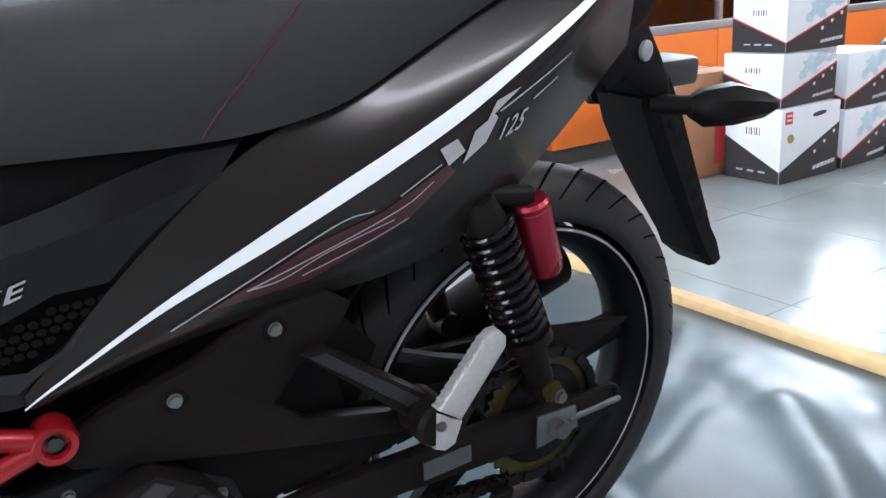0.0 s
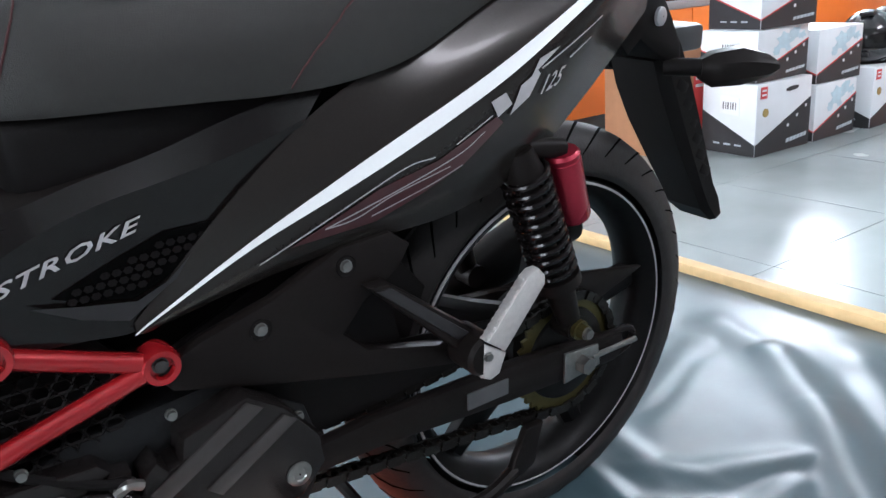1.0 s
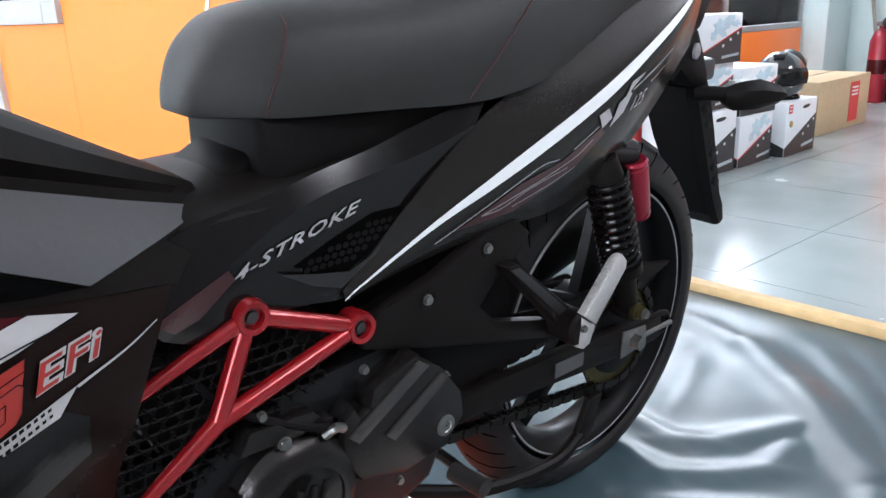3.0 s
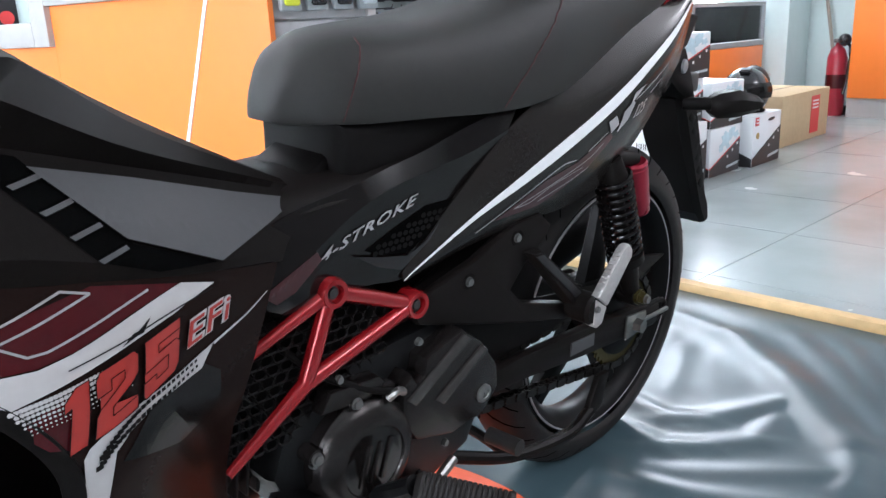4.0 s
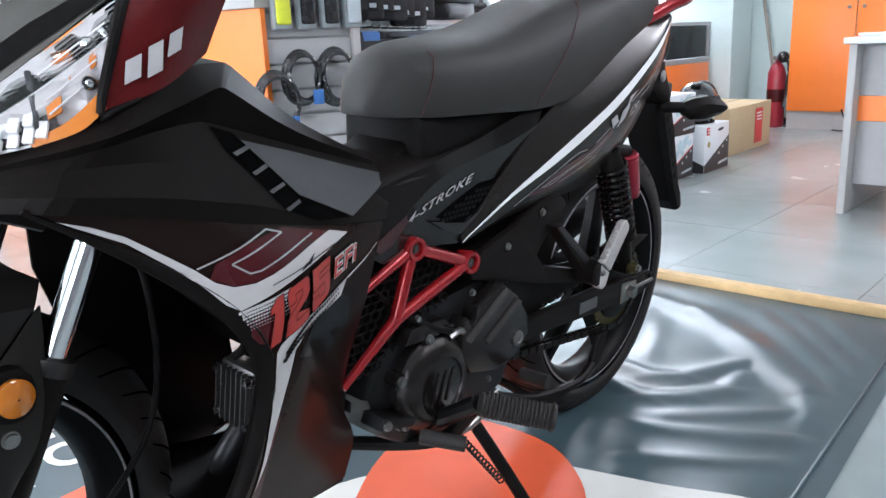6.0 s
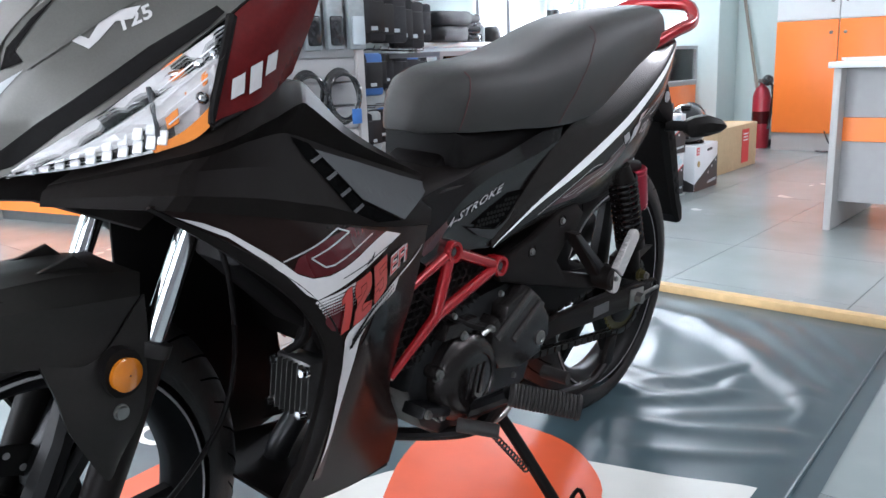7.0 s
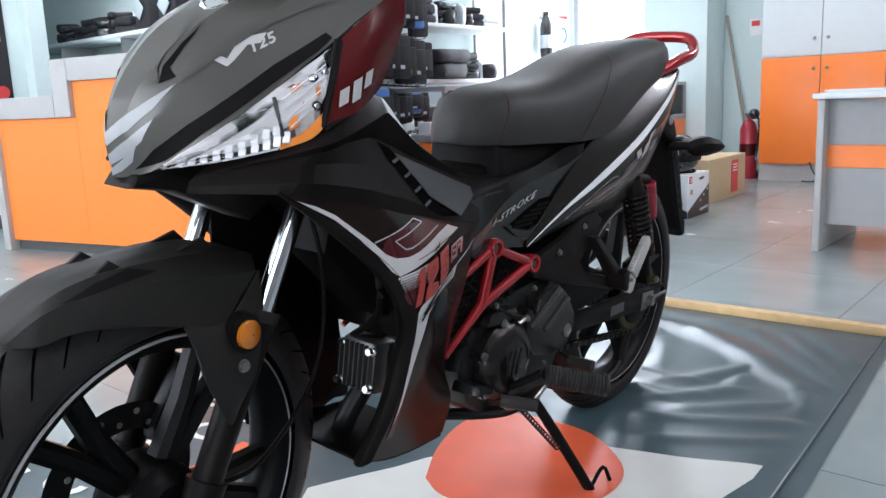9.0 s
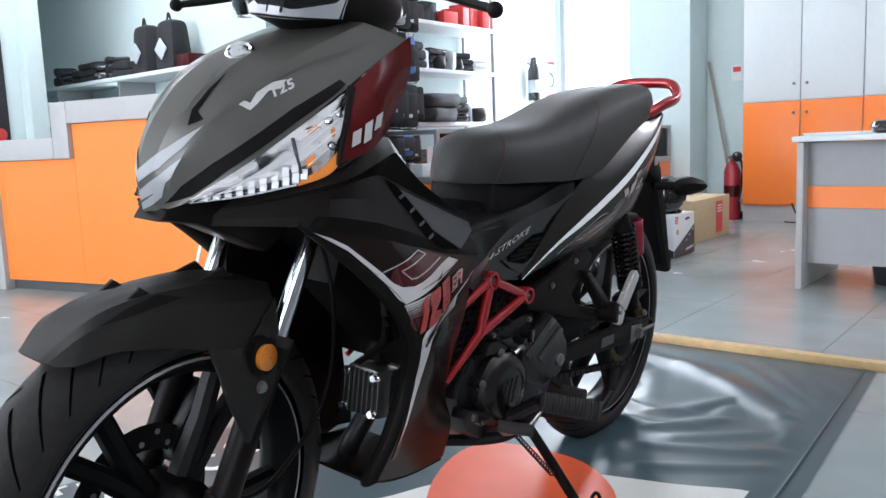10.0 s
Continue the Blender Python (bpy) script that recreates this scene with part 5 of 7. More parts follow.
for p, q in zip(rings, rings[1:]):
    for i in range(8):
        bm.faces.new((p[i], p[(i + 1) % 8], q[(i + 1) % 8], q[i]))
bm.faces.new(rings[0])
bm.faces.new(rings[-1])
flap = part("flap", bm, MATTE, mud, "tapering ribbed mud flap", 20)
for k in range(6):
    part("rib", boxbm(-0.016, 0.010, -0.050, -0.042, -0.008, 0.008, 0.003, pose(0.244 + 0.0160 * k, 0.003 + 0.0014 * k, 0.600 - 0.0275 * k, 0, 28)), MATTE, flap)
part("wheel_guard", surf(bmesh.new(), [[(-0.30, y, 0.40), (-0.26, y, 0.47), (-0.19, y, 0.53), (-0.12, y, 0.565), (-0.05, y, 0.58)] for y in (-0.062, 0.0, 0.062)], 20, 6, 0.004), MATTE, bike, "black inner rear mudguard")
part("reflector_bolt", lathe(bmesh.new(), (0.171, -0.054, 0.700), (0.2, -1, 0), [(0, 0.0125), (0.004, 0.012), (0.006, 0.009), (0.006, 0.001)], 20), GREYMET, mud, "round grey cap on the mudguard")
part("plate_bracket", boxbm(0.22, 0.335, -0.005, 0.06, 0.636, 0.674, 0.008), INLAY, mud, "black plate bracket")
for s in (-1, 1):
    st = part("indicator_stalk", tube(bmesh.new(), [(0.20, s * 0.045, 0.632), (0.215, s * 0.07, 0.633), (0.232, s * 0.088, 0.633)], 0.012, 12, 8), MATTE, bike, "short black indicator stalk")
    bm = bmesh.new()
    rows = []
    for f, w, h0, h1 in ((0.0, 0.012, -0.014, 0.012), (0.14, 0.022, -0.024, 0.020), (0.5, 0.026, -0.022, 0.026), (0.85, 0.020, -0.014, 0.016), (1.0, 0.010, -0.006, 0.006)):
        c = Vector((0.225 + 0.085 * f, s * (0.082 + 0.058 * f), 0.632))
        u = Vector((0.56, -s * 0.83, 0))
        rows.append([bm.verts.new(c + u * q * w + Vector((0, 0, (h1 if v > 0 else h0) * abs(v)))) for q, v in ((-1, 0.4), (-0.5, 1), (0.5, 1), (1, 0.4), (1, -0.5), (0.5, -1), (-0.5, -1), (-1, -0.5))])
    for p, q in zip(rows, rows[1:]):
        for i in range(8):
            bm.faces.new((p[i], p[(i + 1) % 8], q[(i + 1) % 8], q[i]))
    bm.faces.new(rows[0])
    bm.faces.new(rows[-1])
    part("indicator", bm, SATIN, st, "black tapered rear indicator")

# ---- inner frame and body core that closes the gaps ----
bm = bmesh.new()
slab(bm, [(-0.70, 0.60), (-0.60, 0.655), (-0.40, 0.675), (-0.15, 0.70), (0.05, 0.76), (0.10, 0.70), (-0.02, 0.62), (-0.16, 0.56), (-0.28, 0.50), (-0.34, 0.42), (-0.45, 0.40), (-0.60, 0.43), (-0.72, 0.5)], -0.055, 0.055, 0.01)
part("frame_core", bm, MATTE, bike, "black inner frame and body core")
bm = slab(bmesh.new(), [(-0.95, 0.66), (-0.70, 0.60), (-0.66, 0.47), (-0.78, 0.40), (-0.86, 0.44), (-0.98, 0.56)], -0.05, 0.05, 0.012)
part("frame_spine", bm, MATTE, bike, "black frame spine")

# ---- seat ----
bm = bmesh.new()
SEC = [(-0.648, 0.692, 0.704, 0.018), (-0.642, 0.690, 0.724, 0.034), (-0.628, 0.689, 0.750, 0.050), (-0.608, 0.689, 0.769, 0.068), (-0.585, 0.688, 0.780, 0.083), (-0.55, 0.687, 0.788, 0.095), (-0.50, 0.686, 0.793, 0.102), (-0.44, 0.684, 0.799, 0.108), (-0.38, 0.682, 0.811, 0.114), (-0.32, 0.685, 0.828, 0.119), (-0.25, 0.699, 0.850, 0.121), (-0.17, 0.734, 0.869, 0.116), (-0.08, 0.772, 0.882, 0.106), (0.02, 0.806, 0.890, 0.094), (0.085, 0.832, 0.893, 0.075)]
rings = []
dense = curve([(a, b, c) for a, b, c, d in SEC], 60)
densew = curve([(a, d, 0) for a, b, c, d in SEC], 60)
for p, q in zip(dense, densew):
    x, zb, zt, w = p.x, p.y, p.z, q.y
    h = zt - zb
    prof = [(-0.80, 0.0), (-0.97, 0.03), (-1.0, 0.12), (-0.985, 0.35), (-0.92, 0.62), (-0.78, 0.84), (-0.5, 0.96), (-0.2, 0.995), (0.2, 0.995), (0.5, 0.96), (0.78, 0.84), (0.92, 0.62), (0.985, 0.35), (1.0, 0.12), (0.97, 0.03), (0.80, 0.0)]
    rings.append([bm.verts.new((x, u * w, zb + v * h)) for u, v in prof])
for p, q in zip(rings, rings[1:]):
    for i in range(16):
        bm.faces.new((p[i], p[(i + 1) % 16], q[(i + 1) % 16], q[i]))
bm.faces.new(rings[0])
bm.faces.new(rings[-1])
seat = part("seat", bm, VINYL, bike, "dark grey vinyl seat with red stitching", 40)
seat_tree = tree_of(seat)
REDTHREAD = mat("red_thread", (0.055, 0.010, 0.011), 0.6)


def section_line(x, x_top, n=22):
    """A line over the seat's left side, from its lower edge at x to its crown at x_top."""
    pts = []
    for k in range(n + 1):
        f = k / n
        xx = x + (x_top - x) * f ** 1.3
        i = min(range(61), key=lambda j: abs(dense[j].x - xx))
        zz = dense[i].y + (dense[i].z - dense[i].y) * (0.06 + 0.86 * f)
        hit = seat_tree.ray_cast(Vector((xx, -0.5, zz)), Vector((0, 1, 0)), 1.0)[0]
        if hit is not None:
            pts.append(hit + Vector((0, -0.0005, 0.0005)))
    return pts


for a, b in ((-0.594, -0.560), (-0.372, -0.215)):
    part("stitching", tube(bmesh.new(), section_line(a, b), 0.001, 6), REDTHREAD, seat, "line of dark red stitching")
    pts = section_line(a, b)
    part("stitching", tube(bmesh.new(), [(p.x, -p.y, p.z) for p in pts], 0.0013, 6), REDTHREAD, seat)
bm = slab(bmesh.new(), [(-0.600, 0.693), (-0.30, 0.690), (-0.15, 0.74), (0.06, 0.83), (0.06, 0.78), (-0.2, 0.66), (-0.45, 0.615), (-0.600, 0.60)], -0.084, 0.084, 0.022, 3)
part("saddle_cover", surf(bmesh.new(), [[(-0.76, y * 0.8, 0.610 - dz), (-0.68, y, 0.630 - dz), (-0.60, y, 0.636 - dz), (-0.52, y, 0.646 - dz)] for y, dz in ((-0.098, 0.022), (-0.075, 0.004), (0.0, -0.002), (0.075, 0.004), (0.098, 0.022))], 14, 14, 0.004), SATIN, bike, "black cover between front cover and seat")
part("seat_base", bm, MATTE, bike, "black seat base and storage box")

# ---- tail side panels ----
TAIL = [
    [(-0.53, -0.098, 0.512), (-0.44, -0.108, 0.60), (-0.34, -0.108, 0.672), (-0.22, -0.098, 0.716), (-0.09, -0.088, 0.768), (0.02, -0.078, 0.812), (0.10, -0.062, 0.846)],
    [(-0.53, -0.100, 0.508), (-0.43, -0.113, 0.575), (-0.33, -0.122, 0.625), (-0.21, -0.124, 0.672), (-0.09, -0.122, 0.715), (0.015, -0.112, 0.765), (0.11, -0.088, 0.825)],
    [(-0.53, -0.101, 0.503), (-0.42, -0.115, 0.558), (-0.32, -0.126, 0.594), (-0.20, -0.130, 0.632), (-0.09, -0.129, 0.677), (0.01, -0.119, 0.735), (0.115, -0.090, 0.81)],
    [(-0.525, -0.100, 0.501), (-0.42, -0.110, 0.535), (-0.31, -0.116, 0.556), (-0.19, -0.118, 0.58), (-0.09, -0.118, 0.622), (0.01, -0.108, 0.690), (0.12, -0.082, 0.765)],
    [(-0.52, -0.098, 0.500), (-0.42, -0.100, 0.519), (-0.31, -0.102, 0.530), (-0.20, -0.099, 0.532), (-0.10, -0.096, 0.558), (0.0, -0.092, 0.626), (0.125, -0.070, 0.712)],
]
tails = {}
for s in (-1, 1):
    tails[s] = part("tail_panel", surf(bmesh.new(), TAIL, 36, 24, 0.004, s > 0), TAILP, bike, "glossy dark metallic tail panel with a silver stripe")
bm = surf(bmesh.new(), [[(-0.30, y, 0.70), (-0.1, y, 0.745), (0.04, y * 0.95, 0.80), (0.13, y * 0.8, 0.815), (0.20, y * 0.5, 0.79)] for y in (-0.07, -0.03, 0.03, 0.07)], 14, 6, 0.004)
part("tail_cover", bm, SATIN, bike, "black tail cover")
part("tail_underside", slab(bmesh.new(), [(-0.1, 0.60), (0.05, 0.66), (0.17, 0.735), (0.20, 0.785), (0.1, 0.80), (-0.1, 0.72)], -0.062, 0.062, 0.01), SATIN, bike)
bm = slab(bmesh.new(), [(0.10, 0.80), (0.19, 0.80), (0.205, 0.765), (0.16, 0.725), (0.10, 0.74)], -0.05, 0.05, 0.014)
part("tail_lamp", bm, TAILRED, bike, "red tail lamp lens")
# grab rail
bm = tube(bmesh.new(), [(0.03, -0.078, 0.815), (0.09, -0.096, 0.842), (0.16, -0.100, 0.862), (0.20, -0.07, 0.895), (0.205, 0.0, 0.90), (0.20, 0.07, 0.895), (0.16, 0.102, 0.868), (0.09, 0.098, 0.845), (0.03, 0.078, 0.815)], 0.0135, 12, 40)
part("grab_rail", bm, RED, bike, "glossy red grab rail behind the seat")

tt = tree_of(tails[-1])
STRIPE_TOP = [(-0.532, 0.5045), (-0.428, 0.564), (-0.340, 0.607), (-0.278, 0.634), (-0.212, 0.661), (-0.14, 0.692), (-0.06, 0.729), (0.013, 0.765), (0.06, 0.790), (0.10, 0.812)]
STRIPE_LOW = [(-0.532, 0.5030), (-0.430, 0.556), (-0.342, 0.592), (-0.281, 0.616), (-0.215, 0.643), (-0.143, 0.675), (-0.063, 0.716), (0.011, 0.755), (0.058, 0.783), (0.10, 0.8105)]
tr = tree_of(tails[1])


def stripe_bm():
    bm = bmesh.new()
    a, b = curve([(x, 0, z) for x, z in STRIPE_TOP], 80), curve([(x, 0, z) for x, z in STRIPE_LOW], 80)
    rows = [[bm.verts.new(p.lerp(q, k / 2)) for k in range(3)] for p, q in zip(a, b)]
    for p, q in zip(rows, rows[1:]):
        for k in range(2):
            bm.faces.new((p[k], p[k + 1], q[k + 1], q[k]))
    return bm


for s, tree in ((-1, tt), (1, tr)):
    part("silver_stripe", drape(stripe_bm(), tree, s, 0.002), WHITE_STRIPE, tails[s], "bright silver-white stripe")
    part("maroon_band", drape(outline([(-0.39, 0.549), (-0.30, 0.588), (-0.23, 0.604), (-0.16, 0.636), (-0.15, 0.628), (-0.20, 0.590), (-0.25, 0.570), (-0.30, 0.553), (-0.34, 0.553)], 0.012), tree, s, 0.0012), DIMRED, tails[s], "maroon decorative band")
    for line in ([(-0.42, 0.540), (-0.397, 0.550), (-0.280, 0.601), (-0.237, 0.608)], [(-0.356, 0.560), (-0.217, 0.601), (-0.175, 0.623)], [(-0.356, 0.560), (-0.324, 0.563), (-0.281, 0.579), (-0.216, 0.594)], [(-0.306, 0.561), (-0.242, 0.578), (-0.20, 0.592)], [(-0.211, 0.616), (-0.167, 0.638)], [(-0.101, 0.677), (-0.055, 0.698), (-0.007, 0.721)], [(-0.058, 0.683), (-0.024, 0.700)]):
        part("pinstripe", drape(ribbon(line, 0.0016, 0.0011, 30), tree, s, 0.0022), GREYFILM, tails[s], "thin pale line")
    if s < 0:
        part("number_print", drape(letters_on("125", 0.024, -0.100, 0.6495, 14, 0.9, 0.042, 0.0002, fit=True), tree, s, 0.002), GREYFILM, tails[s], "small pale 125")
    part("mark", drape(outline([(-0.169, 0.652), (-0.150, 0.659), (-0.141, 0.646), (-0.159, 0.635)], 0.01), tree, s, 0.002), GREYFILM, tails[s], "angular pale mark")
    part("mark", drape(outline([(-0.143, 0.634), (-0.130, 0.663), (-0.115, 0.671), (-0.104, 0.687), (-0.074, 0.697), (-0.107, 0.676), (-0.103, 0.672), (-0.117, 0.650), (-0.132, 0.641)], 0.01), tree, s, 0.002), GREYFILM, tails[s], "angular pale mark")

# ---- side cover below the seat, with mesh vent and lettering ----
SIDE = [
    [(-0.760, -0.112, 0.590), (-0.72, -0.106, 0.606), (-0.67, -0.100, 0.618), (-0.60, -0.096, 0.628), (-0.548, -0.095, 0.640), (-0.489, -0.095, 0.652), (-0.424, -0.096, 0.670), (-0.33, -0.100, 0.692)],
    [(-0.735, -0.122, 0.537), (-0.69, -0.115, 0.558), (-0.645, -0.109, 0.581), (-0.60, -0.107, 0.604), (-0.548, -0.107, 0.621), (-0.489, -0.107, 0.631), (-0.424, -0.108, 0.643), (-0.36, -0.110, 0.662)],
    [(-0.725, -0.116, 0.526), (-0.68, -0.110, 0.540), (-0.64, -0.103, 0.552), (-0.59, -0.101, 0.566), (-0.54, -0.101, 0.582), (-0.49, -0.102, 0.594), (-0.44, -0.103, 0.606), (-0.38, -0.106, 0.628)],
    [(-0.70, -0.108, 0.512), (-0.66, -0.104, 0.512), (-0.61, -0.099, 0.512), (-0.57, -0.097, 0.508), (-0.533, -0.096, 0.503), (-0.505, -0.097, 0.514), (-0.47, -0.099, 0.542), (-0.42, -0.102, 0.575)],
]
sides = {}
for s in (-1, 1):
    sides[s] = part("side_cover", surf(bmesh.new(), SIDE, 36, 24, 0.004, s > 0, True), GLOSS, bike, "glossy black side cover with pale lettering", 14)
ts, trs = tree_of(sides[-1]), tree_of(sides[1])
part("maroon_patch", drape(outline([(-0.735, 0.545), (-0.66, 0.572), (-0.652, 0.560), (-0.69, 0.535), (-0.715, 0.53)], 0.01), ts, -1, 0.0012), DIMRED, sides[-1], "dull maroon patch", None)
STROKE = drape(letters_on("4-STROKE", 0.0165, -0.652, 0.557, 15.0, 0.45, 0.149, 0.0003, fit=True), ts, -1, 0.0015)
part("lettering", STROKE, GREYFILM, sides[-1], "pale slanting lettering")
for s, tree in ((-1, ts), (1, trs)):
    # the near-black sheet paints the vent's inner shade; mesh holes lie on top
    vent = part("vent", drape(outline([(-0.588, 0.553), (-0.54, 0.572), (-0.495, 0.588), (-0.452, 0.588), (-0.475, 0.560), (-0.498, 0.546), (-0.525, 0.535), (-0.56, 0.542)], 0.01), tree, s, 0.001), SHADEBLK, sides[s], "black mesh vent", None)
    bm = bmesh.new()
    for i in range(14):
        for j in range(6):
            x, z = -0.578 + i * 0.0092 + (j % 2) * 0.0046, 0.538 + j * 0.0078
            if z < 0.549 + (x + 0.585) * 0.33 and z > 0.541 + max(0, x + 0.525) * 0.55:
                p = [bm.verts.new((x + 0.0036 * math.cos(a) * 1.2, 0, z + 0.0036 * math.sin(a))) for a in (0, 1.05, 2.09, 3.14, 4.19, 5.24)]
                bm.faces.new(p)
    part("mesh_hole", drape(bm, tree, s, 0.0018), MATTE, vent, "", None)
    part("vent_lip", drape(outline([(-0.605, 0.551), (-0.57, 0.530), (-0.534, 0.517), (-0.500, 0.539), (-0.454, 0.566), (-0.424, 0.580), (-0.457, 0.580), (-0.475, 0.559), (-0.498, 0.544), (-0.525, 0.533), (-0.565, 0.541)], 0.010), tree, s, 0.005), GREYP, sides[s], "dark grey lip under the vent")

# ---- red trellis bracket ----
HR, HF = Vector((-0.518, -0.104, 0.471)), Vector((-0.640, -0.104, 0.520))
J, E1, E2 = Vector((-0.684, -0.114, 0.430)), Vector((-0.785, -0.118, 0.366)), Vector((-0.752, -0.112, 0.482))
for s in (-1, 1):
    def side(p):
        return Vector((p.x, -s * p.y, p.z))
    bm = bmesh.new()
    for p in (HF,):
        lathe(bm, side(p), (0, s, 0), [(-0.016, 0.001), (-0.016, 0.0165), (0.006, 0.0182), (0.011, 0.016), (0.010, 0.0110), (0.003, 0.0100), (0.003, 0.001)], 28)
    trellis = part("trellis_bracket", bm, RED, bike, "red anodised tubular side bracket")
    part("collar", lathe(bmesh.new(), side(HR), (0, s, 0), [(-0.016, 0.001), (-0.016, 0.0165), (0.006, 0.0182), (0.011, 0.016), (0.010, 0.0110), (0.003, 0.0100), (0.003, 0.001)], 28), RED, trellis)
    for p, q, r0, r1 in ((HR, HF, 0.0092, 0.0092), (HF, J, 0.0095, 0.0095), (HR, J, 0.0095, 0.0095), (J, E1, 0.0095, 0.0055), (HF, E2, 0.0085, 0.006)):
        u = (q - p).normalized()
        part("tube", cyl(bmesh.new(), side(p + u * (0.014 if p is not J else 0)), side(q - u * (0.014 if q is HF else 0)), r0, r1, 16), RED, trellis)
    for p in (HR, HF):
        bolt("bolt", trellis, side(p) + Vector((0, s * 0.003, 0)), 0.0062, 0.004, (0, s, 0), CASERIB)
# black mesh behind the bracket
bm = bmesh.new()
for i in range(15):
    for j in range(15):
        x, z = -0.80 + i * 0.0165 + (j % 2) * 0.008, 0.36 + j * 0.0125
        if z < 0.53 + (x + 0.70) * -0.3 and z > 0.40 - (x + 0.64) * -0.6 * (1 if x > -0.69 else 0.8) - 0.03:
            for k in range(6):
                a0, a1 = k * math.pi / 3, (k + 1) * math.pi / 3
                cyl(bm, (x + 0.0095 * math.cos(a0), -0.093, z + 0.0072 * math.sin(a0)), (x + 0.0095 * math.cos(a1), -0.093, z + 0.0072 * math.sin(a1)), 0.0016, n=4, caps=False)
guard = part("mesh_guard", bm, MATTE, bike, "black hexagonal mesh behind the bracket", None)
part("backing", slab(bmesh.new(), [(-0.76, 0.535), (-0.66, 0.535), (-0.56, 0.50), (-0.52, 0.45), (-0.60, 0.40), (-0.70, 0.37), (-0.735, 0.42)], -0.080, -0.070, 0.004), MATTE, guard, "black plate behind the mesh")

# ---- passenger footrest bracket ----
for s in (-1, 1):
    brk = part("footrest_bracket", slab(bmesh.new(), [(-0.525, 0.462), (-0.48, 0.482), (-0.41, 0.500), (-0.335, 0.533), (-0.28, 0.536), (-0.255, 0.516), (-0.27, 0.493), (-0.312, 0.468), (-0.338, 0.440), (-0.312, 0.414), (-0.215, 0.386), (-0.192, 0.372), (-0.198, 0.353), (-0.30, 0.378), (-0.42, 0.412), (-0.51, 0.440)], s * 0.09, s * 0.109, 0.006), SATIN, bike, "black triangular passenger footrest bracket")
    part("upper_arm", slab(bmesh.new(), [(-0.318, 0.490), (-0.294, 0.489), (-0.180, 0.396), (-0.178, 0.365), (-0.20, 0.360), (-0.210, 0.382)], s * 0.10, s * 0.126, 0.005), SATIN, brk)
    # thin lighter slab paints the reflection along the arm's upper face
    part("arm_sheen", slab(bmesh.new(), [(-0.310, 0.4845), (-0.294, 0.4845), (-0.197, 0.402), (-0.212, 0.398)], s * 0.125, s * 0.1275, 0.001), GREYP, brk, "dark grey slab painting the sheen on the arm's upper face")
    part("inner_plate", slab(bmesh.new(), [(-0.47, 0.455), (-0.31, 0.497), (-0.275, 0.463), (-0.262, 0.400), (-0.10, 0.377), (-0.10, 0.345), (-0.26, 0.333), (-0.45, 0.322)], s * 0.086, s * 0.0895, 0.0015), MATTE, brk, "black plate behind the arms")
    bm = lathe(bmesh.new(), (-0.19, s * 0.10, 0.378), (0, s, 0), [(0, 0.001), (0, 0.024), (0.045, 0.024), (0.05, 0.02), (0.05, 0.001)], 24)
    part("pivot", bm, SATIN, brk)
    for bx, bz in ((-0.332, 0.513), (-0.425, 0.475)):
        part("washer", lathe(bmesh.new(), (bx, s * 0.106, bz), (0, s, 0), [(0, 0.001), (0, 0.0115), (0.004, 0.0110), (0.002, 0.0085), (0.001, 0.001)], 20), MATTE, brk, "dark sunk washer")
        bolt("bolt", brk, (bx, s * 0.107, bz), 0.0056, 0.006, (0, s, 0), STEEL)
    bolt("bolt", brk, (-0.19, s * 0.15, 0.380), 0.005, 0.005, (0, s, 0))
    bm = bmesh.new()
    slab(bm, [(-0.194, 0.400), (-0.138, 0.460), (-0.129, 0.466), (-0.120, 0.466), (-0.111, 0.456), (-0.111, 0.445), (-0.168, 0.380)], s * 0.140, s * 0.156, 0.004)
    slab(bm, [(-0.195, 0.398), (-0.163, 0.376), (-0.173, 0.352), (-0.186, 0.348), (-0.197, 0.354)], s * 0.134, s * 0.152, 0.004)
    peg = part("footrest", bm, ALU, brk, "folded cast aluminium passenger footrest")
    bm = bmesh.new()
    for k in range(11):
        f = k / 10
        box(bm, -0.0015, 0.0015, -0.005, 0.005, -0.002, 0.0018, 0, pose(-0.193 + 0.054 * f, s * 0.148, 0.4015 + 0.057 * f, 0, -46))
    part("tooth", bm, ALU, peg, "row of small grip teeth", None)

part("inner_panel", slab(bmesh.new(), [(-0.52, 0.45), (-0.36, 0.52), (-0.26, 0.50), (-0.21, 0.44), (-0.24, 0.37), (-0.36, 0.34), (-0.52, 0.34)], -0.066, -0.058, 0.004), MATTE, bike, "black inner panel behind the footrest bracket")
# ---- engine ----
bm = slab(bmesh.new(), [(-0.70, 0.37), (-0.60, 0.42), (-0.47, 0.43), (-0.38, 0.37), (-0.36, 0.30), (-0.40, 0.22), (-0.50, 0.185), (-0.62, 0.19), (-0.69, 0.24), (-0.72, 0.31)], -0.095, 0.105, 0.015)
engine = part("engine_case", bm, CASEBLK, bike, "black cast engine crankcase")
cc = Vector((-0.606, -0.092, 0.306))
bm = lathe(bmesh.new(), cc, (0, -1, 0), [(0, 0.074), (0.02, 0.074), (0.026, 0.069), (0.027, 0.064), (0.036, 0.062), (0.042, 0.054), (0.043, 0.045), (0.038, 0.042), (0.038, 0.001)], 48)
gc = part("generator_cover", bm, CASE, engine, "round dark generator cover with stepped rim")
part("rim_ring", lathe(bmesh.new(), cc, (0, -1, 0), [(0.0265, 0.0725), (0.030, 0.0705), (0.037, 0.062), (0.040, 0.056), (0.036, 0.053)], 40), CASE, gc, "bevelled rim of the cover", 25)
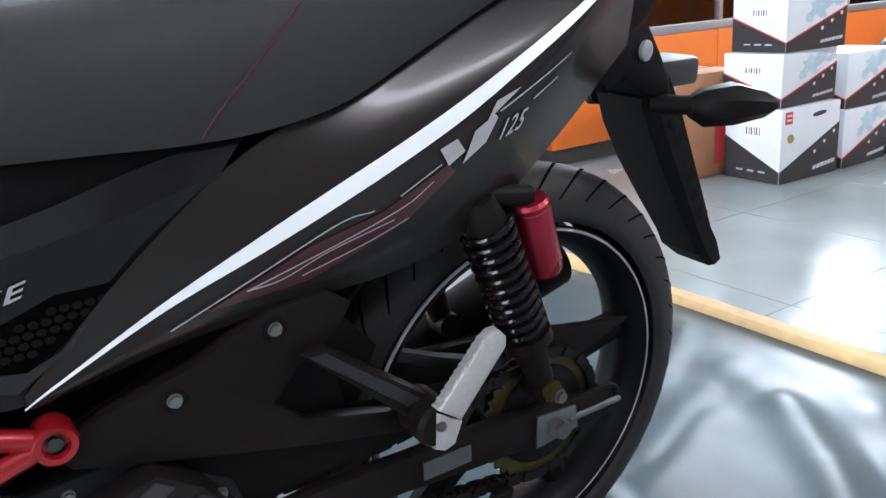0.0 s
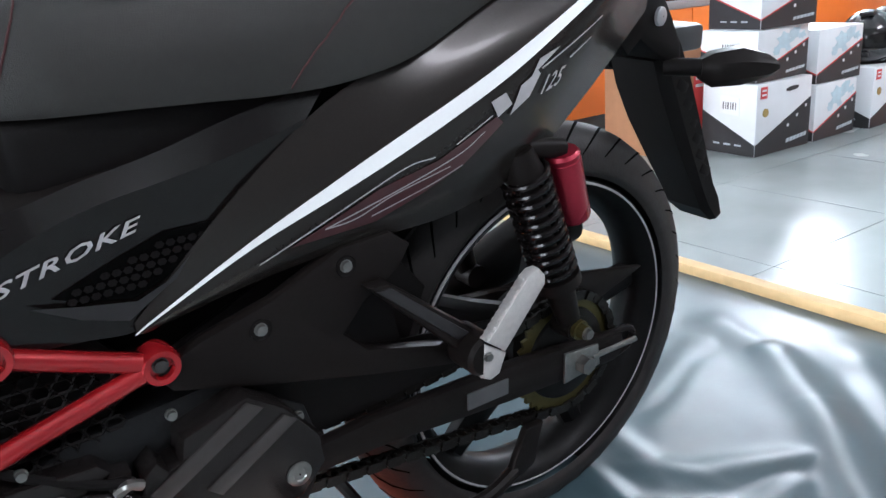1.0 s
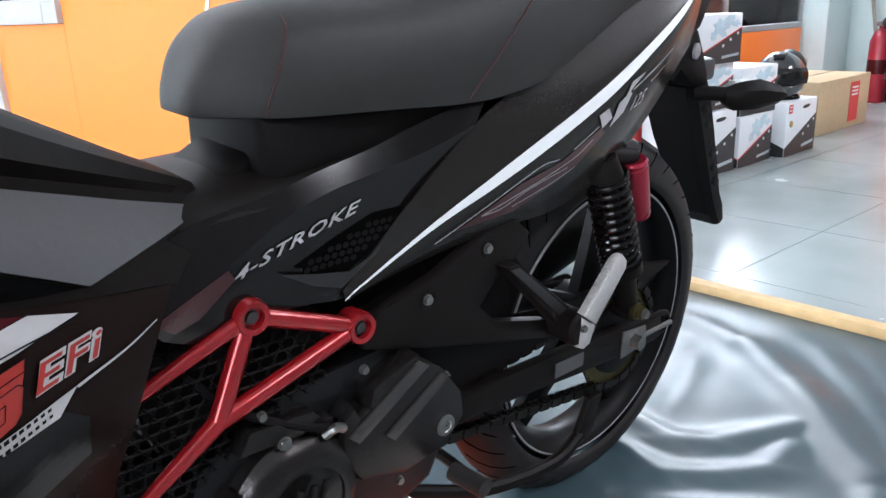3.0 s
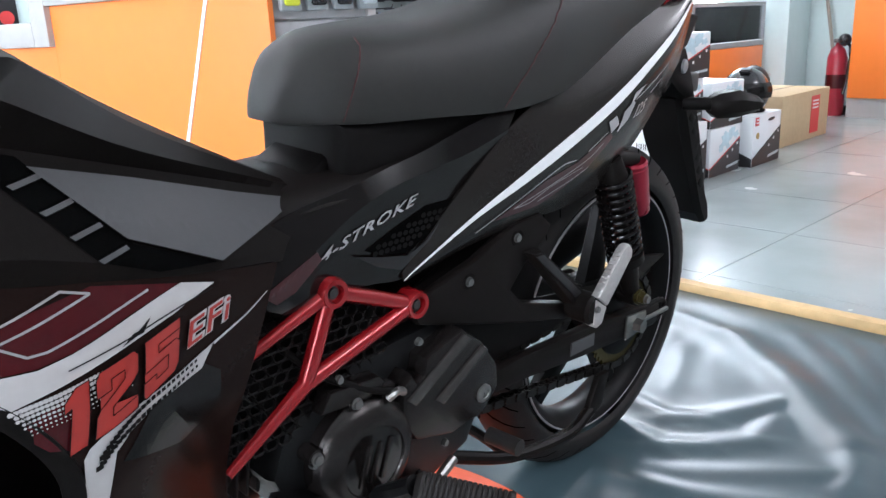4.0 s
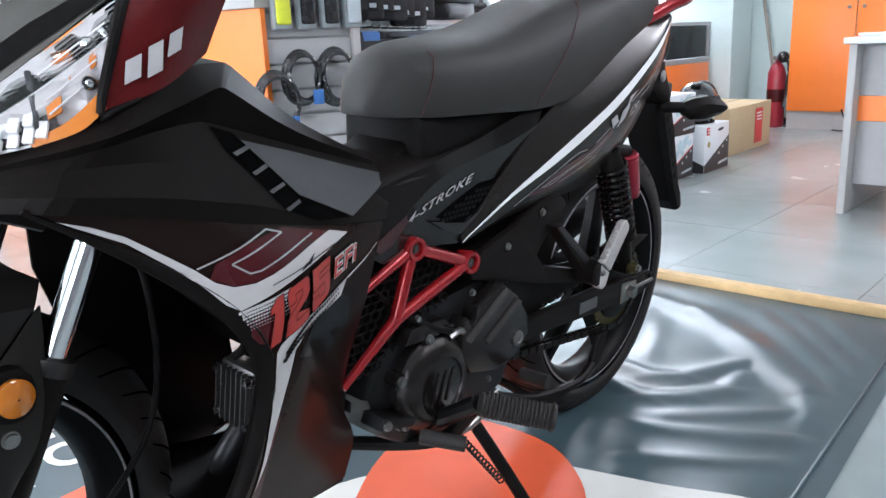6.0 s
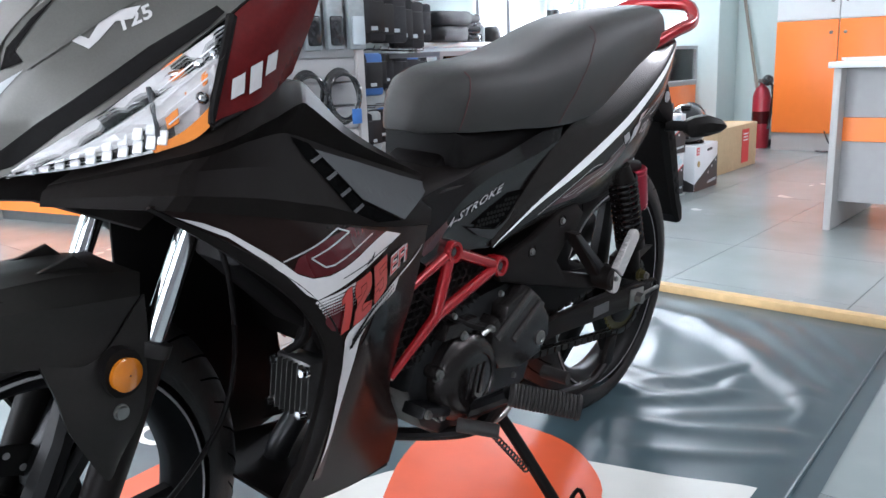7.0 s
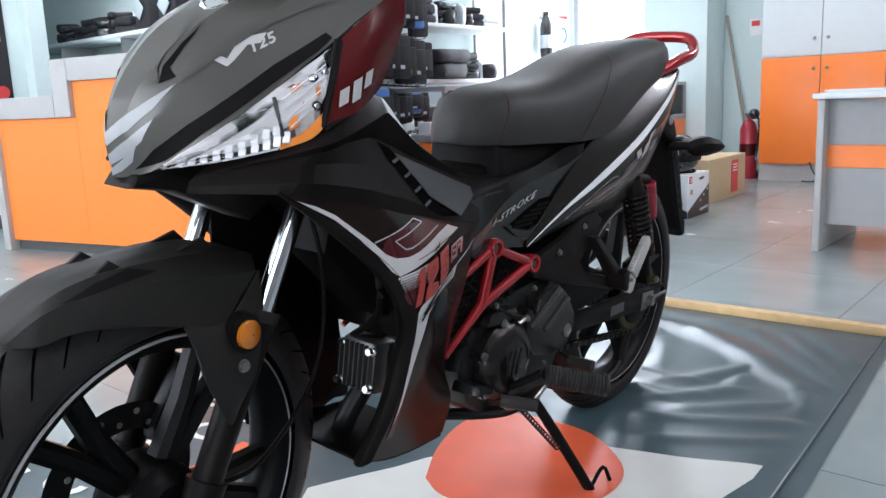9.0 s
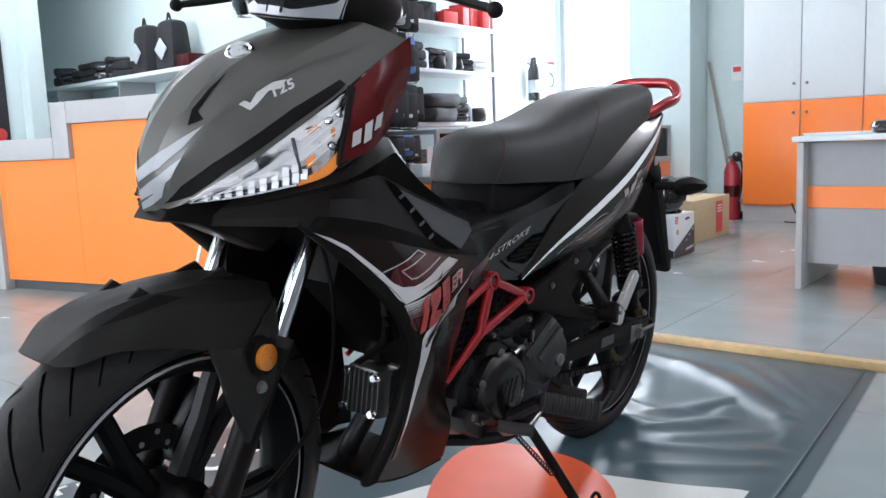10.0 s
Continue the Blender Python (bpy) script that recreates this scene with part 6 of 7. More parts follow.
part("face_disc", lathe(bmesh.new(), cc, (0, -1, 0), [(0.0385, 0.0525), (0.042, 0.0510), (0.0405, 0.043), (0.0425, 0.036), (0.0425, 0.001)], 40), GLOSS, gc, "glossy black face")
for k in range(3):
    part("face_rib", boxbm(-0.0035, 0.0035, -0.0025, 0.0, -0.026, 0.026, 0.001, Matrix.Translation(cc + Vector((0.016 * (k - 1), -0.0425, 0.0))) @ pose(0, 0, 0, 0, 18)), CASE, gc, "low rib on the glossy face")
for a in (0.62, 1.75, 2.75, 3.75):
    p = cc + Vector((0.077 * math.cos(a), 0.0, 0.077 * math.sin(a)))
    part("lug", cyl(bmesh.new(), p, p + Vector((0, -0.026, 0)), 0.0105, n=14), CASE, gc)
    bolt("bolt", gc, p + Vector((0, -0.026, 0)), 0.0062, 0.006, m=STEEL)
bm = slab(bmesh.new(), [(-0.556, 0.345), (-0.554, 0.380), (-0.540, 0.392), (-0.531, 0.378), (-0.520, 0.382), (-0.516, 0.404), (-0.452, 0.423), (-0.417, 0.397), (-0.384, 0.352), (-0.380, 0.318), (-0.408, 0.288), (-0.470, 0.280), (-0.532, 0.297), (-0.546, 0.318)], -0.128, -0.090, 0.007)
sc = part("sprocket_cover", bm, CASE, engine, "angular dark grey sprocket cover with ribs")
for pts in ([(-0.551, 0.362), (-0.538, 0.350), (-0.440, 0.408), (-0.455, 0.419)], [(-0.502, 0.344), (-0.490, 0.333), (-0.408, 0.382), (-0.421, 0.392)]):
    part("rib", slab(bmesh.new(), pts, -0.1315, -0.1275, 0.001), CASERIB, sc, "lighter raised rib")
part("drain_plug", lathe(bmesh.new(), (-0.412, -0.127, 0.318), (0, -1, 0), [(0, 0.001), (0, 0.0135), (0.003, 0.0130), (0.0045, 0.0105), (0.0045, 0.007), (0.003, 0.006), (0.003, 0.001)], 24), STEEL, engine, "bright round plug")
for x, z in ((-0.640, 0.418), (-0.562, 0.372), (-0.518, 0.424), (-0.679, 0.327), (-0.470, 0.262), (-0.40, 0.373)):
    bolt("bolt", engine, (x, -0.112, z), 0.0046, 0.006)
for pts in ([(-0.668, 0.385), (-0.60, 0.380), (-0.575, 0.392), (-0.585, 0.404), (-0.655, 0.408)], [(-0.585, 0.352), (-0.562, 0.352), (-0.560, 0.385), (-0.580, 0.388)]):
    part("casting_web", slab(bmesh.new(), pts, -0.119, -0.095, 0.003), CASE, engine, "ribbed web of the casting")
part("hose_clip", tube(bmesh.new(), [(-0.575, -0.122, 0.372), (-0.566, -0.130, 0.382), (-0.556, -0.128, 0.376)], 0.005, 8, 8), STEEL, engine, "bright metal hose clip")
part("clutch_cable", tube(bmesh.new(), [(-0.70, -0.085, 0.47), (-0.655, -0.108, 0.425), (-0.60, -0.118, 0.392), (-0.565, -0.122, 0.378)], 0.0045, 8, 16), MATTE, engine, "black cable along the crankcase")
part("step_plate", slab(bmesh.new(), [(-0.728, 0.282), (-0.662, 0.262), (-0.655, 0.276), (-0.720, 0.298)], -0.130, -0.085, 0.005), CASEBLK, engine, "black step below the crankcase")
bolt("bolt", engine, (-0.718, -0.131, 0.288), 0.006, 0.006, m=STEEL)
# cylinder lying forward, with fins
cyl_d = Vector((-0.993, 0, 0.117)).normalized()
cm = Matrix.Translation((-0.648, 0.0, 0.320)) @ cyl_d.to_track_quat("X", "Z").to_matrix().to_4x4()
bm = boxbm(0.0, 0.20, -0.042, 0.042, -0.042, 0.042, 0.012, cm)
cylr = part("cylinder", bm, CASEBLK, engine, "forward-lying finned engine cylinder")
for k in range(9):
    part("fin", boxbm(0.03 + 0.014 * k, 0.034 + 0.014 * k, -0.052, 0.052, -0.052, 0.052, 0.002, cm), CASEBLK, cylr, "", None)
bm = boxbm(0.165, 0.222, -0.040, 0.040, -0.044, 0.044, 0.01, cm)
hd = part("cylinder_head", bm, HEADM, cylr, "bare cast cylinder head")
for k in range(7):
    part("head_fin", boxbm(0.218, 0.230, -0.034 + 0.011 * k, -0.0315 + 0.011 * k, -0.038, 0.038, 0.001, cm), HEADM, hd, "", None)
for u in (-1, 1):
    for v in (-1, 1):
        p0 = cm @ Vector((0.222, u * 0.034, v * 0.031))
        bolt("bolt", hd, p0, 0.0065, 0.012, cyl_d, m=CHROME)
part("intake_stub", cyl(bmesh.new(), cm @ Vector((0.19, 0, 0.05)), cm @ Vector((0.17, 0, 0.13)), 0.024, 0.02, 16), MATTE, cylr)
part("spark_cable", tube(bmesh.new(), [cm @ Vector((0.20, -0.04, 0.035)), (-0.90, -0.08, 0.46), (-0.9, -0.08, 0.54), (-0.84, -0.05, 0.58)], 0.006, 8, 18), MATTE, cylr)
part("exhaust_pipe", tube(bmesh.new(), [cm @ Vector((0.20, 0.0, -0.04)), (-0.885, 0.01, 0.25), (-0.86, 0.03, 0.205), (-0.66, 0.09, 0.17), (-0.4, 0.12, 0.2), (-0.15, 0.14, 0.26)], 0.018, 14, 36), CASEBLK, bike, "dark exhaust pipe under the engine")
part("silencer", cyl(bmesh.new(), (-0.18, 0.145, 0.25), (0.22, 0.16, 0.36), 0.035, 0.048, 24), MATTE, bike, "black exhaust silencer")

# foot controls
bm = bmesh.new()
tube(bm, [(-0.70, 0.0, 0.20), (-0.63, -0.09, 0.205), (-0.60, -0.14, 0.225), (-0.600, -0.185, 0.285)], 0.011, 10, 16)
part("footpeg_bar", bm, MATTE, bike, "black rider footpeg bar")
a, b = Vector((-0.600, -0.195, 0.300)), Vector((-0.536, -0.285, 0.284))
bm = bmesh.new()
d = (b - a)
lathe(bm, a, d, [(0, 0.001), (0, 0.015), (0.006, 0.019)] + [(0.010 + 0.0058 * k + e, 0.0195 if e in (0.0012, 0.004) else 0.0178) for k in range(17) for e in (0.0, 0.0012, 0.004)] + [(d.length - 0.005, 0.0215), (d.length, 0.019), (d.length, 0.001)], 20)
part("footpeg_rubber", bm, RUBBER, bike, "ribbed black rubber footpeg")
part("footpeg_mount", tube(bmesh.new(), [(-0.60, -0.09, 0.23), (-0.605, -0.14, 0.26), (-0.604, -0.175, 0.285), a], 0.014, 10, 8), CASEBLK, bike)
bm = tube(bmesh.new(), [(-0.47, -0.13, 0.245), (-0.55, -0.145, 0.225), (-0.64, -0.15, 0.240), (-0.675, -0.165, 0.268)], 0.007, 10, 14)
lever = part("shift_lever", bm, STEEL, bike, "metal gear shift lever")
part("lever_rubber", cyl(bmesh.new(), (-0.682, -0.160, 0.268), (-0.650, -0.215, 0.264), 0.011, n=14), RUBBER, lever, "black rubber toe piece")
part("lever_rubber", cyl(bmesh.new(), (-0.40, -0.13, 0.25), (-0.395, -0.18, 0.25), 0.012, n=14), RUBBER, lever, "black rubber heel piece")
# side stand and main stand
bm = tube(bmesh.new(), [(-0.520, -0.105, 0.225), (-0.498, -0.145, 0.160), (-0.476, -0.188, 0.088), (-0.457, -0.225, 0.024)], 0.0105, 12, 10)
tube(bm, [(-0.500, -0.090, 0.222), (-0.488, -0.118, 0.175), (-0.482, -0.150, 0.13)], 0.007, 8, 8)
slab(bm, rounded([(-0.51, 0.016), (-0.40, 0.016), (-0.40, 0.025), (-0.51, 0.025)], 1), -0.27, -0.205)
sst = part("side_stand", bm, MATTE, bike, "black side stand swung out to the floor")
pts = [Vector((-0.545, -0.1, 0.20)) + (Vector((-0.505, -0.175, 0.115)) - Vector((-0.545, -0.1, 0.20))) * (k / 120) + 0.007 * Vector((math.cos(k * 0.9), math.sin(k * 0.9) * 0.4, math.sin(k * 0.9) * 0.6)) for k in range(121)]
part("spring", tube(bmesh.new(), pts, 0.0018, 5), CASEBLK, sst, "stand return spring")
part("foot_hook", tube(bmesh.new(), [(-0.455, -0.225, 0.03), (-0.42, -0.23, 0.06), (-0.405, -0.24, 0.03)], 0.004, 8, 8), MATTE, sst)
bm = tube(bmesh.new(), [(-0.43, -0.07, 0.2), (-0.30, -0.09, 0.15), (-0.17, -0.10, 0.135), (-0.10, -0.095, 0.15)], 0.01, 10, 16)
tube(bm, [(-0.43, 0.07, 0.2), (-0.30, 0.09, 0.15), (-0.17, 0.10, 0.135), (-0.10, 0.095, 0.15)], 0.01, 10, 16)
tube(bm, [(-0.30, -0.09, 0.15), (-0.30, 0.0, 0.16), (-0.30, 0.09, 0.15)], 0.008, 8, 8)
slab(bm, [(-0.12, 0.13), (-0.07, 0.15), (-0.055, 0.21), (-0.085, 0.21)], -0.10, -0.088, 0.003)
part("main_stand", bm, SATIN, bike, "folded black main stand")

# ---- leg shields ----
LEG = [
    [(-1.160, -0.176, 0.686), (-1.05, -0.190, 0.666), (-0.95, -0.175, 0.638), (-0.82, -0.148, 0.604), (-0.715, -0.124, 0.582)],
    [(-1.060, -0.188, 0.622), (-0.98, -0.192, 0.60), (-0.90, -0.182, 0.575), (-0.82, -0.158, 0.552), (-0.735, -0.13, 0.54)],
    [(-0.985, -0.198, 0.558), (-0.93, -0.197, 0.535), (-0.87, -0.182, 0.51), (-0.82, -0.160, 0.49), (-0.762, -0.135, 0.478)],
    [(-0.945, -0.194, 0.490), (-0.90, -0.188, 0.47), (-0.86, -0.172, 0.45), (-0.82, -0.152, 0.432), (-0.785, -0.132, 0.42)],
    [(-0.944, -0.180, 0.420), (-0.90, -0.172, 0.40), (-0.86, -0.156, 0.38), (-0.82, -0.138, 0.362), (-0.79, -0.122, 0.35)],
    [(-0.962, -0.168, 0.345), (-0.918, -0.157, 0.326), (-0.870, -0.146, 0.310), (-0.82, -0.134, 0.298), (-0.772, -0.122, 0.292)],
    [(-0.985, -0.146, 0.272), (-0.935, -0.138, 0.256), (-0.885, -0.130, 0.244), (-0.832, -0.122, 0.236), (-0.782, -0.114, 0.232)],
]
INNER = [[row[0], (row[0][0] - 0.012 * k, row[0][1] + 0.012 * k, row[0][2] - 0.008 * k), (row[0][0] + 0.004, row[0][1] + 0.035 * k, row[0][2] - 0.012 * k), (row[0][0] + 0.03, row[0][1] + 0.05 * k, row[0][2] - 0.01)]
         for row, k in zip(LEG, (0.1, 0.7, 1.0, 1.0, 1.0, 1.0, 1.0))]
legs = {}
for s in (-1, 1):
    legs[s] = part("leg_shield", surf(bmesh.new(), LEG, 30, 44, 0.004, s > 0), LEGTINT, bike, "glossy dark leg shield with red and white graphics")
    part("shield_edge", surf(bmesh.new(), INNER, 10, 36, 0.003, s > 0), SATIN, legs[s], "matte black inner edge")
tl, tlr = tree_of(legs[-1]), tree_of(legs[1])


def on_leg(bm, m, label="", lift=0.0016):
    """A print on both leg shields; the one on the right is mirrored."""
    other = bm.copy()
    part("print", drape(bm, tl, -1, lift), m, legs[-1], label, None)
    part("print", drape(other, tlr, 1, lift), m, legs[1], label, None)


on_leg(outline([(-1.013, 0.594), (-0.989, 0.582), (-0.963, 0.579), (-0.935, 0.581), (-0.892, 0.589), (-0.834, 0.597), (-0.911, 0.620), (-0.966, 0.617), (-1.005, 0.607)], 0.012), MAROON, "maroon field")
on_leg(outline([(-1.14, 0.673), (-1.112, 0.663), (-1.086, 0.650), (-1.046, 0.621), (-1.026, 0.606), (-1.008, 0.590), (-0.989, 0.581), (-0.963, 0.578), (-0.938, 0.580), (-0.892, 0.588), (-0.832, 0.597), (-0.797, 0.586), (-0.844, 0.576), (-0.884, 0.571), (-0.928, 0.564), (-0.959, 0.560), (-0.985, 0.556), (-1.0, 0.566), (-1.02, 0.588), (-1.047, 0.613), (-1.086, 0.644), (-1.112, 0.658)], 0.010), WHITEFILM, "white sweeping stripe", 0.0022)
on_leg(ribbon([(-0.801, 0.5825), (-0.890, 0.5745), (-0.943, 0.5700)], 0.0013, 0.0010, 30), MATTE, "thin black line in the stripe", 0.0030)
on_leg(outline([(-0.899, 0.5705), (-0.887, 0.5765), (-0.882, 0.5765), (-0.868, 0.5825), (-0.878, 0.5735), (-0.884, 0.5735)], 0.01), MATTE, "small black zigzag", 0.0032)
bm = bmesh.new()
for k in range(24):
    for j in range(7):
        f = k / 23
        c = Vector((-0.986 + 0.078 * f, 0, 0.5535 + 0.006 * f)) + Vector((0.0016 * (j % 2) + 0.0019 * j, 0, -0.0034 * j))
        r = 0.0020 * (1 - 0.12 * j) * (1 - 0.2 * f)
        bm.faces.new([bm.verts.new(c + Vector((r * 1.2 * math.cos(q), 0, r * math.sin(q)))) for q in (0, 1.05, 2.09, 3.14, 4.19, 5.24)])
on_leg(bm, WHITEFILM, "fading dots of white", 0.0022)
on_leg(outline([(-0.984, 0.537), (-0.962, 0.548), (-0.940, 0.552), (-0.932, 0.535), (-0.942, 0.505), (-0.965, 0.514)], 0.010), MAROON, "maroon number field", 0.0014)


def on_field(u, v):
    """A spot in the slanting four-cornered field of the large number."""
    lo = Vector((-0.957, 0.503)).lerp(Vector((-0.849, 0.534)), u)
    hi = Vector((-0.949, 0.556)).lerp(Vector((-0.838, 0.572)), u)
    p = lo.lerp(hi, v)
    return (p.x, p.y)


BLOCK = [
    [(0.04, 0.0), (0.17, 0.0), (0.17, 1.0), (0.07, 1.0), (-0.01, 0.86), (-0.01, 0.70), (0.04, 0.74)],
    [(0.22, 0.0), (0.57, 0.0), (0.57, 0.22), (0.35, 0.22), (0.35, 0.36), (0.53, 0.52), (0.57, 0.62), (0.57, 0.90), (0.53, 1.0), (0.25, 1.0), (0.22, 0.90), (0.22, 0.64), (0.34, 0.64), (0.34, 0.80), (0.45, 0.80), (0.45, 0.66), (0.25, 0.46), (0.22, 0.36)],
    [(0.64, 0.0), (0.94, 0.0), (0.98, 0.10), (0.98, 0.54), (0.94, 0.64), (0.76, 0.64), (0.76, 0.79), (0.98, 0.79), (0.98, 1.0), (0.63, 1.0), (0.63, 0.46), (0.86, 0.46), (0.86, 0.20), (0.74, 0.20), (0.74, 0.30), (0.62, 0.30), (0.62, 0.08)],
]
for d in BLOCK:
    pts = [on_field(u, v) for u, v in d]
    part("number_print", drape(outline(pts, 0.006), tl, -1, 0.0030), REDFILM, legs[-1], "large red block figure", None)
    bm = bmesh.new()
    for p, q in zip(pts, pts[1:] + pts[:1]):
        p, q = Vector((p[0], 0, p[1])), Vector((q[0], 0, q[1]))
        w = Vector((-(q - p).z, 0, (q - p).x)).normalized() * 0.0004
        row = [(bm.verts.new(p.lerp(q, k / 4) + w), bm.verts.new(p.lerp(q, k / 4) - w)) for k in range(5)]
        for a, b in zip(row, row[1:]):
            bm.faces.new((a[0], a[1], b[1], b[0]))
    part("number_edge", drape(bm, tl, -1, 0.0036), MATTE, legs[-1], "thin black outline of the figure", None)
part("lettering", drape(letters_on("EFi", 0.027, -0.839, 0.5435, 8, 0.35, 0.060, 0.0016, fit=True), tl, -1, 0.0024), WHITEFILM, legs[-1], "small white lettering", None)
part("lettering", drape(letters_on("EFi", 0.027, -0.839, 0.5435, 8, 0.35, 0.059, 0.0002, fit=True), tl, -1, 0.0034), REDFILM, legs[-1], "small red lettering", None)
on_leg(outline([(-0.942, 0.495), (-0.937, 0.503), (-0.915, 0.517), (-0.882, 0.523), (-0.844, 0.528), (-0.808, 0.535), (-0.825, 0.518), (-0.877, 0.514), (-0.904, 0.503), (-0.917, 0.490), (-0.925, 0.455), (-0.930, 0.42), (-0.945, 0.355), (-0.957, 0.32), (-0.948, 0.37), (-0.942, 0.42), (-0.943, 0.46)], 0.010), WHITEFILM, "white and grey stripe down the shield", 0.0016)
on_leg(ribbon([(-0.808, 0.534), (-0.765, 0.544), (-0.735, 0.556)], 0.0025, 0.001, 16), WHITEFILM, "thin white line", 0.0018)
bm = bmesh.new()
for k in range(22):
    for j in range(2):
        f = (k + 0.5 * j) / 22
        c = catmull([Vector((-0.83, 0, 0.526)), Vector((-0.86, 0, 0.521)), Vector((-0.89, 0, 0.515)), Vector((-0.915, 0, 0.503)), Vector((-0.932, 0, 0.485))], f)
        r = 0.0028 * (0.5 + 0.6 * f)
        o = Vector((0.002, 0, 0.0045)) * (j * 2 - 1) * (0.6 + 0.6 * f)
        bm.faces.new([bm.verts.new(c + o + Vector((u * r, 0, v * r))) for u, v in ((-1, -1), (1, -0.6), (1, 1), (-1, 0.6))])
on_leg(bm, MATTE, "small chequered squares", 0.0028)
PIN = [(-1.025, 0.607), (-0.935, 0.624), (-0.913, 0.6155), (-0.988, 0.603), (-0.968, 0.589), (-0.954, 0.588), (-0.864, 0.602)]
for p, q in zip(PIN, PIN[1:]):
    on_leg(ribbon([p, ((p[0] + q[0]) / 2, (p[1] + q[1]) / 2), q], 0.0018, 0.0018, 14), GREYFILM, "thin pale line", 0.0024)
on_leg(outline([(-0.912, 0.478), (-0.885, 0.510), (-0.83, 0.528), (-0.802, 0.505), (-0.805, 0.474), (-0.855, 0.462)], 0.014), GLOSS, "glossy black field", 0.001)
on_leg(ribbon([(-0.955, 0.30), (-0.945, 0.36), (-0.93, 0.41)], 0.014, 0.004, 16), MAROON, "maroon line", 0.0012)

# ---- upper front cover ----
# from the lower lip over the hollow facet, the recess under the ridge, the ridge and the upper band to the middle
UP = [
    [(-1.215, -0.078, 0.678), (-1.150, -0.183, 0.681), (-1.05, -0.193, 0.660), (-0.99, -0.185, 0.643), (-0.95, -0.178, 0.632), (-0.91, -0.169, 0.622), (-0.82, -0.151, 0.600), (-0.712, -0.126, 0.580)],
    [(-1.214, -0.080, 0.686), (-1.140, -0.187, 0.694), (-1.05, -0.194, 0.679), (-0.99, -0.186, 0.663), (-0.95, -0.178, 0.652), (-0.91, -0.169, 0.638), (-0.82, -0.150, 0.607), (-0.70, -0.116, 0.588)],
    [(-1.212, -0.080, 0.692), (-1.125, -0.174, 0.711), (-1.04, -0.172, 0.706), (-0.985, -0.165, 0.694), (-0.945, -0.158, 0.684), (-0.905, -0.149, 0.671), (-0.82, -0.130, 0.640), (-0.672, -0.094, 0.602)],
    [(-1.209, -0.083, 0.695), (-1.110, -0.176, 0.723), (-1.04, -0.163, 0.731), (-0.985, -0.142, 0.732), (-0.962, -0.136, 0.728), (-0.93, -0.128, 0.718), (-0.84, -0.104, 0.688), (-0.655, -0.066, 0.627)],
    [(-1.208, -0.084, 0.698), (-1.105, -0.184, 0.732), (-1.025, -0.176, 0.751), (-0.970, -0.156, 0.7625), (-0.955, -0.151, 0.763), (-0.938, -0.145, 0.755), (-0.835, -0.112, 0.702), (-0.648, -0.060, 0.630)],
    [(-1.175, -0.072, 0.708), (-1.06, -0.150, 0.768), (-0.985, -0.132, 0.782), (-0.930, -0.108, 0.783), (-0.914, -0.102, 0.779), (-0.895, -0.096, 0.767), (-0.805, -0.070, 0.709), (-0.648, -0.046, 0.633)],
    [(-1.13, -0.03, 0.740), (-1.04, -0.06, 0.782), (-0.97, -0.050, 0.786), (-0.915, -0.040, 0.784), (-0.898, -0.037, 0.778), (-0.878, -0.034, 0.764), (-0.79, -0.028, 0.709), (-0.648, -0.026, 0.633)],
    [(-1.12, 0.0, 0.745), (-1.03, 0.0, 0.786), (-0.96, 0.0, 0.789), (-0.91, 0.0, 0.785), (-0.893, 0.0, 0.778), (-0.872, 0.0, 0.763), (-0.785, 0.0, 0.709), (-0.648, 0.0, 0.633)],
]
ups = {}
for s in (-1, 1):
    ups[s] = part("front_cover", surf(bmesh.new(), UP, 42, 42, 0.004, s > 0, True), COVERM, bike, "matte black creased front cover with slots", 11)
for s in (-1, 1):
    tree = tree_of(ups[s])
    part("grey_inlay", drape(outline([(-0.932, 0.709), (-0.845, 0.682), (-0.74, 0.647), (-0.658, 0.622), (-0.700, 0.615), (-0.785, 0.602), (-0.871, 0.644), (-0.900, 0.677)], 0.012), tree, s, 0.004), INLAY, ups[s], "dark grey triangular inlay", None)
    # flat black sheet on the cover, painting the shadow below the overhanging ridge
    part("slot_shade", drape(outline([(-0.968, 0.727), (-0.937, 0.716), (-0.866, 0.638), (-0.79, 0.602), (-0.85, 0.612), (-0.90, 0.635), (-0.932, 0.674), (-0.958, 0.703)], 0.012), tree, s, 0.0012), SHADEBLK, ups[s], "black sheet painting the shade inside the slots", None)
    for k in range(4):
        x, z = -0.951 + 0.0165 * k, 0.700 - 0.021 * k
        part("slot_bar", drape(outline([(x, z), (x + 0.028, z + 0.003), (x + 0.030, z - 0.0005), (x + 0.004, z - 0.0035)], 0.01), tree, s, 0.003), INLAY, ups[s], "", None)

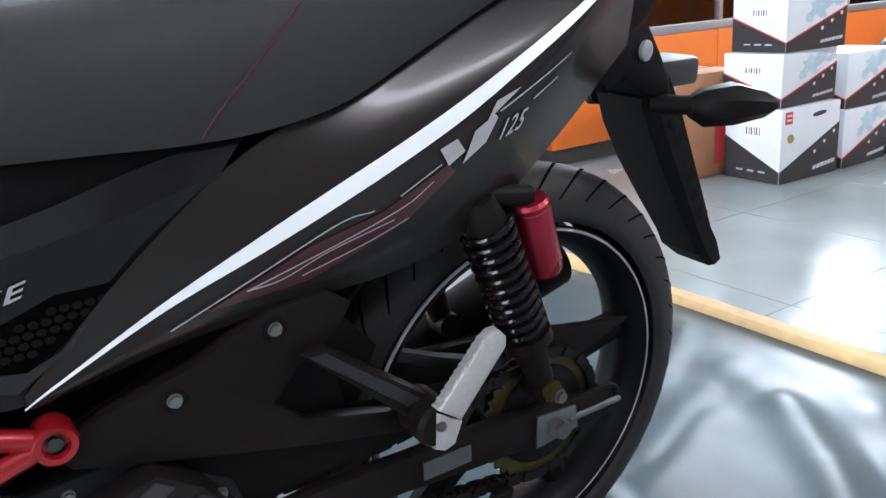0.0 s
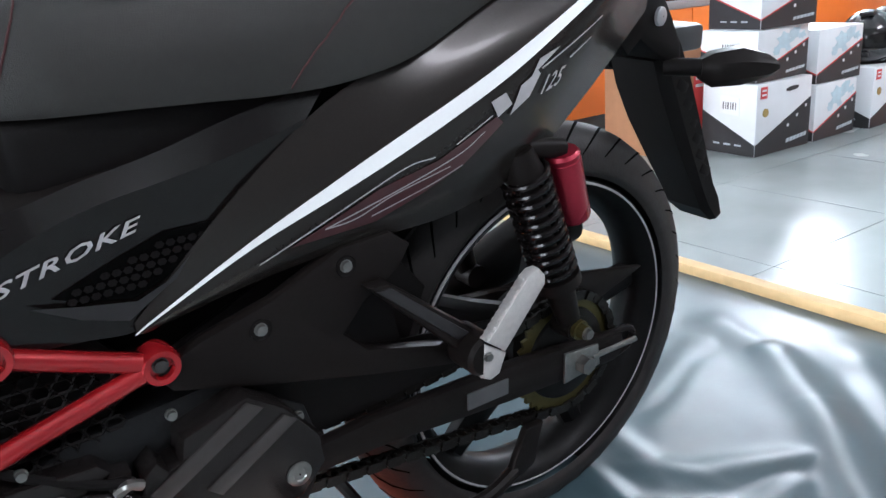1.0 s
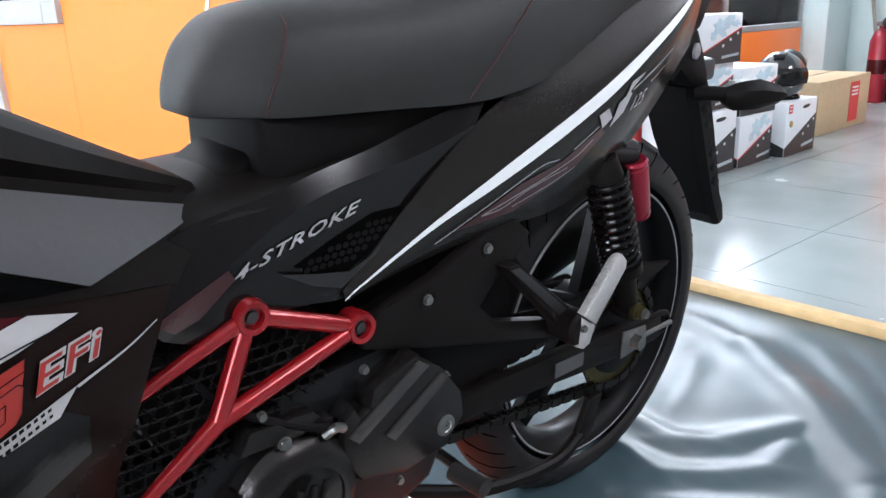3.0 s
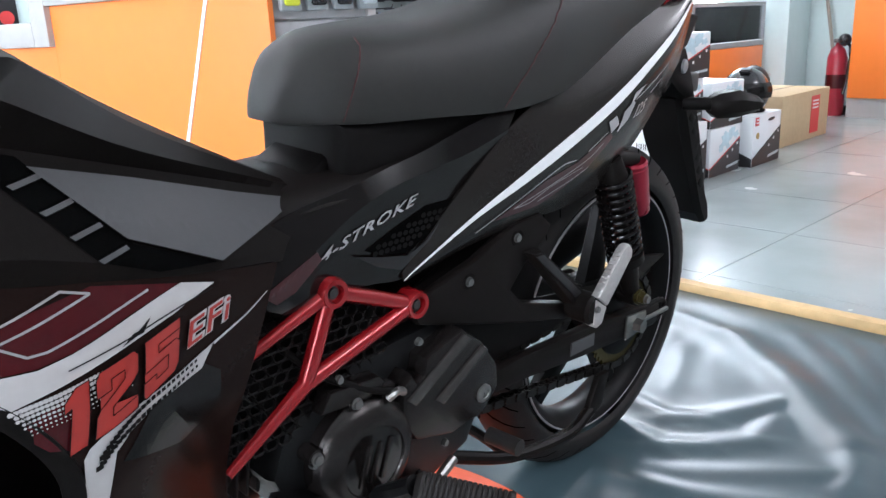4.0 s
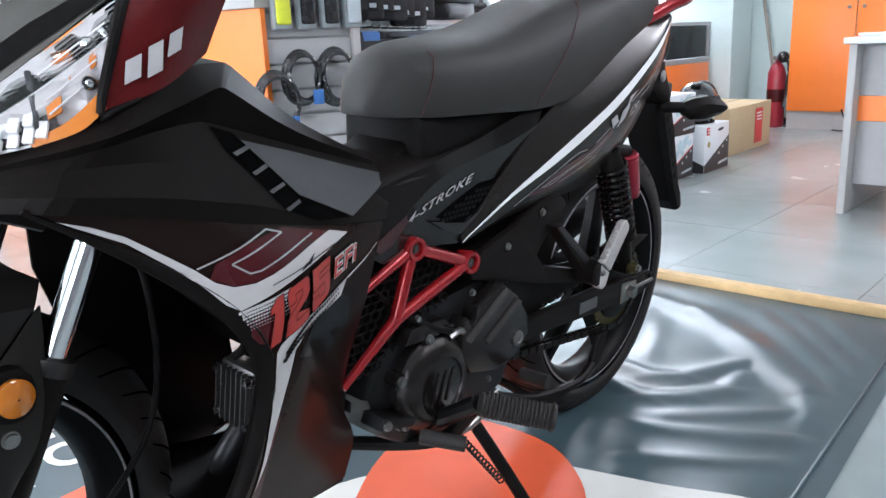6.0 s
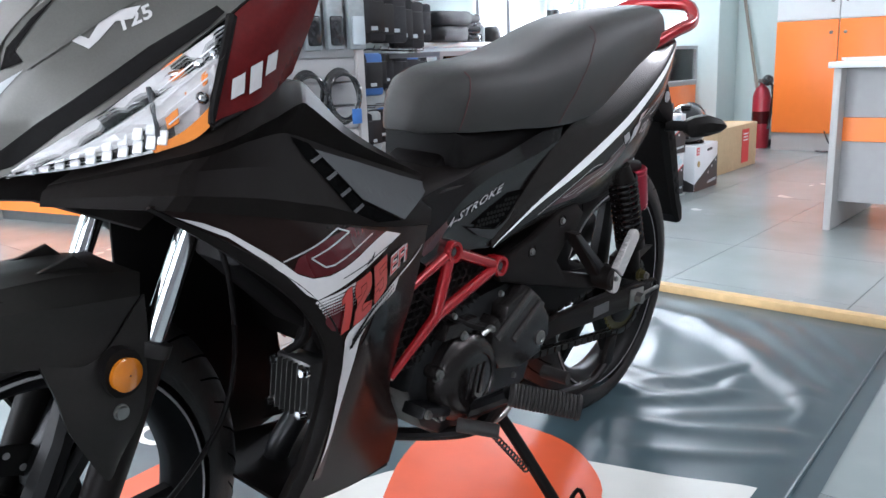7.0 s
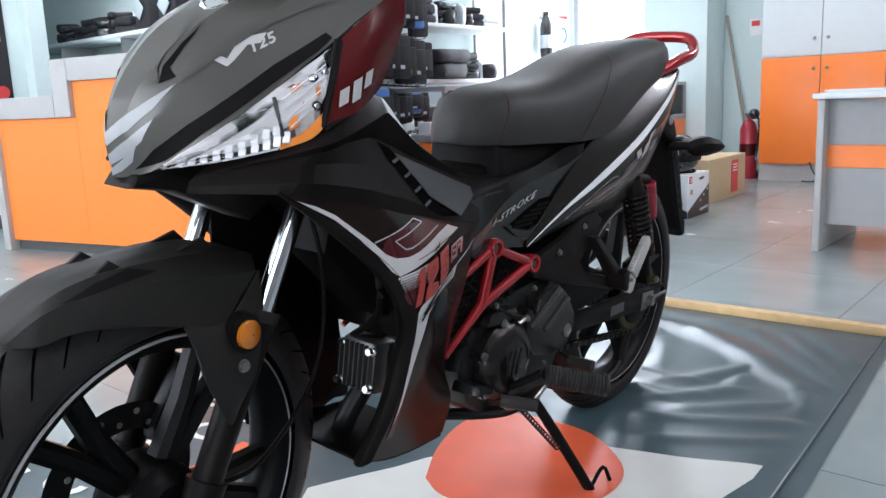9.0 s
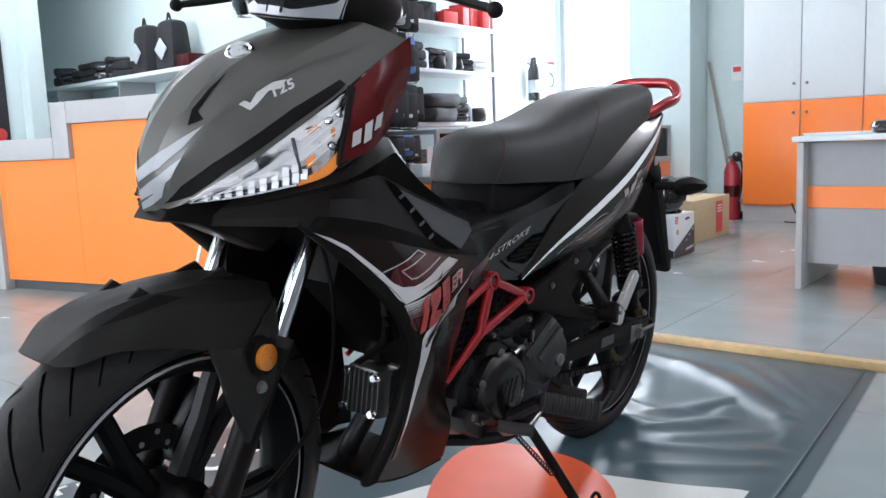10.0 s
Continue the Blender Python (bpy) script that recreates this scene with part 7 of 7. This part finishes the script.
# ---- nose cowl, headlamps, red side panels ----
NC = 0.0
NOSE = [
    [(-1.258, NC, 0.692), (-1.263, NC, 0.745), (-1.243, NC, 0.802), (-1.192, NC, 0.862), (-1.112, NC, 0.905), (-1.0, NC, 0.945)],
    [(-1.252, -0.010, 0.693), (-1.255, -0.018, 0.744), (-1.232, -0.028, 0.802), (-1.178, -0.046, 0.860), (-1.100, -0.052, 0.905), (-0.99, -0.06, 0.946)],
    [(-1.244, -0.024, 0.695), (-1.240, -0.038, 0.740), (-1.209, -0.054, 0.794), (-1.150, -0.074, 0.850), (-1.072, -0.094, 0.898), (-0.975, -0.108, 0.942)],
    [(-1.235, -0.037, 0.700), (-1.215, -0.056, 0.738), (-1.170, -0.084, 0.787), (-1.100, -0.107, 0.845), (-1.035, -0.122, 0.888), (-0.955, -0.130, 0.932)],
    [(-1.227, -0.047, 0.706), (-1.192, -0.078, 0.736), (-1.135, -0.110, 0.780), (-1.058, -0.140, 0.842), (-1.0, -0.152, 0.885), (-0.935, -0.155, 0.920)],
]
nose = {}
bm = surf(bmesh.new(), [NOSE[4], NOSE[3], NOSE[2], NOSE[1], NOSE[0], *flip(NOSE[1:], NC)], 36, 40, 0.0, False, True)
fs = list(bm.faces)
bmesh.ops.recalc_face_normals(bm, faces=fs)
if sum(f.normal.z for f in fs) < 0:
    bmesh.ops.reverse_faces(bm, faces=fs)
bmesh.ops.solidify(bm, geom=fs, thickness=0.004)
cowl = part("nose_cowl", bm, COWL, bike, "graphite grey nose cowl with a silver chevron tip", 14)
tn = tree_of(cowl)
part("nose_beak", slab(bmesh.new(), [(-1.258, 0.682), (-1.247, 0.697), (-1.2, 0.704), (-1.10, 0.71), (-1.02, 0.67), (-1.09, 0.622), (-1.20, 0.672)], -0.034, 0.034, 0.01), SATIN, bike, "black beak under the nose")


def front_drape(bm, lift=0.0015):
    """Lay a mesh drawn in y and z on to the nose, from ahead."""
    gone = []
    for v in bm.verts:
        hit = tn.ray_cast(Vector((-2.0, v.co.y, v.co.z)), Vector((1, 0, 0)), 2.0)
        if hit[0] is None:
            gone.append(v)
        else:
            v.co = hit[0] + Vector((-lift, 0, lift * 0.6))
    bmesh.ops.delete(bm, geom=gone, context="VERTS")
    return bm


def yz_outline(pts, step=0.01):
    bm = outline(pts, step)
    for v in bm.verts:
        v.co = Vector((0, v.co.x, v.co.z))
    return bm


for s in (-1, 1):
    for pts in ([(0.0, 0.744), (0.030, 0.772), (0.056, 0.800), (0.044, 0.772), (0.025, 0.747), (0.0, 0.728)], [(0.0, 0.718), (0.024, 0.737), (0.045, 0.760), (0.037, 0.735), (0.020, 0.717), (0.0, 0.706)], [(0.0, 0.702), (0.016, 0.714), (0.032, 0.731), (0.025, 0.711), (0.012, 0.700), (0.0, 0.694)]):
        part("silver_chevron", front_drape(yz_outline([(NC + s * y, z) for y, z in pts], 0.008), 0.0015), SILVER, cowl, "silver chevron on the nose tip", None)
tc = tree_of(cowl)
for s in (-1, 1):
    def over(bm, lift):
        if s > 0:
            for v in bm.verts:
                v.co.y = 0.0
            drape(bm, tc, -1, lift)
            for v in bm.verts:
                v.co.y = 2 * NC - v.co.y
            return bm
        return drape(bm, tc, -1, lift)
    # black sliver painted as the shadow that the raised lip throws
    part("scoop_shade", over(outline([(-1.220, 0.800), (-1.212, 0.820), (-1.190, 0.846), (-1.165, 0.868), (-1.188, 0.843), (-1.207, 0.818), (-1.204, 0.808)], 0.008), 0.002), MATTE, cowl, "dark line painting the shade beside the raised lip", None)
    part("scoop_lip", over(ribbon([(-1.224, 0.802), (-1.216, 0.826), (-1.188, 0.856), (-1.152, 0.885), (-1.124, 0.898)], 0.005, 0.002, 40), 0.0045), COWL, cowl, "raised lip beside the painted shade line", None)
    part("raised_edge", over(ribbon([(-1.204, 0.803), (-1.150, 0.841), (-1.107, 0.868), (-1.058, 0.890), (-1.02, 0.902)], 0.004, 0.002, 40), 0.003), COWL, cowl, "raised crease on the cowl", None)
    part("lamp_brow", over(outline([(-1.246, 0.703), (-1.233, 0.726), (-1.203, 0.754), (-1.167, 0.782), (-1.112, 0.823), (-1.050, 0.862), (-1.046, 0.856), (-1.062, 0.842), (-1.113, 0.805), (-1.190, 0.745), (-1.224, 0.713)], 0.008), 0.0025), MATTE, cowl, "black band over the headlamp", None)
part("badge", lathe(bmesh.new(), (-1.128, -0.030, 0.893), (-0.55, -0.35, 0.74), [(-0.004, 0.001), (-0.004, 0.019), (0.004, 0.019), (0.006, 0.016), (0.004, 0.013), (0.005, 0.001)], 28), CHROME, cowl, "small round chrome badge")
part("number_print", drape(letters_on("125", 0.015, -1.127, 0.8372, 27, 0.35, 0.034, 0.0004, fit=True), tc, -1, 0.002), WHITEFILM, cowl, "small white 125", None)
part("mark", drape(outline([(-1.170, 0.829), (-1.160, 0.832), (-1.154, 0.829), (-1.143, 0.844), (-1.128, 0.855), (-1.108, 0.860), (-1.121, 0.851), (-1.117, 0.848), (-1.131, 0.845), (-1.147, 0.828), (-1.156, 0.820)], 0.006), tc, -1, 0.002), WHITEFILM, cowl, "angular white mark", None)

for s in (-1, 1):
    f = 1 if s < 0 else -1
    up_e = [(-1.227, -0.049, 0.707), (-1.195, -0.080, 0.735), (-1.135, -0.110, 0.778), (-1.075, -0.135, 0.825), (-1.045, -0.148, 0.848)]
    low_e = [(-1.227, -0.050, 0.705), (-1.182, -0.102, 0.715), (-1.135, -0.145, 0.729), (-1.10, -0.165, 0.749), (-1.075, -0.166, 0.780)]
    mid_e = [tuple((a + b) / 2 - (0.008 if i == 0 else (0.012 if i == 1 else 0)) for i, (a, b) in enumerate(zip(p, q))) for p, q in zip(up_e, low_e)]
    rows = [up_e, mid_e, low_e]
    shift = (0, 2 * NC if s > 0 else 0, 0)
    back = [[(x + (0.001, 0.006, 0.006)[k], y * (0.995, 0.965, 0.965)[k], z + (0.001, 0.0, 0.002)[k]) for x, y, z in row] for k, row in enumerate(rows)]
    bm = surf(bmesh.new(), back, 17, 7, 0.0, s > 0)
    rnd = random.Random(5)
    for k, v in enumerate(bm.verts):
        d = rnd.uniform(-0.003, 0.004)
        v.co += Vector((d, f * d * 0.7, rnd.uniform(-0.001, 0.001)))
    bmesh.ops.solidify(bm, geom=list(bm.faces), thickness=0.002)
    ref = part("headlamp", bm, FACETM, bike, "clear headlamp with bright faceted reflector", None)
    ref.location = shift
    lens = part("lens", surf(bmesh.new(), rows, 22, 12, 0.002, s > 0), LENS, ref, "clear curved lens")
    lens.visible_shadow = False
    part("bezel", tube(bmesh.new(), [(x, f * y, z) for x, y, z in low_e[:3]], 0.0013, 8, 24), REFLECT, ref, "thin bright lens edge")

    def inside(u, v, deep):
        pu, pl = catmull([Vector(q) for q in up_e], u), catmull([Vector(q) for q in low_e], u)
        c = pu.lerp(pl, v)
        return Vector((c.x + deep, f * (c.y + deep * 0.55), c.z + 0.001)), (pu - pl).length

    rnd = random.Random(11)
    # a dark tray along the lower edge with two rows of small bright light cells
    q = [[tuple(inside(u, v, -0.0005)[0]) for u in (0.06, 0.2, 0.36, 0.5, 0.62)] for v in (0.58, 0.78, 0.97)]
    part("cell_tray", surf(bmesh.new(), q, 16, 6, 0.001), CELLM, ref, "dark grey tray of the light cells")
    for j, v in enumerate((0.88, 0.67)):
        for k in range(10 - j):
            c, w = inside(0.085 + 0.054 * k + 0.02 * j, v, -0.004)
            h = max(0.003, min(0.0072, w * 0.11))
            m = Matrix.Translation(c) @ Vector((-0.62, f * -0.55, 0.55)).to_track_quat("X", "Z").to_matrix().to_4x4()
            part("light_cell", boxbm(-0.002, 0.002, -0.0043, 0.0043, -h, h, 0.0008, m), REFLECT, ref, "small bright light cell", None)
    # round bowls in the upper half
    for u, v, r in ((0.66, 0.36, 0.015), (0.80, 0.52, 0.013), (0.50, 0.40, 0.012)):
        c = inside(u, v, 0.004)[0]
        part("bowl", lathe(bmesh.new(), c, (-0.75, -f * 0.55, 0.3), [(0.007, r * 1.02), (0.006, r), (0.001, r * 0.75), (-0.002, r * 0.3), (-0.002, 0.001)], 20), CHROME, ref, "bright round reflector bowl")
    # amber inner lenses and small bright bulbs
    for us, vs in (((0.60, 0.66), (0.62, 0.80)), ((0.80, 0.86), (0.45, 0.62)), ((0.64, 0.70), (0.20, 0.30)), ((0.70, 0.79), (0.50, 0.56))):
        q = [[inside(u, v, -0.004)[0] for u in (us[0], (us[0] + us[1]) / 2, us[1])] for v in (vs[0], (vs[0] + vs[1]) / 2, vs[1])]
        part("amber_lens", surf(bmesh.new(), [[tuple(p) for p in row] for row in q], 6, 6, 0.002), ORANGE_LENS, ref, "amber inner lens")
    for u, v, r in ((0.78, 0.30, 0.007), (0.80, 0.72, 0.007), (0.90, 0.35, 0.006)):
        bm = bmesh.new()
        bmesh.ops.create_uvsphere(bm, u_segments=12, v_segments=8, radius=r, matrix=Matrix.Translation(inside(u, v, -0.002)[0]))
        part("bulb", bm, CHROME, ref, "small bright bulb")
    for k in range(4):
        p, q = inside(0.60 + 0.005 * k, 0.25 + 0.17 * k, -0.006)[0], inside(0.92 - 0.02 * k, 0.25 + 0.17 * k, -0.006)[0]
        part("lens_rib", tube(bmesh.new(), [p, q], 0.0008, 6), REFLECT, ref)
    a0, a1 = inside(0.57, 0.12, -0.004)[0], inside(0.555, 0.85, -0.004)[0]
    part("divider", tube(bmesh.new(), [a0, a0.lerp(a1, 0.5), a1], 0.0026, 8, 8), INLAY, ref, "grey divider in the lamp")
    part("orange_insert", surf(bmesh.new(), [[(-1.138, -0.146, 0.7320), (-1.110, -0.162, 0.749), (-1.084, -0.170, 0.772)], [(-1.135, -0.149, 0.7280), (-1.104, -0.167, 0.7400), (-1.083, -0.173, 0.757)]], 10, 4, 0.002, s > 0), ORANGE_LENS, ref, "orange indicator lens")
    part("orange_insert", surf(bmesh.new(), [[(-1.060, -0.146, 0.826), (-1.070, -0.152, 0.802), (-1.080, -0.162, 0.776)], [(-1.050, -0.153, 0.830), (-1.060, -0.161, 0.806), (-1.072, -0.170, 0.779)]], 10, 4, 0.002, s > 0), ORANGE_LENS, ref, "orange indicator lens")
    RP = [
        [(-1.045, -0.152, 0.852), (-0.99, -0.158, 0.893), (-0.932, -0.156, 0.925)],
        [(-1.068, -0.166, 0.808), (-1.01, -0.172, 0.842), (-0.943, -0.164, 0.872)],
        [(-1.088, -0.172, 0.754), (-1.03, -0.172, 0.770), (-0.972, -0.152, 0.796)],
    ]
    rp = part("red_side_panel", surf(bmesh.new(), RP, 14, 14, 0.004, s > 0), PANELRED, bike, "glossy dark red cowl side panel")
    rp.location = shift
    part("edge_trim", tube(bmesh.new(), [(x, f * y, z) for x, y, z in (RP[0][0], RP[1][0], RP[2][0], (-1.074, -0.172, 0.756), (-1.052, -0.172, 0.763))], 0.0055, 8, 16, 0.002), MATTE, rp, "black edge trim")
    trp = tree_of(rp)
    bm = bmesh.new()
    for k, hh in enumerate((0.024, 0.032, 0.024)):
        x, z = -1.066 + 0.0205 * k, 0.775 + 0.0105 * k - (0.006 if k == 1 else 0)
        bm.faces.new([bm.verts.new(q) for q in ((x, 0, z), (x + 0.015, 0, z + 0.006), (x + 0.018, 0, z + 0.006 + hh * 0.8), (x + 0.004, 0, z + hh * 0.8))])
    part("mark", drape(bm, trp, s, 0.0022), WHITEFILM, rp, "white angular mark in three strokes", None)

# ---- handlebar, instrument cover, levers ----
bm = bmesh.new()
rings = []
for x, zb, zt, w in ((-1.112, 0.956, 0.985, 0.03), (-1.09, 0.942, 1.01, 0.06), (-1.03, 0.928, 1.04, 0.078), (-0.95, 0.918, 1.05, 0.082), (-0.88, 0.925, 1.03, 0.074), (-0.84, 0.95, 1.0, 0.05)):
    rings.append([bm.verts.new((x, w * math.cos(a), (zb + zt) / 2 + (zt - zb) / 2 * math.sin(a))) for a in [2 * math.pi * k / 20 for k in range(20)]])
for p, q in zip(rings, rings[1:]):
    for i in range(20):
        bm.faces.new((p[i], p[(i + 1) % 20], q[(i + 1) % 20], q[i]))
bm.faces.new(rings[0])
bm.faces.new(rings[-1])
hb = part("handlebar_cover", bm, SATIN, bike, "black handlebar and instrument cover")
hb.matrix_basis = STEER
part("steering_neck", slab(bmesh.new(), [(-1.0, 0.93), (-0.90, 0.95), (-0.925, 0.775), (-0.975, 0.765)], -0.05, 0.05, 0.015), MATTE, bike, "black steering neck cover")
part("position_lamp", surf(bmesh.new(), [[(-1.03, -0.082, 0.945), (-1.10, -0.045, 0.940), (-1.122, 0.0, 0.942), (-1.10, 0.045, 0.940), (-1.03, 0.082, 0.945)], [(-1.025, -0.088, 0.975), (-1.105, -0.05, 0.972), (-1.128, 0.0, 0.974), (-1.105, 0.05, 0.972), (-1.025, 0.088, 0.975)], [(-1.0, -0.086, 1.02), (-1.085, -0.05, 1.02), (-1.105, 0.0, 1.022), (-1.085, 0.05, 1.02), (-1.0, 0.086, 1.02)]], 18, 10, 0.003), LENS, hb, "clear position lamp")
part("lamp_reflector", surf(bmesh.new(), [[(-1.03, -0.076, 0.947), (-1.09, -0.042, 0.944), (-1.114, 0.0, 0.946), (-1.09, 0.042, 0.944), (-1.03, 0.076, 0.947)], [(-1.0, -0.08, 1.02), (-1.075, -0.045, 1.02), (-1.095, 0.0, 1.02), (-1.075, 0.045, 1.02), (-1.0, 0.08, 1.02)]], 16, 6, 0.002), REFLECT, hb, "bright lamp reflector")
for k in range(5):
    part("lamp_bar", tube(bmesh.new(), [(-1.112 + 0.004 * abs(k - 2), -0.04 + 0.02 * k, 0.948), (-1.100 + 0.004 * abs(k - 2), -0.04 + 0.02 * k, 1.015)], 0.002, 6), GREYP, hb)
for s in (-1, 1):
    part("handle_grip", tube(bmesh.new(), [(-0.90, s * 0.1, 1.0), (-0.88, s * 0.2, 1.02), (-0.84, s * 0.34, 1.03)], 0.016, 12, 12), RUBBER, hb, "black rubber grip")
    part("brake_lever", tube(bmesh.new(), [(-0.90, s * 0.10, 1.0), (-0.93, s * 0.18, 0.99), (-0.965, s * 0.25, 0.975), (-0.985, s * 0.285, 0.968)], 0.007, 10, 14, 0.006), MATTE, hb, "black hand lever")
    bm = bmesh.new()
    bmesh.ops.create_uvsphere(bm, u_segments=14, v_segments=10, radius=0.0105, matrix=Matrix.Translation((-0.99, s * 0.293, 0.966)))
    part("lever_ball", bm, MATTE, hb)

# ---- front fork, fender, reflectors ----
for s in (-1, 1):
    top, low = Vector((-1.048, s * 0.075 + 0.006 * (s + 1), 0.70)), Vector((FX + 0.022, s * 0.074, FZ + 0.01))
    d = (low - top).normalized()
    bm = cyl(bmesh.new(), top, top + d * 0.30, 0.0128, n=24)
    fork = part("fork_leg", bm, CHROME, bike, "chromed fork tube with black lower leg")
    fork.matrix_basis = STEER
    bm = cyl(bmesh.new(), top + d * 0.200, low, 0.021, 0.019, 24)
    cyl(bm, low - d * 0.03, low + d * 0.02, 0.026, 0.022, 16)
    part("lower_leg", bm, SATIN, fork, "black lower fork leg")
    part("dust_cap", cyl(bmesh.new(), top + d * 0.195, top + d * 0.21, 0.0225, n=24), RUBBER, fork)
    part("upper_clamp", cyl(bmesh.new(), top - d * 0.03, top + d * 0.022, 0.021, n=20), MATTE, fork, "black upper clamp")
part("front_axle", cyl(bmesh.new(), (FX, -0.115, FZ), (FX, 0.115, FZ), 0.011, n=14), STEEL, bike).matrix_basis = STEER

def wheel_y(x, off):
    """Sideways place of a point off metres from the steered wheel's middle plane."""
    return -0.016 + 0.132 * (x + 1.23) + off


def on_wheel(row, side=1):
    return [(x, wheel_y(x, side * off), z) for x, off, z in row]


# half of the fender, from its lip over the side ridge to the crest
HALF = [
    [(-1.420, -0.042, 0.548), (-1.400, -0.060, 0.549), (-1.36, -0.070, 0.555), (-1.29, -0.076, 0.542), (-1.225, -0.088, 0.525), (-1.19, -0.094, 0.520)],
    [(-1.425, -0.033, 0.551), (-1.385, -0.050, 0.578), (-1.33, -0.058, 0.586), (-1.27, -0.066, 0.586), (-1.19, -0.080, 0.578), (-1.13, -0.086, 0.572)],
    [(-1.428, -0.022, 0.553), (-1.378, -0.034, 0.586), (-1.335, -0.036, 0.598), (-1.275, -0.040, 0.602), (-1.185, -0.050, 0.600), (-1.11, -0.055, 0.585)],
    [(-1.429, -0.008, 0.554), (-1.376, -0.012, 0.586), (-1.338, -0.014, 0.600), (-1.28, -0.016, 0.605), (-1.185, -0.018, 0.605), (-1.12, -0.020, 0.590)],
]
FEN = [on_wheel(r) for r in HALF] + [on_wheel(r, -1) for r in HALF[::-1]]
bm = surf(bmesh.new(), FEN, 36, 28, 0.0, False, True)
fs = list(bm.faces)
bmesh.ops.recalc_face_normals(bm, faces=fs)
if sum(f.normal.z for f in fs) < 0:
    bmesh.ops.reverse_faces(bm, faces=fs)
bmesh.ops.solidify(bm, geom=fs, thickness=0.004)
fender = part("front_fender", bm, FENDERM, bike, "matte black creased front fender", 12)
tf = tree_of(fender)
for s in (-1, 1):
    # black patch puts the facet's shadow into colour; the surface is not recessed
    bm = outline([(-1.372, 0.583), (-1.33, 0.594), (-1.285, 0.601), (-1.255, 0.594), (-1.305, 0.590)], 0.008)
    part("scoop_shade", drape(bm, tf, s, 0.0012), MATTE, fender, "dark patch painting the shaded facet below the crest", None)
    for pts in ([(-1.335, 0.592), (-1.303, 0.612), (-1.286, 0.600)], [(-1.245, 0.596), (-1.172, 0.614), (-1.148, 0.590)]):
        bm = slab(bmesh.new(), pts, s * 0.026, s * 0.034, 0.002)
        for v in bm.verts:
            v.co.y = wheel_y(v.co.x, v.co.y)
        part("crest_fin", bm, FENDERM, fender, "small raised fin on the crest")
for s in (-1, 1):
    rows = [
        [(-1.243, -0.0865, 0.533), (-1.190, -0.0955, 0.524), (-1.126, -0.0885, 0.573)],
        [(-1.236, -0.098, 0.500), (-1.185, -0.107, 0.502), (-1.135, -0.102, 0.522)],
        [(-1.231, -0.108, 0.465), (-1.19, -0.115, 0.462), (-1.152, -0.110, 0.458)],
        [(-1.208, -0.104, 0.415), (-1.196, -0.107, 0.397), (-1.180, -0.105, 0.415)],
    ]
    rows = [on_wheel(r, -s) for r in rows]
    fl = part("fender_stay", surf(bmesh.new(), rows, 12, 16, 0.005), FENDERM, fender, "black fender side covering the fork leg")
    f = 1 if s < 0 else -1
    rf = part("side_reflector", lathe(bmesh.new(), (-1.172, wheel_y(-1.172, -f * 0.114), 0.508), (0.132, -f, 0.06), [(0, 0.001), (0, 0.0175), (0.006, 0.0175), (0.008, 0.015), (0.0105, 0.001)], 24), AMBER, fl, "round amber reflector")
    bm = slab(bmesh.new(), rounded([(-1.193, 0.485), (-1.151, 0.483), (-1.151, 0.532), (-1.193, 0.536)], 2), -f * 0.115, -f * 0.100)
    for v in bm.verts:
        v.co.y = wheel_y(v.co.x, v.co.y)
    part("reflector_plate", bm, MATTE, fl, "square black reflector plate")
    bolt("bolt", fl, (-1.180, wheel_y(-1.180, -f * 0.114), 0.470), 0.007, 0.006, (0, -f, 0))
# cables in front of the engine
part("brake_hose", tube(bmesh.new(), [(-0.98, -0.06, 0.93), (-1.05, -0.07, 0.75), (-1.02, -0.09, 0.55), (-1.03, -0.08, 0.40), (-1.12, -0.07, 0.30), (-1.2, -0.06, 0.29)], 0.0035, 8, 40), MATTE, bike, "black cable running down to the front wheel")
part("fork_bridge", boxbm(-1.10, -1.05, -0.11, 0.11, 0.685, 0.71, 0.006), MATTE, bike, "black fork bridge")
# black tunnel cover behind the front wheel
bm = surf(bmesh.new(), [[(-1.03, y, 0.67), (-0.93, y, 0.60), (-0.86, y, 0.52), (-0.83, y, 0.40)] for y in (-0.15, -0.07, 0.07, 0.16)], 14, 8, 0.004)
part("inner_panel", slab(bmesh.new(), [(-1.05, 0.64), (-0.90, 0.60), (-0.84, 0.50), (-0.80, 0.40), (-0.80, 0.235), (-0.90, 0.205), (-1.0, 0.25), (-1.03, 0.36), (-1.02, 0.44), (-1.05, 0.54)], 0.118, 0.124, 0.002), MATTE, bike, "black inner panel on the far side of the engine")
part("inner_shield", bm, MATTE, bike, "black inner shield above the engine")
bm = surf(bmesh.new(), [[(-0.985, y, 0.262), (-0.93, y * 1.0, 0.242), (-0.86, y * 0.95, 0.228), (-0.78, y * 0.9, 0.222)] for y in (-0.12, -0.05, 0.05, 0.12)], 14, 8, 0.004)
part("belly_pan", bm, MATTE, bike, "black belly pan under the engine")

# ---- floor tiles ----
tile_me = boxbm(0.0012, 0.5988, 0.0012, 0.5988, -0.012, 0.0, 0.0)
tm = bpy.data.meshes.new("tile")
tile_me.to_mesh(tm)
tile_me.free()
tm.materials.append(FLOOR)
floor_ob = bpy.data.objects["floor"]
for i in range(16):
    for j in range(18):
        ob = new("tile", tm)
        ob.parent = floor_ob
        ob.location = (-4.3 + 0.6 * i, -3.9 + 0.6 * j, -0.0005)
